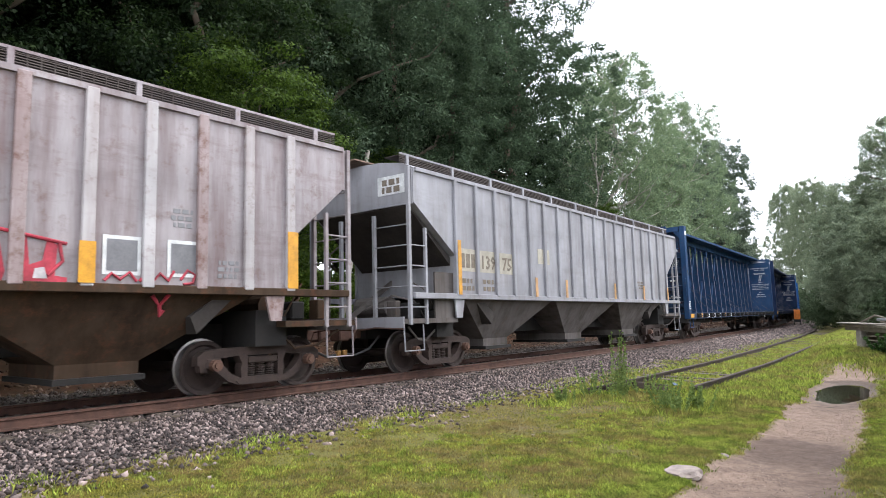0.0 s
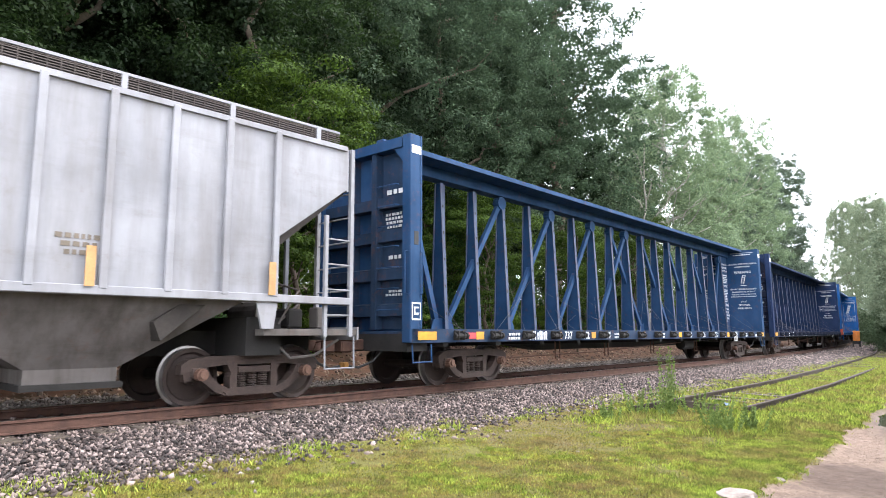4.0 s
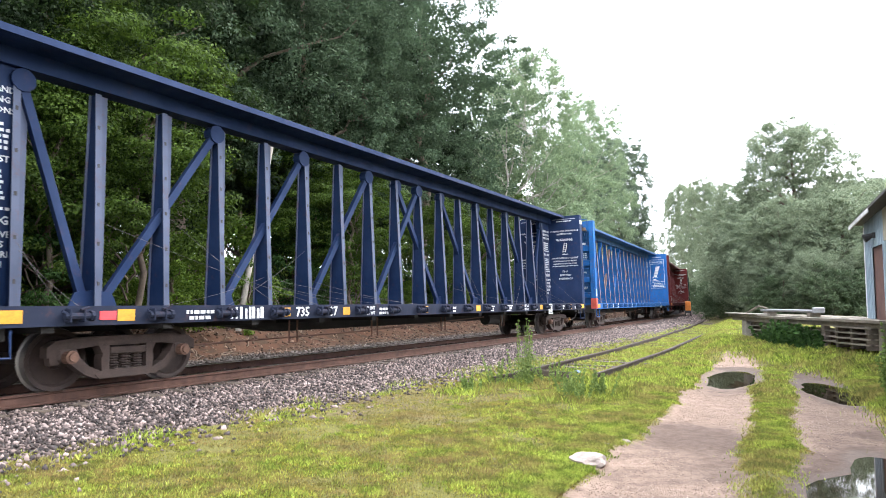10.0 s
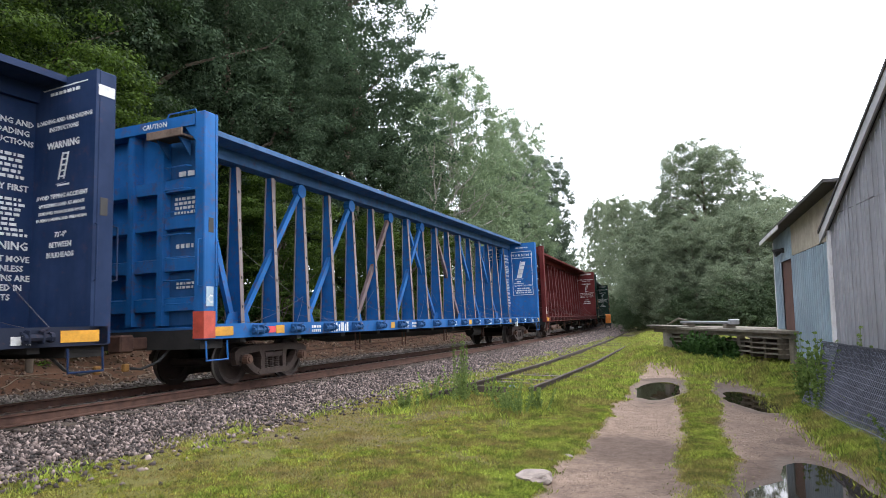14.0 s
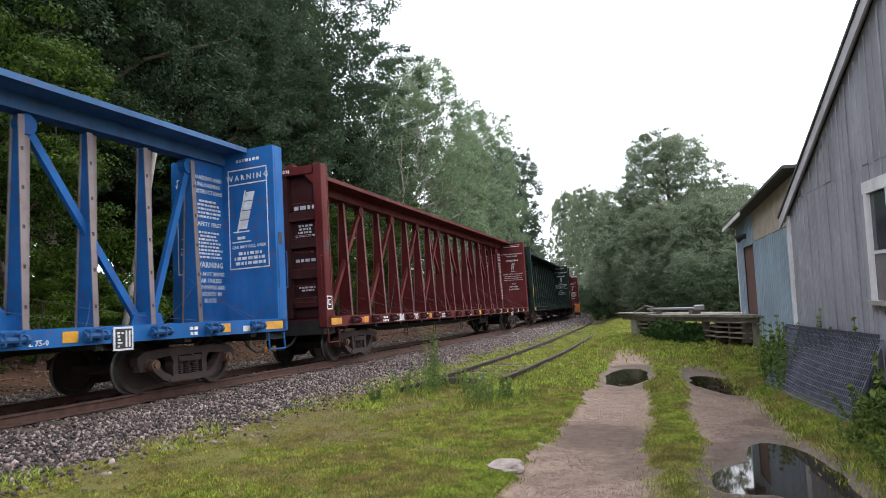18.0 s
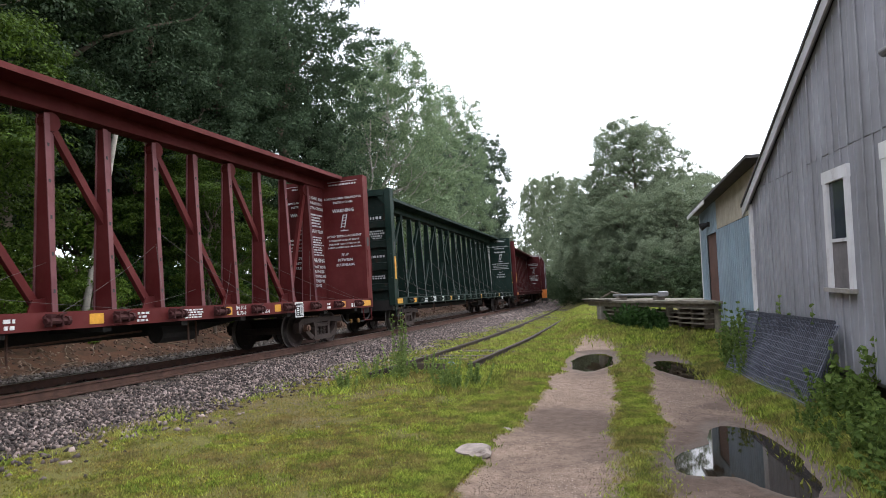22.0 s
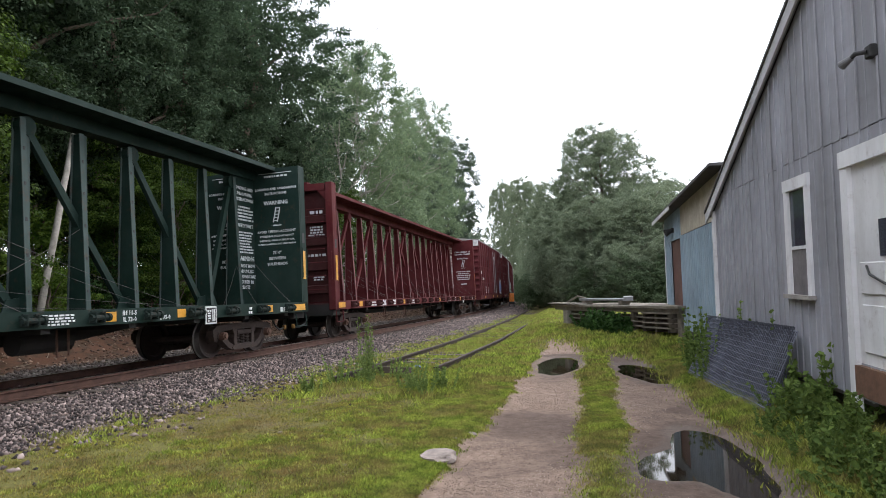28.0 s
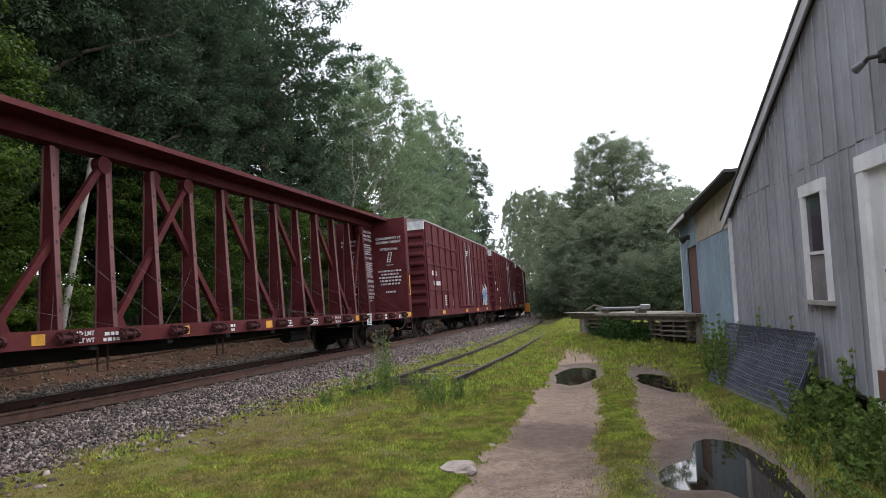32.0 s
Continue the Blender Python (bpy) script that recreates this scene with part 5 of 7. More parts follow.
        part("end_sill", bm, UNDER, car)
        pts = [(s * (HL - 0.1), -1.38, 0.85), (s * (HL - 0.1), -1.4, 0.52), (s * (HL - 0.62), -1.4, 0.52), (s * (HL - 0.62), -1.38, 0.85)]
        part("step_stirrup", rods(pts, 0.018), paint, car)
        coupler(car, s * (HL - 0.2), s)
        truck(car, s * 9.15)
    # winches and straps along the near sill
    winch_me = winch_mesh(UNDER if seed == 3 else paint2)
    for i, x in enumerate(xs):
        o = part("winch", winch_me, None, car)
        o.matrix_basis = pose(x + 0.12, -1.42, 1.02) @ Matrix.Diagonal((0.95, 1.4, 1.35, 1))
    for i in range(0, 24):
        x = xs[(i * 7) % 18] + r.uniform(-0.1, 0.4)
        e = xs[max(0, min(17, (i * 7) % 18 + r.choice((-3, -2, -1, 1, 2, 3))))] + 0.05
        zt = r.uniform(1.5, 2.9)
        pts = []
        for k in range(7):
            t = k / 6
            pts.append((x + (e - x) * t, -1.40 + 1.37 * t, SILL1 + (zt - SILL1) * t - 0.06 * math.sin(math.pi * t)))
        part("strap_cable", rods(pts, 0.0032, 4), WIRE, car)
    # yellow reflectors, white plates and lettering on the sill
    zc_ = (SILL0 + SILL1) / 2
    for x, w in ((-11.1, 0.26), (-9.47, 0.13), (-6.33, 0.13), (-4.55, 0.11), (-1.45, 0.15), (1.5, 0.13), (4.68, 0.13), (6.46, 0.12), (9.64, 0.12), (11.1, 0.28)):
        part("reflector", box(x - w, x + w, -1.428, -1.421, zc_ - 0.08, zc_ + 0.08), YELLOW, car, "yellow reflective strip")
    bm = bmesh.new()
    for x, w, n_ in ((-8.2, 0.27, 2), (-3.2, 0.2, 2), (0.1, 0.1, 2), (2.45, 0.16, 3), (3.67, 0.3, 4), (8.83, 0.1, 2), (10.3, 0.2, 1)):
        bars(bm, x - w, x + w, zc_ - 0.09, zc_ + 0.09, n_, r, -1.425, fill=0.6)
    if marks:
        for k, (a, b) in enumerate(((0.0, 0.045), (0.105, 0.145), (0.20, 0.25), (0.315, 0.355), (0.40, 0.44), (0.46, 0.53), (0.58, 0.63), (0.66, 0.73))):
            bx(bm, -7.6 + a, -7.6 + b, -1.427, -1.422, zc_ - 0.10, zc_ + (0.10 if k % 3 else 0.07))
    part("stencil_block", bm, WHITE, car, "white stencilled data on the side sill")
    for words, x, dz, sz in (("LD LMT", -3.72, 0.02, 0.10), ("LT WT", -3.70, -0.09, 0.10), ("IH 11-5", 5.12, 0.015, 0.11), ("IL 73-0", 5.12, -0.095, 0.11), ("L 75-0", 6.0, -0.095, 0.11)):
        lettering(words, sz, WHITE, car, pose(x, -1.424, zc_ + dz, 90, 0, 0))
    for words, x in zip(number, (-5.86, -4.97)):
        if words:
            lettering(words, 0.25, WHITE, car, pose(x, -1.424, zc_ - 0.085, 90, 0, 0))
    part("red_tag", box(-9.86, -9.62, -1.428, -1.421, zc_ - 0.06, zc_ + 0.06), REDTAG, car)
    pl = part("data_plate", box(7.16, 7.52, -1.445, -1.43, 0.76, 1.12), WHITE, car, "white framed data plate")
    part("data_panel", box(7.19, 7.49, -1.449, -1.446, 0.79, 1.09), BLACK, pl)
    bm = bmesh.new()
    bars(bm, 7.21, 7.34, 0.81, 1.06, 5, r, -1.452)
    bx(bm, 7.37, 7.40, -1.454, -1.450, 0.81, 1.06)
    bx(bm, 7.43, 7.46, -1.454, -1.450, 0.81, 1.06)
    part("data_block", bm, WHITE, pl)
    # brake rigging under the sill
    pts = [(-8.2, -0.95, 0.5), (-3.4, -0.9, 0.55), (3.0, -0.85, 0.74)]
    part("brake_rod", rods(pts, 0.018), RAIL_RUST, car)
    for x in (-5.7, -3.0, 0.2, 4.1):
        part("rod_hanger", rods([(x, -0.93, 0.85), (x, -0.93, 0.42), (x + 0.22, -0.93, 0.42), (x + 0.22, -0.93, 0.85)], 0.02), RAIL_RUST, car)
    part("brake_cylinder", rod(bmesh.new(), (3.6, -0.6, 0.66), (4.6, -0.6, 0.66), 0.18, 12), UNDER, car)
    return car


def hopper(label, paint, paint_low, seed, graffiti=False):
    """A three-bay covered hopper with outside posts, slope sheets and open end platforms."""
    r = random.Random(seed)
    car = thing("covered_hopper", label, "freight car", None, "cars of the train")
    B, E, Z0, Z1 = (7.15 if graffiti else 6.9), 8.45, 1.62, 4.22        # body half length at the sill, end of frame
    W = 1.50
    bm = bmesh.new()
    # body sheet with sloped ends (profile along the car)
    prof = [(-B, Z0), (B, Z0), (B, 2.48), (E - 0.15, 3.5), (E - 0.15, Z1), (-E + 0.15, Z1), (-E + 0.15, 3.5), (-B, 2.48)]
    prism(bm, prof, 2 * W, "y")
    part("body", bm, paint, car)
    # slope sheet below the ends: dark paint with the shadow put into the colour
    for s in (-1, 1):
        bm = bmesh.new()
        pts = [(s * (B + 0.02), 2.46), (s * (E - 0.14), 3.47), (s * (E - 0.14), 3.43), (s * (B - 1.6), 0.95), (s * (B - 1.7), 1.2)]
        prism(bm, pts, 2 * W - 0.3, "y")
        part("slope_sheet", bm, plain("slope_shaded", (0.04, 0.033, 0.029), 0.9, 0, 0.45, 1.5, 20, 0.2), car, "dark end slope sheet, shade put into its colour")
        part("end_sheet", box(min(s * (E - 0.16), s * (E - 0.12)), max(s * (E - 0.16), s * (E - 0.12)), -W + 0.02, W - 0.02, 3.46, Z1 - 0.02), paint, car)
    # rounded roof
    bm = bmesh.new()
    arcp = [(-W, Z1), (-W * 0.8, Z1 + 0.14), (-W * 0.4, Z1 + 0.24), (0, Z1 + 0.27), (W * 0.4, Z1 + 0.24), (W * 0.8, Z1 + 0.14), (W, Z1)]
    prism(bm, arcp, 2 * E - 0.3, "x")
    part("roof", bm, paint, car)
    for k in range(-1, 2):
        part("hatch_cover", box(k * 4.6 - 1.9, k * 4.6 + 1.9, -0.3, 0.3, Z1 + 0.25, Z1 + 0.36, 0.03), paint, car)
    for s in (-1, 1):
        yw = s * 1.18
        bm = bmesh.new()
        bx(bm, -E + 0.1, E - 0.1, yw - 0.014, yw + 0.014, Z1 + 0.33, Z1 + 0.37)
        part("walk_edge", bm, paint, car, "thin walkway edge rail")
        bm = bmesh.new()
        for q in range(1, 6):
            bx(bm, -E + 0.1, E - 0.1, yw - 0.006, yw + 0.006, Z1 + 0.10 + q * 0.036, Z1 + 0.115 + q * 0.036)
        for x in np.arange(-E + 0.2, E - 0.1, 0.16):
            bx(bm, x, x + 0.014, yw - 0.012, yw - 0.007, Z1 + 0.12, Z1 + 0.33)
        bx(bm, -E + 0.1, E - 0.1, yw - s * 0.42 if s > 0 else yw, yw if s > 0 else yw + 0.42, Z1 + 0.305, Z1 + 0.32)
        part("roof_walk", bm, plain("walk_grating", (0.06, 0.048, 0.042), 0.9), car, "dark grating walkway")
        for x in np.arange(-E + 0.3, E, 1.6):
            part("walk_bracket", box(x, x + 0.08, yw - 0.03, yw + 0.03, Z1 + 0.04, Z1 + 0.345), paint, car)
    for s in (-1, 1):
        rw = part("end_walk", box(min(s * (E + 0.12), s * (E - 0.55)), max(s * (E + 0.12), s * (E - 0.55)), -0.1, 0.9, Z1 + 0.345, Z1 + 0.375), plain("walk_boards", (0.22, 0.15, 0.11), 0.9, 0, 0.4, 4, 25, 0.3), car, "brown end running board")
        for yy in (0.84,):
            part("walk_grab", rods([(s * (E - 0.5), yy, Z1 + 0.37), (s * (E - 0.5), yy, Z1 + 0.52), (s * (E + 0.05), yy, Z1 + 0.52), (s * (E + 0.05), yy, Z1 + 0.37)], 0.014), paint, rw)
    # side posts
    n = 19 if graffiti else 18
    for s in (-1, 1):
        for i in range(n):
            x = (-B + 2 * B * i / (n - 1)) * (0.99 if graffiti else 1.0)
            w = 0.05 if not graffiti else 0.08
            part("side_post", box(x - w, x + w, min(s * W, s * (W + 0.07)), max(s * W, s * (W + 0.07)), Z0 - 0.02, Z1 - 0.03, 0.01), (HOP_AR if i % 3 == 1 else HOP_AP) if graffiti else paint, car)
        part("top_rail", box(-E + 0.2, E - 0.2, min(s * W, s * (W + 0.05)), max(s * W, s * (W + 0.05)), Z1 - 0.07, Z1 + 0.01), paint, car)
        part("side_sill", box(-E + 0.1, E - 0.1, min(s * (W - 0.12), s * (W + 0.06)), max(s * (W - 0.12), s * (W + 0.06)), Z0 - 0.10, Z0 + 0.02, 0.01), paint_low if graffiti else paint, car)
    # three hoppers
    for k in (-1, 0, 1):
        c = k * 4.4
        bm = bmesh.new()
        lv = []
        for zz, hw, hy in ((Z0 - 0.05, 2.15, 1.42), (0.60, 0.55, 0.85), (0.40, 0.55, 0.85)):
            lv.append([bm.verts.new((c + a * hw, b * hy, zz)) for a, b in ((-1, -1), (1, -1), (1, 1), (-1, 1))])
        for a, b in zip(lv[:-1], lv[1:]):
            for i in range(4):
                bm.faces.new((a[i], b[i], b[(i + 1) % 4], a[(i + 1) % 4]))
        bm.faces.new(lv[-1])
        bm.faces.new(lv[0][::-1])
        bmesh.ops.recalc_face_normals(bm, faces=bm.faces)
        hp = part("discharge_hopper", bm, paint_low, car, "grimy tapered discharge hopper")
        part("outlet_gate", box(c - 0.6, c + 0.6, -0.95, 0.95, 0.34, 0.42), UNDER, hp)
    part("center_sill", box(-E, E, -0.25, 0.25, 0.72, 1.1), UNDER, car)
    for s in (-1, 1):
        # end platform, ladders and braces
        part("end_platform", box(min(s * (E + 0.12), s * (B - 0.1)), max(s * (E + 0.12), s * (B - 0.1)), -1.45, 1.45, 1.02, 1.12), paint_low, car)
        part("bolster_web", box(s * 6.95 - 0.3, s * 6.95 + 0.3, -1.2, 1.2, 0.72, 1.3), UNDER, car)
        part("end_tag", prism(bmesh.new(), [(s * 6.62, 1.52), (s * 6.98, 1.52), (s * 6.92, 1.12), (s * 6.72, 1.12)], 0.04, "y", -1.50), HOP_AR if graffiti else paint, car)
        for yy in (-1.46, 1.46, -0.5, 0.5):
            part("ladder_stile", box(min(s * E, s * (E - 0.07)), max(s * E, s * (E - 0.07)), yy - 0.035, yy + 0.035, 1.0, Z1 if abs(yy) > 1 else 3.3), paint, car)
        part("ladder_stile", box(min(s * (E - 0.52), s * (E - 0.58)), max(s * (E - 0.52), s * (E - 0.58)), -1.49, -1.43, 1.0, 3.0), paint, car)
        for k in range(6):
            z = 1.35 + 0.42 * k
            part("ladder_rung", rod(bmesh.new(), (s * (E - 0.03), -1.46, z), (s * (E - 0.03), -0.5, z), 0.014, 5), paint, car)
            if k < 4:
                part("ladder_rung", rod(bmesh.new(), (s * (E - 0.03), -1.47, z), (s * (E - 0.55), -1.47, z), 0.014, 5), paint, car)
        part("diagonal_brace", bar(bmesh.new(), (s * (E - 0.1), 0.4, 1.12), (s * (B - 0.2), 0.4, 2.1), 0.06, 0.1), paint_low, car)
        part("brake_reservoir", rod(bmesh.new(), (s * 7.6, -0.2, 1.4), (s * 7.6, 0.75, 1.4), 0.22, 14), paint_low, car)
        pts = [(s * (E + 0.1), -1.4, 1.0), (s * (E + 0.1), -1.42, 0.48), (s * (E - 0.5), -1.42, 0.48), (s * (E - 0.5), -1.4, 1.0)]
        part("step_stirrup", rods(pts, 0.018), paint, car)
        for pts, rad in (([(s * 7.3, -0.9, 1.16), (s * 7.7, -0.95, 1.5), (s * 8.0, -0.6, 1.62), (s * 8.2, 0.1, 1.3)], 0.022), ([(s * 7.2, -1.2, 1.2), (s * 7.6, -1.15, 1.75), (s * 7.4, -0.7, 1.9)], 0.018),
                         ([(s * 8.3, -1.3, 0.95), (s * 7.9, -1.2, 0.7), (s * 7.5, -1.1, 0.66), (s * 7.2, -1.15, 0.9)], 0.024), ([(s * 8.4, 0.9, 1.15), (s * 8.38, 0.9, 2.6), (s * 8.1, 0.7, 2.9)], 0.02)):
            part("brake_pipe", rods(pts, rad), paint_low, car)
        part("brake_valve", box(min(s * 7.5, s * 7.8), max(s * 7.5, s * 7.8), -1.0, -0.62, 1.14, 1.46, 0.03), UNDER, car)
        part("retainer_box", box(min(s * 8.12, s * 8.3), max(s * 8.12, s * 8.3), -0.95, -0.7, 1.14, 1.5, 0.02), paint_low, car)
        part("uncoupling_lever", rods([(s * (E + 0.16), -1.4, 0.92), (s * (E + 0.18), -0.7, 0.95), (s * (E + 0.2), -0.2, 0.9), (s * (E + 0.2), -0.1, 0.7)], 0.016), RAIL_RUST, car)
        part("platform_edge", box(min(s * (E + 0.14), s * (E + 0.17)), max(s * (E + 0.14), s * (E + 0.17)), -1.45, 1.45, 0.94, 1.16), paint, car)
        coupler(car, s * (E - 0.1), s)
        truck(car, s * 6.92)
        if graffiti:
            part("reflector", box(s * 7.1 - 0.1, s * 7.1 + 0.1, -1.584, -1.571, Z0 + 0.02, Z0 + 0.95), YELLOW, car)
    if graffiti:
        for x in (5.25, 4.38):
            pnl = part("data_plate", box(x - 0.25, x + 0.25, -1.512, -1.502, Z0 + 0.14, Z0 + 0.66), WHITE, car, "white framed grey data panel")
            part("data_panel", box(x - 0.20, x + 0.20, -1.516, -1.513, Z0 + 0.19, Z0 + 0.61), plain("grey_panel", (0.16, 0.16, 0.17), 0.7), pnl)
        bm = bmesh.new()
        bars(bm, 5.0, 5.45, Z0 + 0.85, Z0 + 1.15, 3, r, -1.505)
        bars(bm, 5.78, 6.15, Z0 + 0.15, Z0 + 0.45, 3, r, -1.505)
        part("stencil_block", bm, plain("faded_black", (0.2, 0.2, 0.21), 0.8, 0, 0.2, 6, 40, 0), car)
        part("reflector", box(3.82, 4.02, -1.584, -1.571, Z0 + 0.02, Z0 + 0.55), YELLOW, car)
        SPRAY = plain("red_spray", (0.42, 0.035, 0.06), 0.65, 0, 0.45, 4, 25, 0)
        PALE_SPRAY = plain("white_spray", (0.48, 0.45, 0.46), 0.7, 0, 0.3, 5, 30, 0)
        for blob in ([(1.6, 1.63), (2.35, 1.63), (2.36, 1.95), (2.2, 2.02), (1.9, 1.92), (1.6, 1.8)], [(2.42, 1.63), (3.02, 1.63), (3.05, 1.75), (2.98, 2.12), (2.8, 2.2), (2.6, 2.14), (2.42, 2.0)],
                     [(3.1, 1.63), (3.72, 1.63), (3.72, 1.7), (3.58, 1.72), (3.6, 2.1), (3.48, 2.16), (3.44, 1.9), (3.3, 1.84), (3.26, 2.2), (3.14, 2.26), (3.1, 2.0)]):
            part("spray_paint", prism(bmesh.new(), blob, 0.006, "y", -1.507), SPRAY, car, "red sprayed fill")
        for pts in ([(1.7, 1.95), (2.0, 2.16), (2.5, 2.26), (3.0, 2.24), (3.7, 2.12)], [(3.62, 2.12), (3.66, 1.9), (3.5, 1.72)],
                    [(4.16, 1.68), (4.25, 1.78), (4.36, 1.7), (4.48, 1.8), (4.58, 1.68)], [(4.62, 1.68), (4.72, 1.82), (4.8, 1.68), (4.9, 1.8), (5.02, 1.7), (5.1, 1.84)],
                    [(5.2, 1.72), (5.3, 1.86), (5.42, 1.8), (5.38, 1.68), (5.24, 1.66)]):
            part("spray_paint", rods([(x, -1.512, z) for x, z in pts], 0.022, 6), SPRAY, car, "red sprayed line")
        for pts in ([(4.86, 1.5), (4.98, 1.36), (5.1, 1.52)], [(4.98, 1.36), (5.0, 1.22), (5.04, 1.3)]):
            part("spray_paint", rods([(x, -1.40 + 0.2 * (1.57 - z), z) for x, z in pts], 0.03, 6), SPRAY, car, "red sprayed line")
        for blob in ([(2.5, 1.72), (2.9, 1.7), (2.86, 1.79), (2.54, 1.8)], [(2.56, 1.92), (2.86, 1.9), (2.84, 2.08), (2.6, 2.06)], [(3.34, 1.68), (3.5, 1.68), (3.46, 1.82), (3.36, 1.8)]):
            part("spray_paint", prism(bmesh.new(), blob, 0.006, "y", -1.512), PALE_SPRAY, car, "pale sprayed letter gap")
    else:
        INK = plain("faded_ink", (0.16, 0.13, 0.10), 0.8, 0, 0.3, 6, 40, 0)
        bm = bmesh.new()
        for k in range(3):
            bx(bm, -6.7 + k * 0.2, -6.56 + k * 0.2, -1.510, -1.505, 2.23, 2.55)
        lettering("139", 0.44, INK, car, pose(-5.62, -1.512, 2.24, 90, 0, 0))
        lettering("75", 0.44, INK, car, pose(-4.78, -1.512, 2.24, 90, 0, 0))
        for xa, xb in ((-6.78, -6.1), (-5.95, -5.25), (-5.1, -4.42)):
            part("paint_patch", box(xa, xb, -1.506, -1.502, 2.15, 2.66), plain("cream_patch", (0.34, 0.315, 0.255), 0.75), car)
        bars(bm, -6.7, -6.2, 1.72, 2.05, 2, r, -1.505)
        bars(bm, -5.9, -5.3, 1.72, 2.05, 2, r, -1.505)
        bars(bm, 3.9, 4.5, 2.0, 2.3, 3, r, -1.505)
        part("stencil_block", bm, INK, car, "faded black stencilled data")
        for x in (-6.84, -3.44, -1.72, 1.72, 4.3, 6.84):
            part("reflector", box(x - 0.057, x + 0.057, -1.584, -1.571, Z0 + 0.0, Z0 + (1.2 if x < -6 else 0.5)), YELLOW if x < -6 else plain("faded_orange", (0.45, 0.25, 0.1), 0.6), car)
        part("paint_patch", box(-3.2, -2.55, -1.507, -1.502, 2.5, 2.9), plain("cream_patch", (0.34, 0.315, 0.255), 0.75), car)
        part("end_plate_side", box(-7.55, -B, -1.42, -1.38, 1.12, 2.1), paint_low, car)
        part("end_number_panel", box(-E + 0.108, -E + 0.114, -1.3, -0.55, 3.72, 4.12), WHITE, car)
        bm = bmesh.new()
        bars(bm, -1.2, -0.65, 3.76, 4.08, 2, r, -E + 0.104, "x", 0.8)
        part("stencil_block", bm, INK, car)
    return car


def boxcar(label, seed, tag_cols):
    """A ribbed boxcar with a plug door, corrugated end and white band at the roof end."""
    r = random.Random(seed)
    paint = car_paint("boxcar_red", (0.080, 0.0130, 0.016), 0.25, 0.4, 0.65)
    car = thing("boxcar", label, "freight car", None, "cars of the train")
    E, W, Z0, Z1 = 7.55, 1.47, 1.1, 4.95
    part("body", box(-E, E, -W, W, Z0, Z1, 0.01), paint, car)
    bm = bmesh.new()
    prism(bm, [(-W - 0.03, Z1), (0, Z1 + 0.18), (W + 0.03, Z1), (W + 0.03, Z1 - 0.05), (-W - 0.03, Z1 - 0.05)], 2 * E + 0.1, "x")
    part("roof", bm, plain("boxcar_roof", (0.35, 0.33, 0.32), 0.6, 0.3), car)
    part("side_sill", box(-E, E, -W - 0.02, W + 0.02, 0.85, Z0 + 0.06), paint, car)
    part("underframe", box(-E + 0.2, E - 0.2, -0.4, 0.4, 0.65, Z0), UNDER, car)
    for i in range(14):
        x = -E + 0.15 + i * (2 * E - 0.3) / 13
        if -1.6 < x < 2.2:
            continue
        for s in (-1, 1):
            part("side_post", box(x - 0.05, x + 0.05, min(s * W, s * (W + 0.06)), max(s * W, s * (W + 0.06)), Z0 + 0.06, Z1 - 0.12, 0.01), paint, car)
    for s in (-1, 1):
        for z in (2.0, 3.1, 4.0):
            for a, b in ((-E + 0.1, -1.75), (2.3, E - 0.1)):
                part("side_rail", box(a, b, min(s * W, s * (W + 0.045)), max(s * W, s * (W + 0.045)), z - 0.04, z + 0.04), paint, car)
    dr = part("plug_door", box(-1.6, 1.9, -W - 0.10, -W + 0.0, Z0 + 0.1, Z1 - 0.2, 0.02), paint, car)
    for x in (-1.3, -0.4, 0.6, 1.5):
        part("door_rib", box(x - 0.05, x + 0.05, -W - 0.15, -W - 0.1, Z0 + 0.2, Z1 - 0.3), paint, dr)
    for x in (-0.1, 1.0):
        part("door_rod", rod(bmesh.new(), (x, -W - 0.17, Z0 + 0.2), (x, -W - 0.17, Z1 - 0.4), 0.02, 6), GALV, dr)
    for s in (-1, 1):
        for k in range(8):
            z = Z0 + 0.25 + k * 0.4
            bm = bmesh.new()
            x0_, x1_ = s * E, s * (E + 0.09)
            prism(bm, [(x0_, z), (x1_, z + 0.08), (x1_, z + 0.14), (x0_, z + 0.26)], 2 * W - 0.1, "y")
            part("end_corrugation", bm, paint, car)
        part("end_band", box(min(s * E, s * (E + 0.02)), max(s * E, s * (E + 0.02)), -W, W, Z1 - 0.42, Z1 - 0.02), WHITE, car, "white band over the end")
        bm = bmesh.new()
        bars(bm, -0.9, 0.5, Z1 - 0.32, Z1 - 0.12, 1, r, s * (E + 0.024), "x", 0.9)
        part("stencil_block", bm, BLACK, car)
        part("band_return", box(min(s * E, s * (E - 0.25)), max(s * E, s * (E - 0.25)), -W - 0.006, -W, Z1 - 0.42, Z1 - 0.06), WHITE, car)
        for k in range(7):
            z = 1.3 + k * 0.42
            part("ladder_rung", rods([(s * (E - 0.05), -W, z), (s * (E - 0.05), -W - 0.09, z), (s * (E - 0.5), -W - 0.09, z), (s * (E - 0.5), -W, z)], 0.012, 5), paint, car)
        coupler(car, s * (E + 0.05), s)
        truck(car, s * 5.9)
    bm = bmesh.new()
    bars(bm, -6.7, -5.7, 2.62, 2.84, 1, r, -W - 0.004, fill=0.9)
    bars(bm, -6.6, -4.9, 2.20, 2.40, 1, r, -W - 0.004, fill=0.9)
    bars(bm, -4.6, -4.2, 1.3, 1.8, 5, r, -W - 0.004)
    bars(bm, -3.0, -2.7, 1.3, 1.75, 6, r, -W - 0.004)
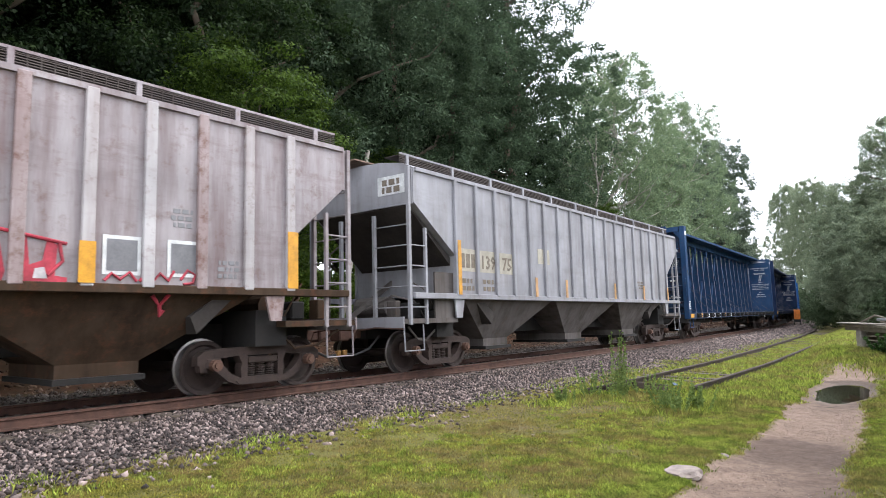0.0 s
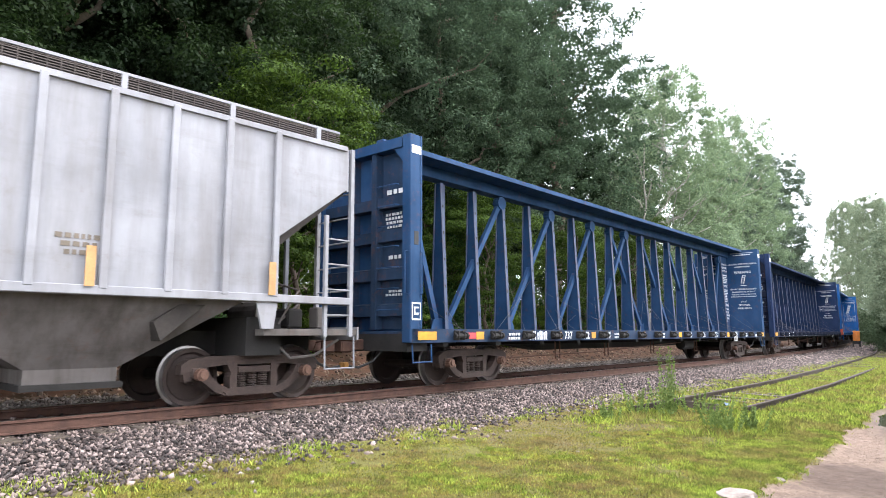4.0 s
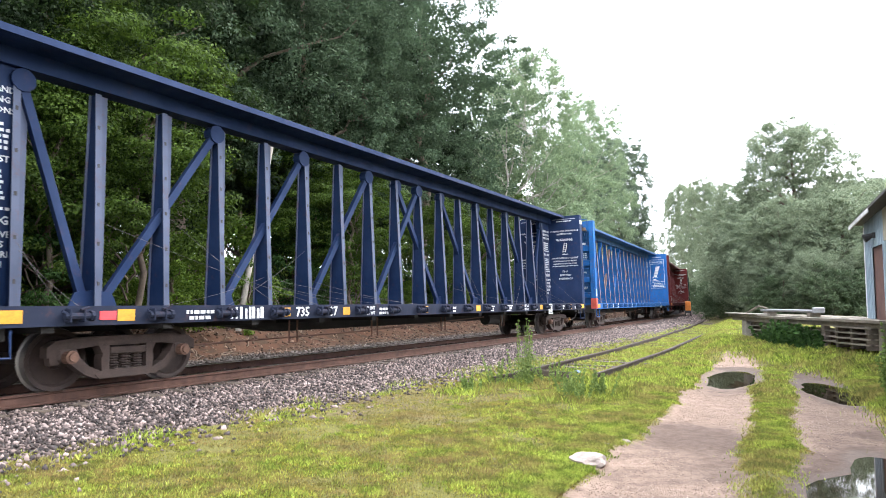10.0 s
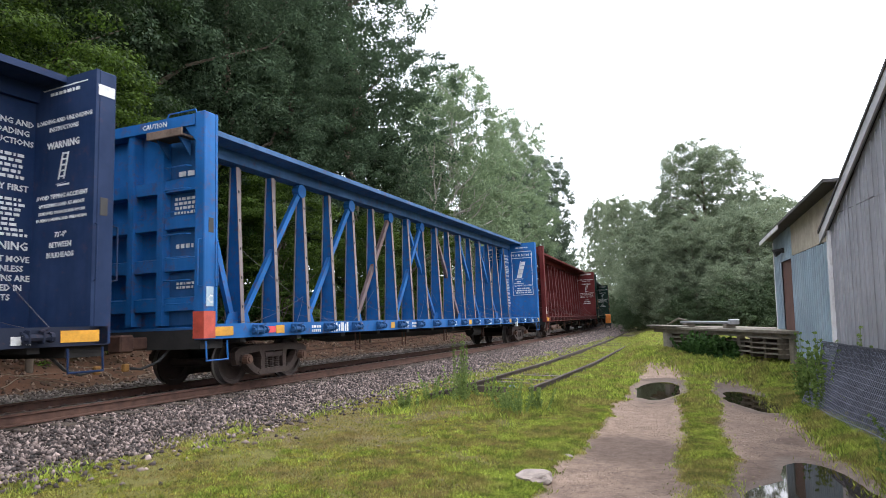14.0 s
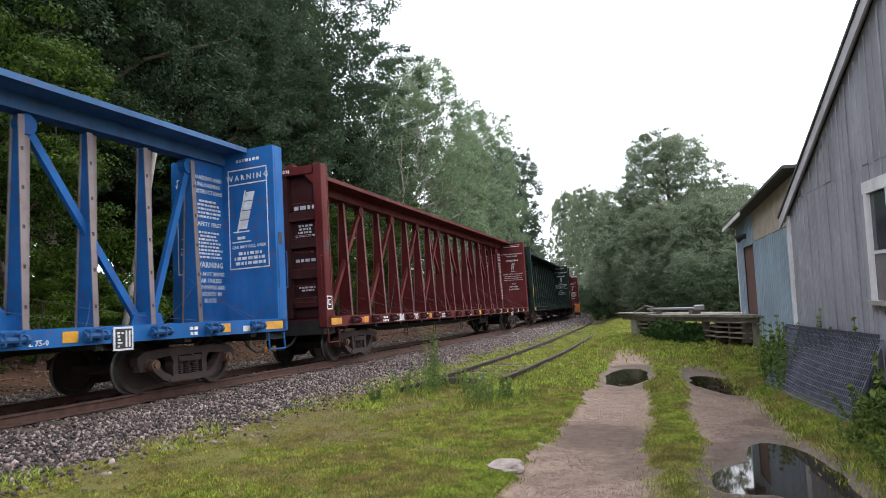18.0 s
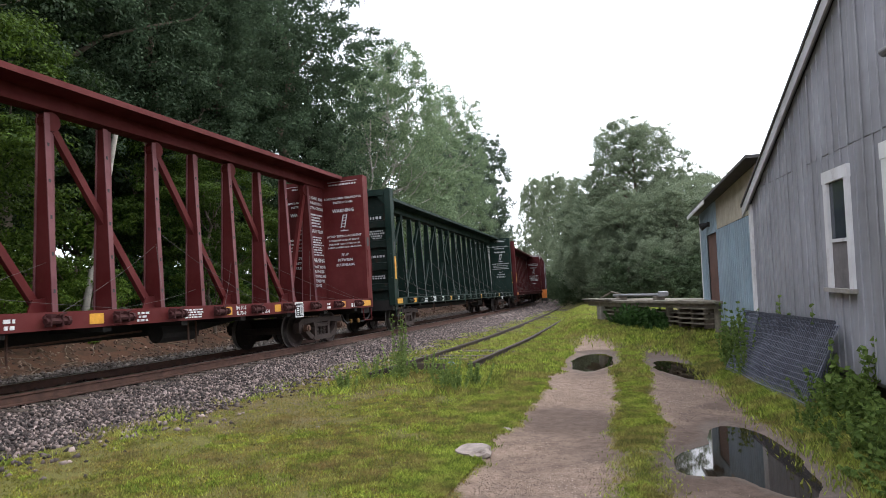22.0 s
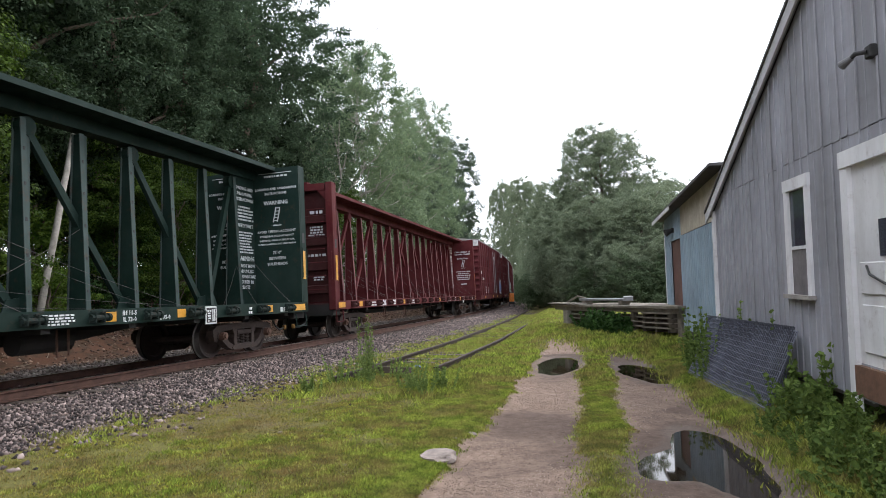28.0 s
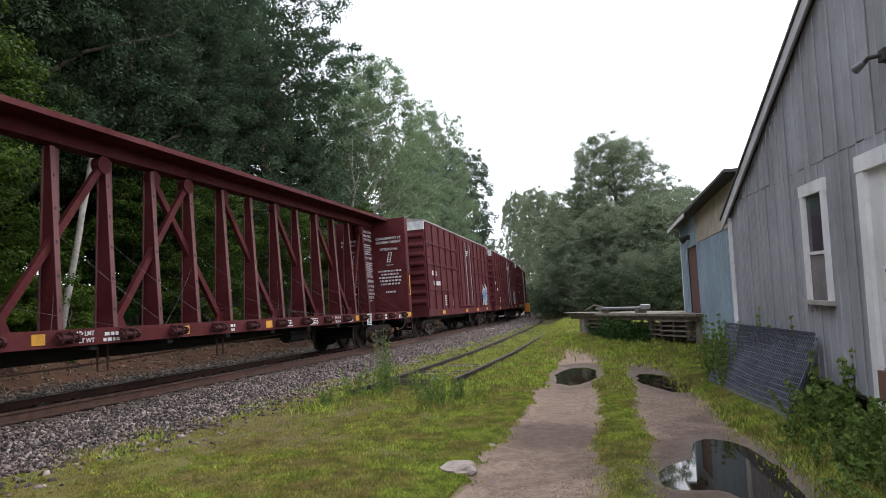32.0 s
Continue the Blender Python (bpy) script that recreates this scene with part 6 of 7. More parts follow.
    bars(bm, -0.2, 0.7, 3.9, 4.2, 3, r, -W - 0.152)
    part("stencil_block", bm, WHITE, car, "white stencilled data")
    for i, (x, col) in enumerate(tag_cols):
        m = plain("spray_%s" % col[0], col[1], 0.6, 0, 0.3, 5, 30, 0)
        for k in range(4):
            a, q = x + k * 0.36, r.uniform(-0.15, 0.2)
            pts = [(a, 1.25), (a + 0.2, 1.2), (a + 0.25, 1.7 + q), (a + 0.36, 1.5), (a + 0.42, 2.2 + q), (a + 0.22, 2.45 + q), (a + 0.12, 1.95), (a - 0.03, 2.15 + q)]
            part("spray_paint", prism(bmesh.new(), pts, 0.006, "y", -W - 0.07 - 0.004 * (k % 2)), WHITE, car, "pale sprayed outline")
            c0, c1 = a + 0.17, 1.75
            ins = [(c0 + (px - c0) * 0.62, c1 + (pz - c1) * 0.72) for px, pz in pts]
            part("spray_paint", prism(bmesh.new(), ins, 0.006, "y", -W - 0.079 - 0.004 * (k % 2)), m, car, "sprayed coloured fill")
    for x in (-5.0, 0.0, 3.0, 6.0):
        part("reflector", box(x - 0.25, x + 0.25, -W - 0.026, -W - 0.021, 0.92, 1.08), YELLOW, car)
    return car


NAVY = car_paint("navy_paint", (0.011, 0.044, 0.112), 0.35, 0.35, 0.55)
NAVY2 = car_paint("navy_grime", (0.012, 0.030, 0.066), 0.5, 0.6, 0.65)
DKBLUE = car_paint("dark_blue_paint", (0.0052, 0.0188, 0.063), 0.2, 0.3, 0.5)
DKBLUE2 = car_paint("dark_blue_grime", (0.0072, 0.0120, 0.0300), 0.3, 0.5, 0.6)
SKYBLUE = car_paint("bright_blue_paint", (0.0075, 0.098, 0.30), 0.6, 0.35, 0.5)
SKYBLUE2 = car_paint("bright_blue_grime", (0.0130, 0.0715, 0.1950), 0.3, 0.45, 0.55)
RED = car_paint("oxide_red_paint", (0.088, 0.0098, 0.0095), 0.3, 0.3, 0.5)
RED_B = car_paint("faded_red_paint", (0.074, 0.0085, 0.0105), 0.45, 0.35, 0.55)
RED2 = car_paint("oxide_red_grime", (0.0425, 0.0090, 0.0090), 0.3, 0.5, 0.6)
GREEN = car_paint("dark_green_paint", (0.0042, 0.0175, 0.0128), 0.2, 0.3, 0.5)
GREEN2 = car_paint("dark_green_grime", (0.0066, 0.0154, 0.0121), 0.3, 0.5, 0.6)
CHALK = car_paint("chalky_blue_paint", (0.042, 0.107, 0.225), 0.5, 0.4, 0.6)
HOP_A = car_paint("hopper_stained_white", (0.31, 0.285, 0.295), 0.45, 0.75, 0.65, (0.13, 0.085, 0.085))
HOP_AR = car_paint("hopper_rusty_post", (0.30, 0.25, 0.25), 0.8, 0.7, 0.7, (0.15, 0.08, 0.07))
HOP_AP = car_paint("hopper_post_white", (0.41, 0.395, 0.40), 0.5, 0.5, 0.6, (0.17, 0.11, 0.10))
# rust brown with streaks, deepened by painted-in shade from the car above
HOP_AL = car_paint("hopper_rust_low_shaded", (0.052, 0.032, 0.019), 0.7, 0.75, 0.85, (0.018, 0.012, 0.009))
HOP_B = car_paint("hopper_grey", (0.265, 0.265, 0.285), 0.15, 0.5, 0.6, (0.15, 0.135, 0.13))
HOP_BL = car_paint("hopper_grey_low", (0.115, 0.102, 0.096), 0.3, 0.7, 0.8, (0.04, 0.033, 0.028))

# (offset of the car's middle from the first lumber car's rear, car)
TRAIN = [
    (-51.35, hopper("dirty white covered hopper with rust stains and red scrawl", HOP_A, HOP_AL, 1, True)),
    (-32.90, hopper("pale grey covered hopper with ribbed sides", HOP_B, HOP_BL, 2)),
    (-11.57, centerbeam("navy blue centre-beam lumber car, empty", NAVY, NAVY2, True, ("737", "442"), 3)),
    (13.29, centerbeam("dark blue centre-beam lumber car, empty and grimy", DKBLUE, DKBLUE2, True, ("735", "87"), 4)),
    (38.14, centerbeam("bright blue centre-beam lumber car, empty", SKYBLUE, SKYBLUE2, True, ("", ""), 5, CHALK, True, False, (0.20, 0.165, 0.16))),
    (62.80, centerbeam("oxide red centre-beam lumber car, empty", RED, RED2, True, ("735", "548"), 6, None, False, False, (0.15, 0.06, 0.065))),
    (87.70, centerbeam("dark green centre-beam lumber car, empty", GREEN, GREEN2, True, ("623", ""), 7, None, False, True, (0.045, 0.065, 0.06), 4.79)),
    (112.55, centerbeam("faded red centre-beam lumber car, empty", RED_B, RED2, True, ("623", ""), 8, None, False, True, (0.145, 0.065, 0.065), 4.71)),
    (133.90, boxcar("maroon ribbed boxcar with blue and white spray paint", 9, [(4.6, ("blue", (0.04, 0.11, 0.32)))])),
    (150.70, boxcar("maroon boxcar with pale spray paint", 10, [(0.9, ("grey_green", (0.10, 0.18, 0.15))), (4.2, ("green", (0.06, 0.2, 0.12)))])),
    (167.50, boxcar("maroon boxcar at the far end of the view", 11, [])),
]

# ---------------------------------------------------------------- plants


def leaf_cloud(r, centres, radii, per, size, flat=0.75, droop=0.25):
    """Small folded leaves scattered in clumps; returns vertices and triangles."""
    n = len(centres) * per
    c = np.repeat(centres, per, 0)
    rad = np.repeat(radii, per)[:, None]
    d = r.normal(0, 1, (n, 3))
    d /= np.linalg.norm(d, axis=1)[:, None]
    p = c + d * rad * (r.uniform(0.15, 1, (n, 1)) ** 0.55) * np.array([1, 1, flat])
    nrm = d * 0.9 + np.array([0, 0, 0.6]) + r.normal(0, 0.30, (n, 3))
    nrm /= np.linalg.norm(nrm, axis=1)[:, None]
    t = np.cross(nrm, r.normal(0, 1, (n, 3)))
    t /= np.linalg.norm(t, axis=1)[:, None] + 1e-9
    b = np.cross(nrm, t)
    s = size * r.uniform(0.6, 1.35, (n, 1))
    v0 = p - t * s * 0.55
    v1 = p + b * s * 0.34 - nrm * s * 0.10
    v2 = p + t * s * 0.6 - nrm * s * droop
    v3 = p - b * s * 0.34 - nrm * s * 0.10
    co = np.stack([v0, v1, v2, v3], 1).reshape(-1, 3)
    i = 4 * np.arange(n)[:, None]
    f = np.concatenate([i + np.array([[0, 1, 2]]), i + np.array([[0, 2, 3]])], 0)
    return co, f


def limb_mesh(name, paths, mat):
    """Tapered crooked limbs: paths of (point, radius)."""
    co, faces = [], []
    k = 7
    for path in paths:
        base = len(co)
        for i, (p, rad) in enumerate(path):
            a = Vector(path[max(i - 1, 0)][0])
            b = Vector(path[min(i + 1, len(path) - 1)][0])
            d = (b - a).normalized()
            u = d.orthogonal().normalized()
            w = d.cross(u)
            for j in range(k):
                t = 2 * math.pi * j / k
                co.append(tuple(Vector(p) + rad * (math.cos(t) * u + math.sin(t) * w)))
        for i in range(len(path) - 1):
            for j in range(k):
                q = base + i * k
                faces.append((q + j, q + (j + 1) % k, q + k + (j + 1) % k, q + k + j))
    return fast_mesh(name, co, faces, mat, True)


def crooked(rng_, a, b, r0, r1, n=7, wob=0.06):
    a, b = Vector(a), Vector(b)
    L = (b - a).length
    out = []
    for i in range(n + 1):
        t = i / n
        p = a.lerp(b, t) + Vector((rng_.uniform(-1, 1), rng_.uniform(-1, 1), rng_.uniform(-0.5, 0.5))) * wob * L * math.sin(math.pi * t)
        out.append((p, r0 + (r1 - r0) * t))
    return out


def tree_meshes(seed, height, radius, base, leaf, n_clump, per, size, clump_r, trunk_r=0.3, bare=0, shape=1.0, rough=1.0, full=2.0, lobes=0, flat=0.75):
    """One kind of tree: trunk mesh and crown mesh."""
    rp, r = random.Random(seed), np.random.RandomState(seed)
    paths = [crooked(rp, (0, 0, -0.4), (rp.uniform(-0.6, 0.6), rp.uniform(-0.6, 0.6), height * 0.86), trunk_r, 0.05, 10, 0.035)]
    cen, rad = [], []
    ph = [rp.uniform(0, 6.28) for _ in range(4)]
    for k in range(n_clump):
        d = Vector((rp.gauss(0, 1), rp.gauss(0, 1), rp.gauss(0, 1))).normalized()
        a = math.atan2(d.y, d.x)
        lump = 1 + rough * 0.16 * math.sin(3 * a + 2.5 * d.z + ph[0]) + rough * 0.13 * math.sin(5 * a - 4 * d.z + ph[1]) + rough * 0.10 * math.sin(7 * d.z + 2 * a + ph[2])
        q = d * (rp.uniform(0.12, 1) ** 0.42) * lump
        w = radius * (1 - shape * 0.38 * q.z) * ((1 - abs(d.z) ** full) ** (1 / full) / max(0.05, math.sqrt(1 - d.z * d.z)) if full > 2 else 1.0)
        cen.append((q.x * w, q.y * w, base + (height - base) * (0.47 + 0.5 * q.z) + rp.uniform(-0.4, 0.4)))
        rad.append(clump_r * rp.uniform(0.6, 1.35))
    if lobes:
        # gather the clumps into rounded boughs, lit above and hollow below
        hubs = []
        for k in range(lobes):
            z = -0.85 + 1.8 * (k + 0.5) / lobes
            a = 2.4 * k + rp.uniform(-0.4, 0.4)
            e = math.sqrt(max(0.0, 1 - min(1.0, abs(z)) ** full))
            o = rp.uniform(0.50, 0.78)
            hubs.append((Vector((math.cos(a) * e * o * radius * (1 - shape * 0.3 * z), math.sin(a) * e * o * radius * (1 - shape * 0.3 * z), base + (height - base) * (0.48 + 0.42 * z))), radius * rp.uniform(0.34, 0.50)))
        for k in range(len(cen)):
            if k % 7 == 0:
                continue
            h_, hr = hubs[rp.randrange(lobes)]
            d = Vector((rp.gauss(0, 1), rp.gauss(0, 1), abs(rp.gauss(0, 1)) - 0.55)).normalized()
            q = h_ + Vector((d.x, d.y, d.z * 0.8)) * hr * rp.uniform(0.45, 1.0) ** 0.5
            cen[k] = (q.x, q.y, max(0.3, q.z))
    for k in range(14):
        c_ = cen[(k * 7) % len(cen)]
        paths.append(crooked(rp, (0, 0, max(1.0, c_[2] - 0.45 * math.hypot(c_[0], c_[1]) - 1.0)), c_, trunk_r * 0.3, 0.02, 6, 0.09))
    for k in range(bare):
        a = rp.uniform(0, 6.28)
        z = rp.uniform(base + 0.35 * (height - base), height)
        w = radius * rp.uniform(0.5, 0.98)
        paths.append(crooked(rp, (0, 0, z - 2), (math.cos(a) * w, math.sin(a) * w, z + rp.uniform(-0.5, 1.6)), 0.05, 0.012, 6, 0.14))
    co, f = leaf_cloud(r, np.array(cen), np.array(rad), per, size, flat)
    return limb_mesh("trunk", paths, BARK if not bare else DEADWOOD), flat_mesh("crown", co, f, leaf)


def tree(name, kind_meshes, label, m, group=""):
    t = thing(name, label, "tree", m, group)
    part("trunk", kind_meshes[0], None, t)
    part("crown", kind_meshes[1], None, t)
    return t


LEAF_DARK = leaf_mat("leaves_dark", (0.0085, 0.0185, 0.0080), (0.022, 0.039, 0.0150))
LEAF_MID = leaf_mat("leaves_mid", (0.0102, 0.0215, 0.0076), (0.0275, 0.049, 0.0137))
# the next four are lifted and greyed: haze is put into the leaf colour
LEAF_MIST = leaf_mat("leaves_misted", (0.043, 0.073, 0.042), (0.084, 0.126, 0.070))
LEAF_PALE_HAZED = leaf_mat("leaves_pale_hazed", (0.155, 0.212, 0.128), (0.25, 0.325, 0.185))
LEAF_HAZED = leaf_mat("leaves_hazed", (0.165, 0.206, 0.14), (0.255, 0.30, 0.195))
LEAF_HAZEDB = leaf_mat("leaves_hazed_dark", (0.085, 0.118, 0.086), (0.14, 0.182, 0.125))
LEAF_UNDER = leaf_mat("leaves_under", (0.05, 0.078, 0.042), (0.10, 0.14, 0.07))
LEAF_HERB = leaf_mat("leaves_herb", (0.11, 0.17, 0.045), (0.25, 0.33, 0.10))
LEAF_BRIGHT = leaf_mat("leaves_bright", (0.045, 0.095, 0.012), (0.14, 0.22, 0.03))
LEAF_WEED = leaf_mat("leaves_weed", (0.068, 0.118, 0.025), (0.205, 0.285, 0.072))
LEAF_SHRUB = leaf_mat("leaves_shrub", (0.016, 0.045, 0.012), (0.06, 0.125, 0.03))

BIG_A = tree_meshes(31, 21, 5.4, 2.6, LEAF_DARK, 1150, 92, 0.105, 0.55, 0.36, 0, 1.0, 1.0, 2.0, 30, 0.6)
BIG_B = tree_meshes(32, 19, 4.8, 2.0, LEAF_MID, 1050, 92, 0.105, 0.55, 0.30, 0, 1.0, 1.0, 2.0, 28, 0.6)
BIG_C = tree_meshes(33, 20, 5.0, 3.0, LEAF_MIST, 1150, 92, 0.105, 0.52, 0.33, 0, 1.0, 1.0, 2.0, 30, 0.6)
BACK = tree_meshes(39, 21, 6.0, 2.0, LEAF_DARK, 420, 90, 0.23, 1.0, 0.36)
PALE = tree_meshes(34, 18, 4.4, 1.0, LEAF_PALE_HAZED, 950, 70, 0.12, 0.5, 0.22, 34, 1.0, 1.0, 2.0, 26, 0.65)
FAR_A = tree_meshes(35, 16, 4.4, 0.3, LEAF_HAZED, 1500, 80, 0.125, 0.5, 0.35, 0, 0.45, 0.5, 2.8, 44, 0.7)
FAR_C = tree_meshes(41, 12, 4.2, 0.0, LEAF_HAZED, 1200, 76, 0.125, 0.5, 0.3, 0, 0.2, 0.5, 2.8, 38, 0.7)
FAR_B = tree_meshes(36, 18, 3.3, 0.4, LEAF_HAZEDB, 1000, 76, 0.13, 0.5, 0.3, 0, 0.5, 0.5, 2.8, 36, 0.7)
FAR_SHRUB = tree_meshes(43, 4.2, 2.6, 0.0, LEAF_UNDER, 260, 80, 0.11, 0.5, 0.06, 0, 0.3, 1.0, 2.8, 0, 0.7)
BUSH = tree_meshes(37, 3.4, 1.7, 0.0, LEAF_SHRUB, 66, 190, 0.08, 0.45, 0.05, 0, 1.0, 1.0, 2.0, 0, 0.5)
BUSHB = tree_meshes(38, 3.0, 1.6, 0.0, LEAF_BRIGHT, 62, 190, 0.08, 0.45, 0.05, 0, 1.0, 1.0, 2.0, 0, 0.5)


def plant(name, kinds, label, x, y, size=1.0, turn=0.0, tall=1.0, group=""):
    z = float(ground_z(np.array([x]), np.array([y]))[0]) - 0.1
    m = pose(x, y, z, 0, 0, turn) @ Matrix.Diagonal((size, size, size * tall, 1))
    return tree(name, kinds, label, m, group)


W_ = "woods behind the track"
rng = random.Random(77)
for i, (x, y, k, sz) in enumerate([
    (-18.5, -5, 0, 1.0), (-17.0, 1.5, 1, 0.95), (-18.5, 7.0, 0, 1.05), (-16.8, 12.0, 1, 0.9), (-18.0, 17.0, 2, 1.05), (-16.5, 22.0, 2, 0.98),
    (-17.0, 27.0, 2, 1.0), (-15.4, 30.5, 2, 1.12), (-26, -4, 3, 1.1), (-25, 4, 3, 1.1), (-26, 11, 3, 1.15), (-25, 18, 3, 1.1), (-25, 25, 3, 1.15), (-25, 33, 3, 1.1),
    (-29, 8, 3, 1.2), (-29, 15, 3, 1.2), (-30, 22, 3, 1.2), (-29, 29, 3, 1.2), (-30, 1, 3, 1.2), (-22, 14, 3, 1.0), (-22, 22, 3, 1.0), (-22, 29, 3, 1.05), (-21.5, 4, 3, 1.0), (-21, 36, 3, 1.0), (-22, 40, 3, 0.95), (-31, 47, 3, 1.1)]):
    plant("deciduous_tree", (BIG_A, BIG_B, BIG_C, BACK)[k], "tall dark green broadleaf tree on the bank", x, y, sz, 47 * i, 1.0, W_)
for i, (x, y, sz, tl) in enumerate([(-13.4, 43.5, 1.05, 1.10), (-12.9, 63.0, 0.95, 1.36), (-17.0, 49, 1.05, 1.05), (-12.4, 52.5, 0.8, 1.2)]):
    plant("pale_tree", PALE, "pale thin-leaved tree with bare twigs, haze put into its leaf colour", x, y, sz, 80 * i, tl, W_)
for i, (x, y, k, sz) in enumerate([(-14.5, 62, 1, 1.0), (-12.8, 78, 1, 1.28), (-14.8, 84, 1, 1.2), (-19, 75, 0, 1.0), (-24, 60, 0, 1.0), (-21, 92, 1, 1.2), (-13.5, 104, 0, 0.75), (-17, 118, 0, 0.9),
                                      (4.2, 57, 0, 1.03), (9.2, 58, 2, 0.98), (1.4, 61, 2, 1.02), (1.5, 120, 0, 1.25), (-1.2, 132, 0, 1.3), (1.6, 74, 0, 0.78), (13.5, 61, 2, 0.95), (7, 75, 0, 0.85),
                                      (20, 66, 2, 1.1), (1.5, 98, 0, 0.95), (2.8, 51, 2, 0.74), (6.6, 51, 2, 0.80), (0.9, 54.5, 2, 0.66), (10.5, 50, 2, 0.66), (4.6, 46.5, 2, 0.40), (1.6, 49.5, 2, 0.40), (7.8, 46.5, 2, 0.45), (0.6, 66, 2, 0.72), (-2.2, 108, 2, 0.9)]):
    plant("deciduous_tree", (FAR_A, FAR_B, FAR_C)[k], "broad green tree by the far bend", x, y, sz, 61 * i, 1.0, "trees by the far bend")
for i, (x, y, sz) in enumerate([(-1.0, 62, 0.8), (0.4, 57, 0.7), (2.6, 47.5, 0.75), (5.2, 45.5, 0.8), (8.0, 45, 0.8), (10.8, 47, 0.9), (13.5, 50, 1.0), (-2.4, 74, 0.8), (-1.6, 86, 0.9), (-3.6, 96, 0.9), (-5.6, 108, 1.0), (-8.2, 120, 1.1), (-11.5, 130, 1.2), (2.2, 80, 1.0), (0.6, 100, 1.1)]):
    plant("shrub", FAR_SHRUB, "dark green undergrowth below the far trees", x, y, sz, 71 * i, 1.0, "shrubs by the far bend")
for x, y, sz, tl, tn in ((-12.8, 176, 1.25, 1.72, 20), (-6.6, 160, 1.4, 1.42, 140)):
    plant("deciduous_tree", FAR_A, "tall green tree far beyond the bend, leaves paled for haze", x, y, sz, tn, tl, "trees by the far bend")
for i in range(74):
    s = -64 + i * 1.15 + rng.uniform(-0.6, 0.6)
    x, y, _ = arc(s, -6.0 - (i % 3) * 1.3 - rng.uniform(0, 1.0))
    plant("shrub", BUSHB if rng.random() < 0.6 else BUSH, "leafy green shrub on the dirt bank", x, y, rng.uniform(0.5, 0.95) + 0.3 * (i % 3), rng.uniform(0, 360), rng.uniform(0.85, 1.2), "shrubs on the bank")
LEAF_LIME = leaf_mat("leaves_lime", (0.020, 0.042, 0.007), (0.082, 0.133, 0.019))
YOUNG = tree_meshes(42, 8.5, 2.6, 1.6, LEAF_LIME, 250, 230, 0.075, 0.62, 0.09, 0, 0.4, 1.3, 2.0, 12, 0.3)
for i, (x, y, sz) in enumerate([(-13.6, 1.0, 0.95), (-13.6, 5.2, 0.62), (-14.4, 9.4, 0.85), (-13.9, 11.4, 1.08), (-15.6, 20.6, 0.9), (-13.2, 21.0, 0.8), (-14.0, -2.5, 1.1), (-12.6, 27.5, 0.75), (-12.8, 35.0, 0.9)]):
    plant("young_tree", YOUNG, "young bright green maple-like tree on the bank", x, y, sz, 53 * i, 1.0, "young trees on the bank")
# leaning pale dead trunk in the woods
dt = thing("dead_trunk", "bare pale leaning dead trunk", "tree", pose(-14.1, 15.65, 0.9))
part("trunk", limb_mesh("trunk", [crooked(random.Random(3), (0, 0, -0.3), (0.0, 1.45, 6.4), 0.10, 0.085, 8, 0.003)], plain("dead_bark", (0.34, 0.31, 0.27), 0.95, 0, 0.35, 3, 20, 0.4)), None, dt)
# a bare grey tree whose dead limbs reach out of the pale crown
rb = random.Random(12)
bt = thing("bare_tree", "bare grey dead tree with spreading branches", "tree", pose(-12.9, 38.6, 1.4))
part("trunk", limb_mesh("trunk", [crooked(rb, (0, 0, -0.5), (-0.3, 0.2, 11.5), 0.13, 0.03, 10, 0.03)], MATS["dead_bark"]), None, bt)
for a, b, r0 in (((-0.1, 0, 5.6), (3.6, -0.8, 7.6), 0.06), ((-0.1, 0, 6.4), (2.9, -0.6, 9.4), 0.055), ((-0.2, 0, 8.0), (1.8, -0.7, 11.2), 0.045), ((-0.2, 0, 7.2), (-2.4, -0.9, 10.4), 0.05), ((-0.2, 0, 9.0), (-1.4, -0.5, 12.6), 0.04)):
    stem = crooked(rb, a, b, r0, 0.015, 9, 0.05)
    paths_ = [stem]
    for k in range(3, 9):
        p = stem[k][0]
        q = p + Vector((rb.uniform(-0.5, 1.3) * (1 if b[0] > 0 else -1), rb.uniform(-0.5, 0.3), rb.uniform(-0.5, 1.1)))
        paths_.append(crooked(rb, p, q, 0.022, 0.008, 5, 0.06))
    part("limb", limb_mesh("limb", paths_, MATS["dead_bark"]), None, bt)


def grass_patch(name, n, place, h, lab, mat, seed, wide=0.012, cat="grass"):
    """Curved blades of grass, one triangle pair each."""
    r = np.random.RandomState(seed)
    x, y = place(r, n)
    z = ground_z(x, y) - 0.01
    a = r.uniform(0, 6.28, n)
    hh = h * r.uniform(0.45, 1.3, n)
    lean = hh * r.uniform(0.1, 0.75, n)
    la = r.uniform(0, 6.28, n)
    w = wide * r.uniform(0.6, 1.4, n)
    px, py = np.cos(a) * w, np.sin(a) * w
    v0 = np.stack([x - px, y - py, z], -1)
    v1 = np.stack([x + px, y + py, z], -1)
    mx, my = x + np.cos(la) * lean * 0.35, y + np.sin(la) * lean * 0.35
    v2 = np.stack([mx + px * 0.7, my + py * 0.7, z + hh * 0.62], -1)
    v3 = np.stack([x + np.cos(la) * lean, y + np.sin(la) * lean, z + hh], -1)
    co = np.stack([v0, v1, v2, v3], 1).reshape(-1, 3)
    i = 4 * np.arange(n)[:, None]
    f = np.concatenate([i + np.array([[0, 1, 2]]), i + np.array([[0, 2, 3]])], 0)
    return tagged(new(name, flat_mesh(name, co, f, mat)), lab, cat, kind="stuff")


BLADE = grass_mat("grass_blades", (0.066, 0.070, 0.014), (0.35, 0.325, 0.060), (0.34, 0.225, 0.11))
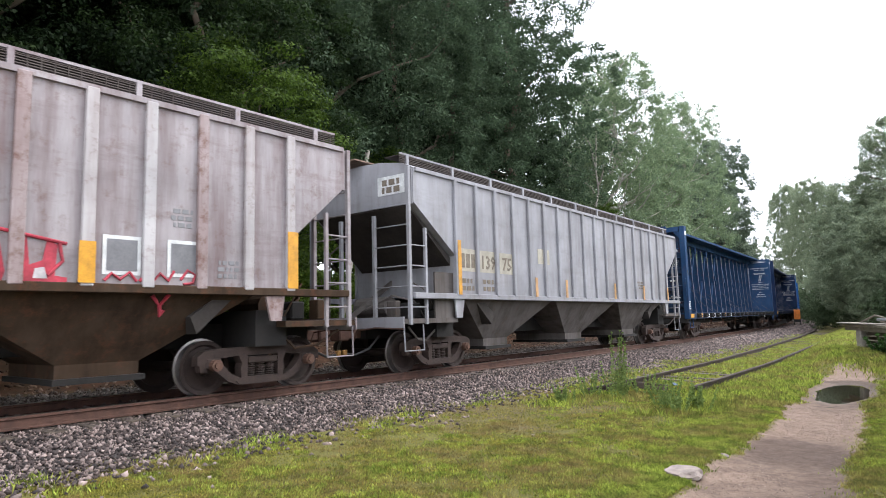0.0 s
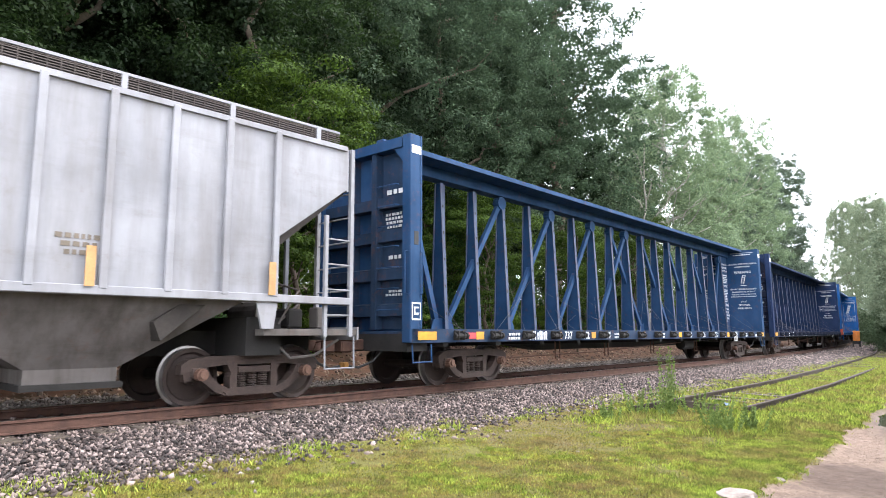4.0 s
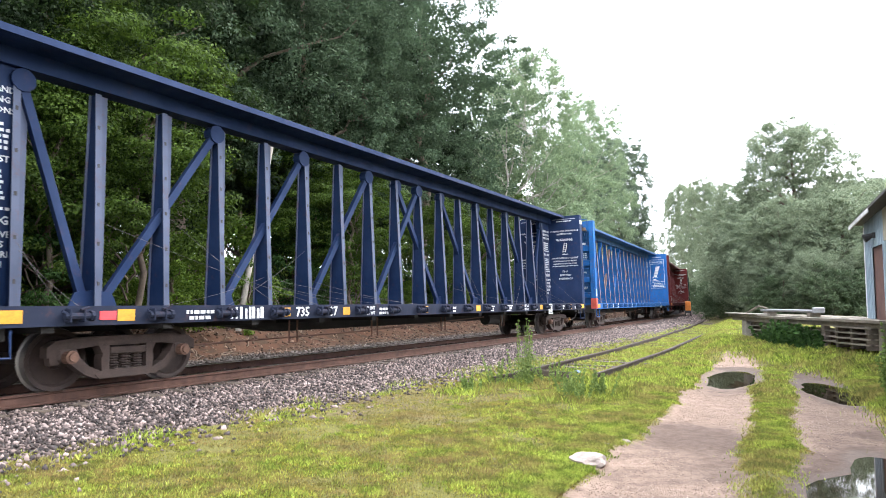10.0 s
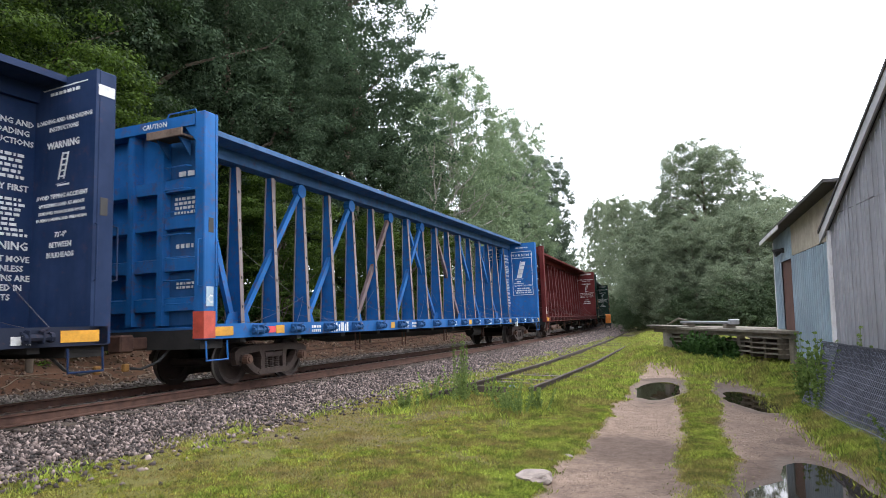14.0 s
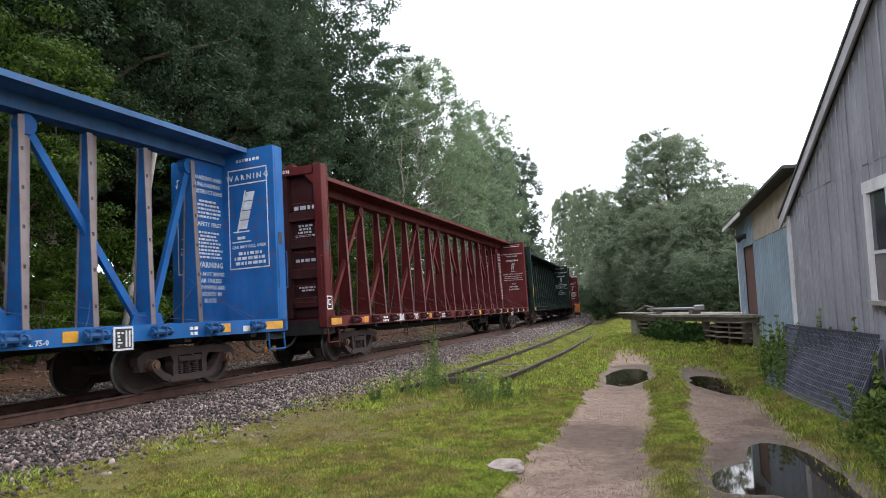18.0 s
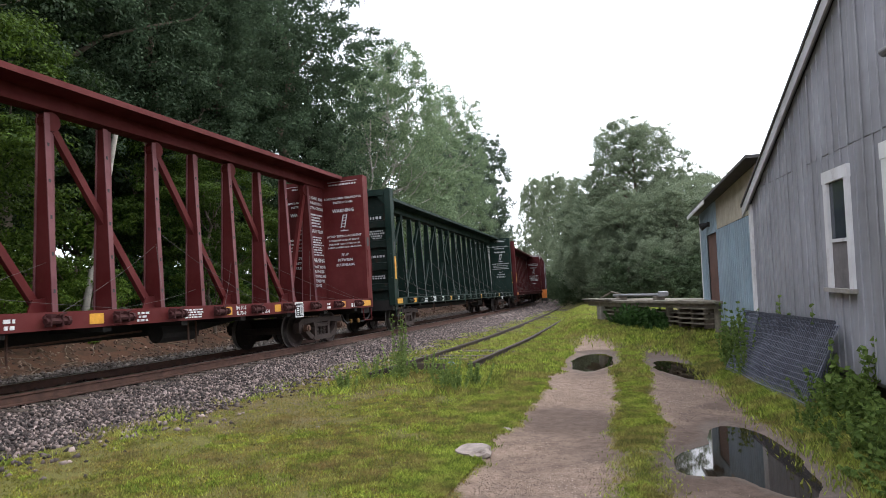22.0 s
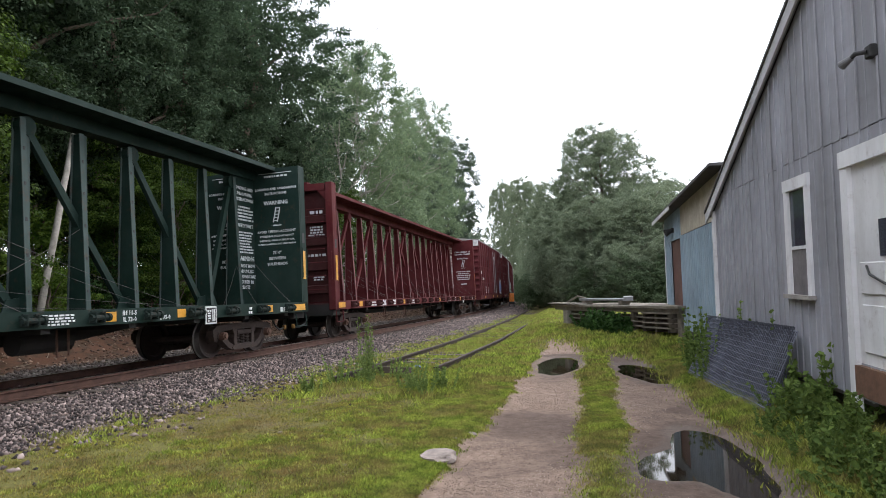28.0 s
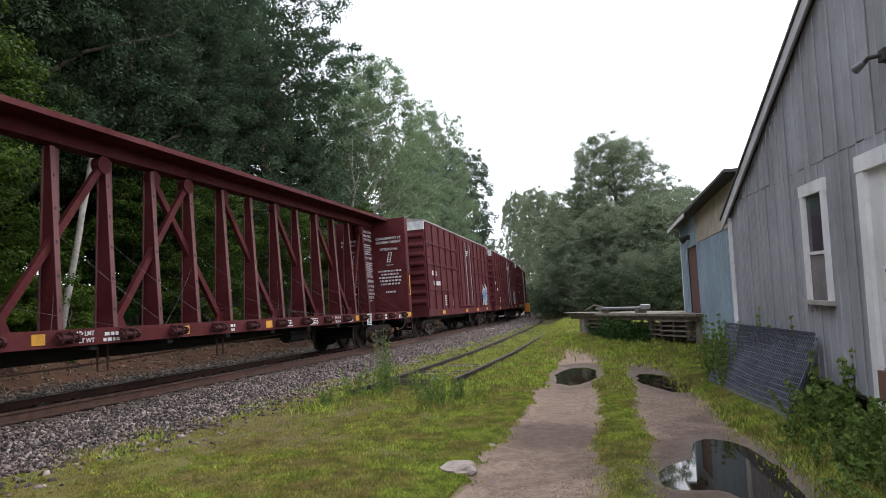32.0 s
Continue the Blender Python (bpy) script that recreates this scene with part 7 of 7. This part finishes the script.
BLADE2 = grass_mat("grass_blades_long", (0.115, 0.155, 0.023), (0.41, 0.485, 0.088), (0.37, 0.29, 0.11))


def turf_place(y0, y1, x0, x1, dens, power):
    def f_(r, n):
        xs_, ys_ = np.zeros(0), np.zeros(0)
        while len(xs_) < n:
            y = y0 + (y1 - y0) * r.uniform(0, 1, 2 * n) ** power
            x = r.uniform(x0, x1, 2 * n)
            lim = out_of_line(x, y) + 0.25 * vnoise(x, y, 1.7, 3.0)
            k = (rut(x, y) < r.uniform(0.05, 0.75, 2 * n)) & (puddle_depth(x, y) > 1.3) & (lim > 3.0)
            k &= dryness(x, y) < r.uniform(0, 1, 2 * n) + dens
            k &= 0.8 * vnoise(x, y, 4.3, 11.0) + 0.6 * vnoise(x, y, 9.1, 2.0) + 0.5 * vnoise(x, y, 1.4, 4.0) > r.uniform(-1.1, 0.55, 2 * n)
            xs_, ys_ = np.concatenate([xs_, x[k]]), np.concatenate([ys_, y[k]])
        return xs_[:n], ys_[:n]
    return f_


grass_patch("grass", 520000, turf_place(2.6, 15, -8.0, 2.3, 0.22, 1.4), 0.024, "short yellow-green mown grass with thin spots", BLADE, 1, 0.0048)
grass_patch("far_grass", 45000, turf_place(12, 48, -6, 4, 0.2, 1.4), 0.07, "rough green grass along the lane and siding", BLADE2, 2, 0.016)




def tuft_place(r, n):
    m = n // 36
    cx, cy = turf_place(3.4, 14, -6.5, 1.9, 0.0, 1.3)(r, m)
    keep = r.uniform(0, 1, m) < 0.35 + 0.65 * sstep(-3.6, -1.6, cx)
    cx, cy = np.where(keep, cx, cx[::-1]), np.where(keep, cy, cy[::-1])
    k = r.randint(0, m, n)
    w = r.uniform(0.02, 0.07, m)[k]
    return cx[k] + r.normal(0, 1, n) * w, cy[k] + r.normal(0, 1, n) * w


grass_patch("grass_tufts", 90000, tuft_place, 0.04, "brighter green tufts standing out of the mown grass", BLADE2, 12, 0.005)
grass_patch("yard_grass", 60000, turf_place(-7, 4.5, -10, 2.5, 0.2, 1.0), 0.028, "short yard grass behind the lane", BLADE, 8, 0.008)


def band_place(fx, w, y0, y1):
    def f_(r, n):
        y = r.uniform(y0, y1, n)
        return fx(y) + r.normal(0, w, n), y
    return f_


mid_x = lambda y: (np.interp(y, RUT1[0], RUT1[2]) + np.interp(y, RUT2[0], RUT2[1])) / 2


def median_place(r, n):
    xs_, ys_ = np.zeros(0), np.zeros(0)
    while len(xs_) < n:
        x, y = band_place(mid_x, 0.13, 4.0, 20)(r, 2 * n)
        k = 0.8 * vnoise(x, y, 2.7, 5.0) + 0.7 * vnoise(x, y, 8.3, 1.0) > r.uniform(-0.9, 0.5, 2 * n)
        xs_, ys_ = np.concatenate([xs_, x[k]]), np.concatenate([ys_, y[k]])
    return xs_[:n], ys_[:n]


grass_patch("median_grass", 72000, median_place, 0.03, "bright grass strip between the wheel tracks", BLADE2, 3, 0.005)
grass_patch("siding_grass", 26000, band_place(lambda y: np.array([siding_x(v) for v in y]) + 2.1, 0.35, 11, 45), 0.09, "long grass beside the siding", BLADE2, 4, 0.012)
grass_patch("barn_grass", 90000, band_place(lambda y: 2.36 + 0.012 * y, 0.24, 4.4, 17), 0.08, "long grass along the barn", BLADE2, 5, 0.006)
grass_patch("dock_grass", 16000, band_place(lambda y: 3.0 - 0.5 * (y - 16), 0.5, 15.5, 23.5), 0.12, "long grass in front of the dock", BLADE2, 6, 0.014)


def weed_foot_place(r, n):
    spots = np.array([(-3.7, 12.0), (-3.9, 11.3), (-2.2, 10.6), (-2.5, 10.2), (-1.9, 11.2), (-4.2, 10.2), (-2.0, 12.2)])
    k = r.randint(0, len(spots), n)
    return spots[k, 0] + r.normal(0, 0.28, n), spots[k, 1] + r.normal(0, 0.3, n)


grass_patch("weed_grass", 4500, weed_foot_place, 0.10, "long grass round the weeds by the siding's end", BLADE2, 14, 0.006)


def verge_place(r, n):
    """The lush strip between the lane and the mown turf."""
    xs_, ys_ = np.zeros(0), np.zeros(0)
    while len(xs_) < n:
        y = 5.0 + 13 * r.uniform(0, 1, 2 * n) ** 1.2
        x = np.interp(y, RUT1[0], RUT1[1]) - np.abs(r.normal(0, 1, 2 * n)) * np.interp(y, [5, 9, 14, 18], [0.22, 0.55, 0.9, 0.8])
        k = (rut(x, y) < 0.4) & (0.7 * vnoise(x, y, 3.1, 7.0) + 0.6 * vnoise(x, y, 8.7, 3.0) > r.uniform(-0.9, 0.6, 2 * n))
        xs_, ys_ = np.concatenate([xs_, x[k]]), np.concatenate([ys_, y[k]])
    return xs_[:n], ys_[:n]


def toe_tuft_place(r, n):
    m = 46
    s, d = r.uniform(-58, -30, m), 3.0 + np.abs(r.normal(0, 0.35, m))
    k = r.randint(0, m, n)
    s, d = s[k] + r.normal(0, 0.16, n), d[k] + r.normal(0, 0.12, n)
    return CX + (RC + d) * np.cos(s / RC), CY + (RC + d) * np.sin(s / RC)


grass_patch("verge_grass", 90000, verge_place, 0.034, "lush bright grass along the edge of the lane", BLADE2, 15, 0.0065)
grass_patch("toe_tufts", 6500, toe_tuft_place, 0.075, "green tufts at the foot of the ballast", BLADE2, 16, 0.006)
grass_patch("tie_grass", 20000, band_place(lambda y: np.array([siding_x(v) for v in y]) + 0.73, 0.4, 11.5, 45), 0.05, "thin grass grown over the siding's ties", BLADE2, 7, 0.012)


def twigs(n, seed):
    """Dead twigs and bleached sticks lying on the bank."""
    rp = random.Random(seed)
    paths = []
    for _ in range(n):
        x, y, _z = arc(rp.uniform(-60, -5), rp.uniform(-6.8, -3.4))
        a, L = rp.uniform(0, 3.14), rp.uniform(0.25, 1.3)
        p, q = (x, y), (x + math.cos(a) * L, y + math.sin(a) * L)
        zz = ground_z(np.array([p[0], q[0]]), np.array([p[1], q[1]]))
        paths.append(crooked(rp, (*p, float(zz[0]) + 0.03), (*q, float(zz[1]) + 0.05), 0.014, 0.006, 4, 0.06))
    return limb_mesh("twigs", paths, plain("dry_twig", (0.22, 0.17, 0.125), 0.95, 0, 0.4, 4, 20, 0.3))


tagged(new("twigs", twigs(150, 12)), "dead twigs scattered over the dirt bank", "twigs", kind="stuff")


def weed(x, y, h, seed, label, leaf, spread=0.16, stems=7, leafy=0.09, per=6):
    rp, r = random.Random(seed), np.random.RandomState(seed)
    z = float(ground_z(np.array([x]), np.array([y]))[0])
    t = thing("weed", label, "weed", pose(x, y, z))
    paths, cen, rad = [], [], []
    for k in range(stems):
        a, d = rp.uniform(0, 6.28), rp.uniform(0, spread)
        b = Vector((math.cos(a) * d, math.sin(a) * d, 0))
        hh = h * rp.uniform(0.35, 1.0)
        tip = b * 1.8 + Vector((rp.uniform(-0.1, 0.1), rp.uniform(-0.1, 0.1), hh))
        paths.append(crooked(rp, b, tip, 0.008, 0.003, 5, 0.05))
        for q in range(9):
            u = 0.15 + 0.85 * q / 8
            cen.append(tuple(b.lerp(tip, u)))
            rad.append(leafy * (1.15 - 0.5 * u))
    co, f = leaf_cloud(r, np.array(cen), np.array(rad), per, leafy, 0.6, 0.4)
    for path in paths:
        part("stem", limb_mesh("stem", [path], leaf), None, t)
    part("leaves", flat_mesh("leaves", co, f, leaf), None, t)
    return t


for x, y, h, n_, sp in ((-3.72, 12.3, 1.25, 15, 0.16), (-3.55, 11.7, 0.75, 12, 0.22), (-3.95, 11.5, 0.55, 10, 0.22), (-2.2, 10.5, 0.62, 13, 0.26), (-2.5, 10.9, 0.5, 12, 0.26), (-1.95, 10.9, 0.42, 11, 0.26), (-4.1, 10.3, 0.34, 9, 0.24), (-3.2, 12.4, 0.5, 9, 0.2)):
    weed(x, y, h, int(1 + 97 * h + n_), "feathery pale green weed at the end of the siding", LEAF_HERB, sp, n_, 0.036, 9)
rng = random.Random(8)
for i in range(20):
    y = 5.0 + i * 0.175
    weed((2.62 if y < 7.4 else 2.78) + rng.uniform(-0.28, 0.18), y + rng.uniform(-0.15, 0.15), rng.uniform(0.22, 0.6), 20 + i, "leafy green weed at the foot of the barn", LEAF_WEED, 0.26, 6, 0.055, 5)
for x, y, h, s_ in ((2.88, 8.15, 0.85, 61), (2.82, 7.85, 0.7, 62), (2.7, 7.6, 0.5, 63)):
    weed(x, y, h, s_, "broad-leaved young bush beside the mesh panels", LEAF_WEED, 0.22, 6, 0.085, 4)
for i in range(6):
    weed(2.6 + rng.uniform(-0.2, 0.25), 12.0 + i * 0.3, rng.uniform(0.95, 1.3), 50 + i, "vine over the end of the mesh panels", LEAF_WEED, 0.2, 7, 0.06, 5)
for x, y, h, s_ in ((2.92, 11.3, 1.28, 101), (2.95, 10.9, 1.22, 102), (2.42, 11.5, 0.95, 103), (2.98, 9.5, 1.35, 104), (2.36, 11.9, 0.8, 105)):
    weed(x, y, h, s_, "vine climbing over the mesh panels", LEAF_WEED, 0.16, 6, 0.05, 5)
for i in range(26):
    y = 4.9 + i * 0.115
    weed(2.22 + 0.03 * (y - 5) + rng.uniform(-0.1, 0.42), y + rng.uniform(-0.1, 0.1), rng.uniform(0.13, 0.30), 120 + i, "low leafy weed in the grass below the barn", LEAF_WEED, 0.2, 6, 0.032, 7)
for i in range(9):
    p = DOCK @ Vector((2.3 + i * 0.27, 0.2 + rng.uniform(-0.1, 0.1), 0))
    weed(p.x, p.y, rng.uniform(0.35, 0.72), 70 + i, "dark ivy over the stowed pallets", LEAF_SHRUB, 0.3, 9)

rag = thing("rag", "crumpled blue scrap lying between the siding rails", "scrap", pose(-2.95, 13.6, 0.09))
bm = bmesh.new()
bmesh.ops.create_icosphere(bm, subdivisions=2, radius=0.07)
for v in bm.verts:
    v.co *= 1 + 0.6 * noise.noise(v.co * 16)
    v.co.z *= 0.45
part("cloth", bm, plain("blue_scrap", (0.14, 0.19, 0.27), 0.8), rag)
for i, (x, y, q) in enumerate(((-1.03, 7.55, 0.065), (-0.98, 7.95, 0.06), (-1.17, 7.25, 0.04), (-2.05, 6.05, 0.035), (-3.3, 7.4, 0.035), (-2.75, 7.3, 0.03))):
    zz = float(ground_z(np.array([x]), np.array([y]))[0])
    st = thing("stone", "small pale stone at the lane's grassy edge", "stone", pose(x, y, zz, 0, 0, 50 * i), "stones by the lane")
    bm = bmesh.new()
    bmesh.ops.create_icosphere(bm, subdivisions=2, radius=q)
    for v in bm.verts:
        v.co *= 1 + 0.5 * noise.noise(v.co * (0.7 / q) + Vector((i, 0, 0)))
        v.co.z *= 0.4
    part("stone_body", bm, plain("lane_edge_stone", (0.21, 0.175, 0.15), 0.9, 0, 0.35, 9, 50, 0.5), st)

# orange machine parked by the far bend
mc = thing("maintenance_cart", "small orange track cart by the far bend", "track cart", pose(-4.62, 69.0, 0.15, 0, 0, 8) @ Matrix.Diagonal((0.5, 0.7, 0.75, 1)))
part("cab", box(-0.5, 0.5, -0.6, 0.6, 0.7, 1.9, 0.05), plain("safety_orange", (0.75, 0.22, 0.03), 0.5), mc, "orange panel")
part("chassis", box(-0.55, 0.55, -0.8, 0.8, 0.35, 0.7), BLACK, mc)
for x in (-0.5, 0.5):
    for y in (-0.55, 0.55):
        part("wheel", rod(bmesh.new(), (x - 0.06, y, 0.2), (x + 0.06, y, 0.2), 0.22, 12), BLACK, mc)

# ---------------------------------------------------------------- the train's run
RUN = [(0, -7.5), (3, -22.1), (5, -31.75), (6, -36.65), (9, -51.47), (11, -61.5), (13, -71.5), (14, -76.4), (17, -91.23), (19, -100.83), (23, -119.2), (25, -128.42), (29, -145.92), (30, -150.33), (32, -158.95)]


def run_at(t):
    """Smooth distance of the first lumber car's rear along the line."""
    ts, us = [p[0] for p in RUN], [p[1] for p in RUN]
    k = max(0, min(len(RUN) - 2, int(np.searchsorted(ts, t, side="right")) - 1))

    def slope(i):
        if i == 0:
            return (us[1] - us[0]) / (ts[1] - ts[0])
        if i == len(ts) - 1:
            return (us[-1] - us[-2]) / (ts[-1] - ts[-2])
        return (us[i + 1] - us[i - 1]) / (ts[i + 1] - ts[i - 1])
    h = ts[k + 1] - ts[k]
    q = (t - ts[k]) / h
    return ((2 * q ** 3 - 3 * q ** 2 + 1) * us[k] + (q ** 3 - 2 * q ** 2 + q) * h * slope(k)
            + (-2 * q ** 3 + 3 * q ** 2) * us[k + 1] + (q ** 3 - q ** 2) * h * slope(k + 1))


def motions():
    """The train rolls past; its wheels turn as far as it has gone."""
    coarse = [i * 0.5 for i in range(65)]
    for off, car in TRAIN:
        walk(car, [(t, line_pose(run_at(t) + off, 0.0)) for t in coarse])
    fine = [round(i * 0.1, 1) for i in range(321)]
    turns = [(run_at(t) - run_at(0)) / 0.42 for t in fine]
    for ws in WHEELSETS:
        m = ws.matrix_basis.copy()
        walk(ws, [(t, m @ Matrix.Rotation(a, 4, "Y")) for t, a in zip(fine, turns)])


motions()
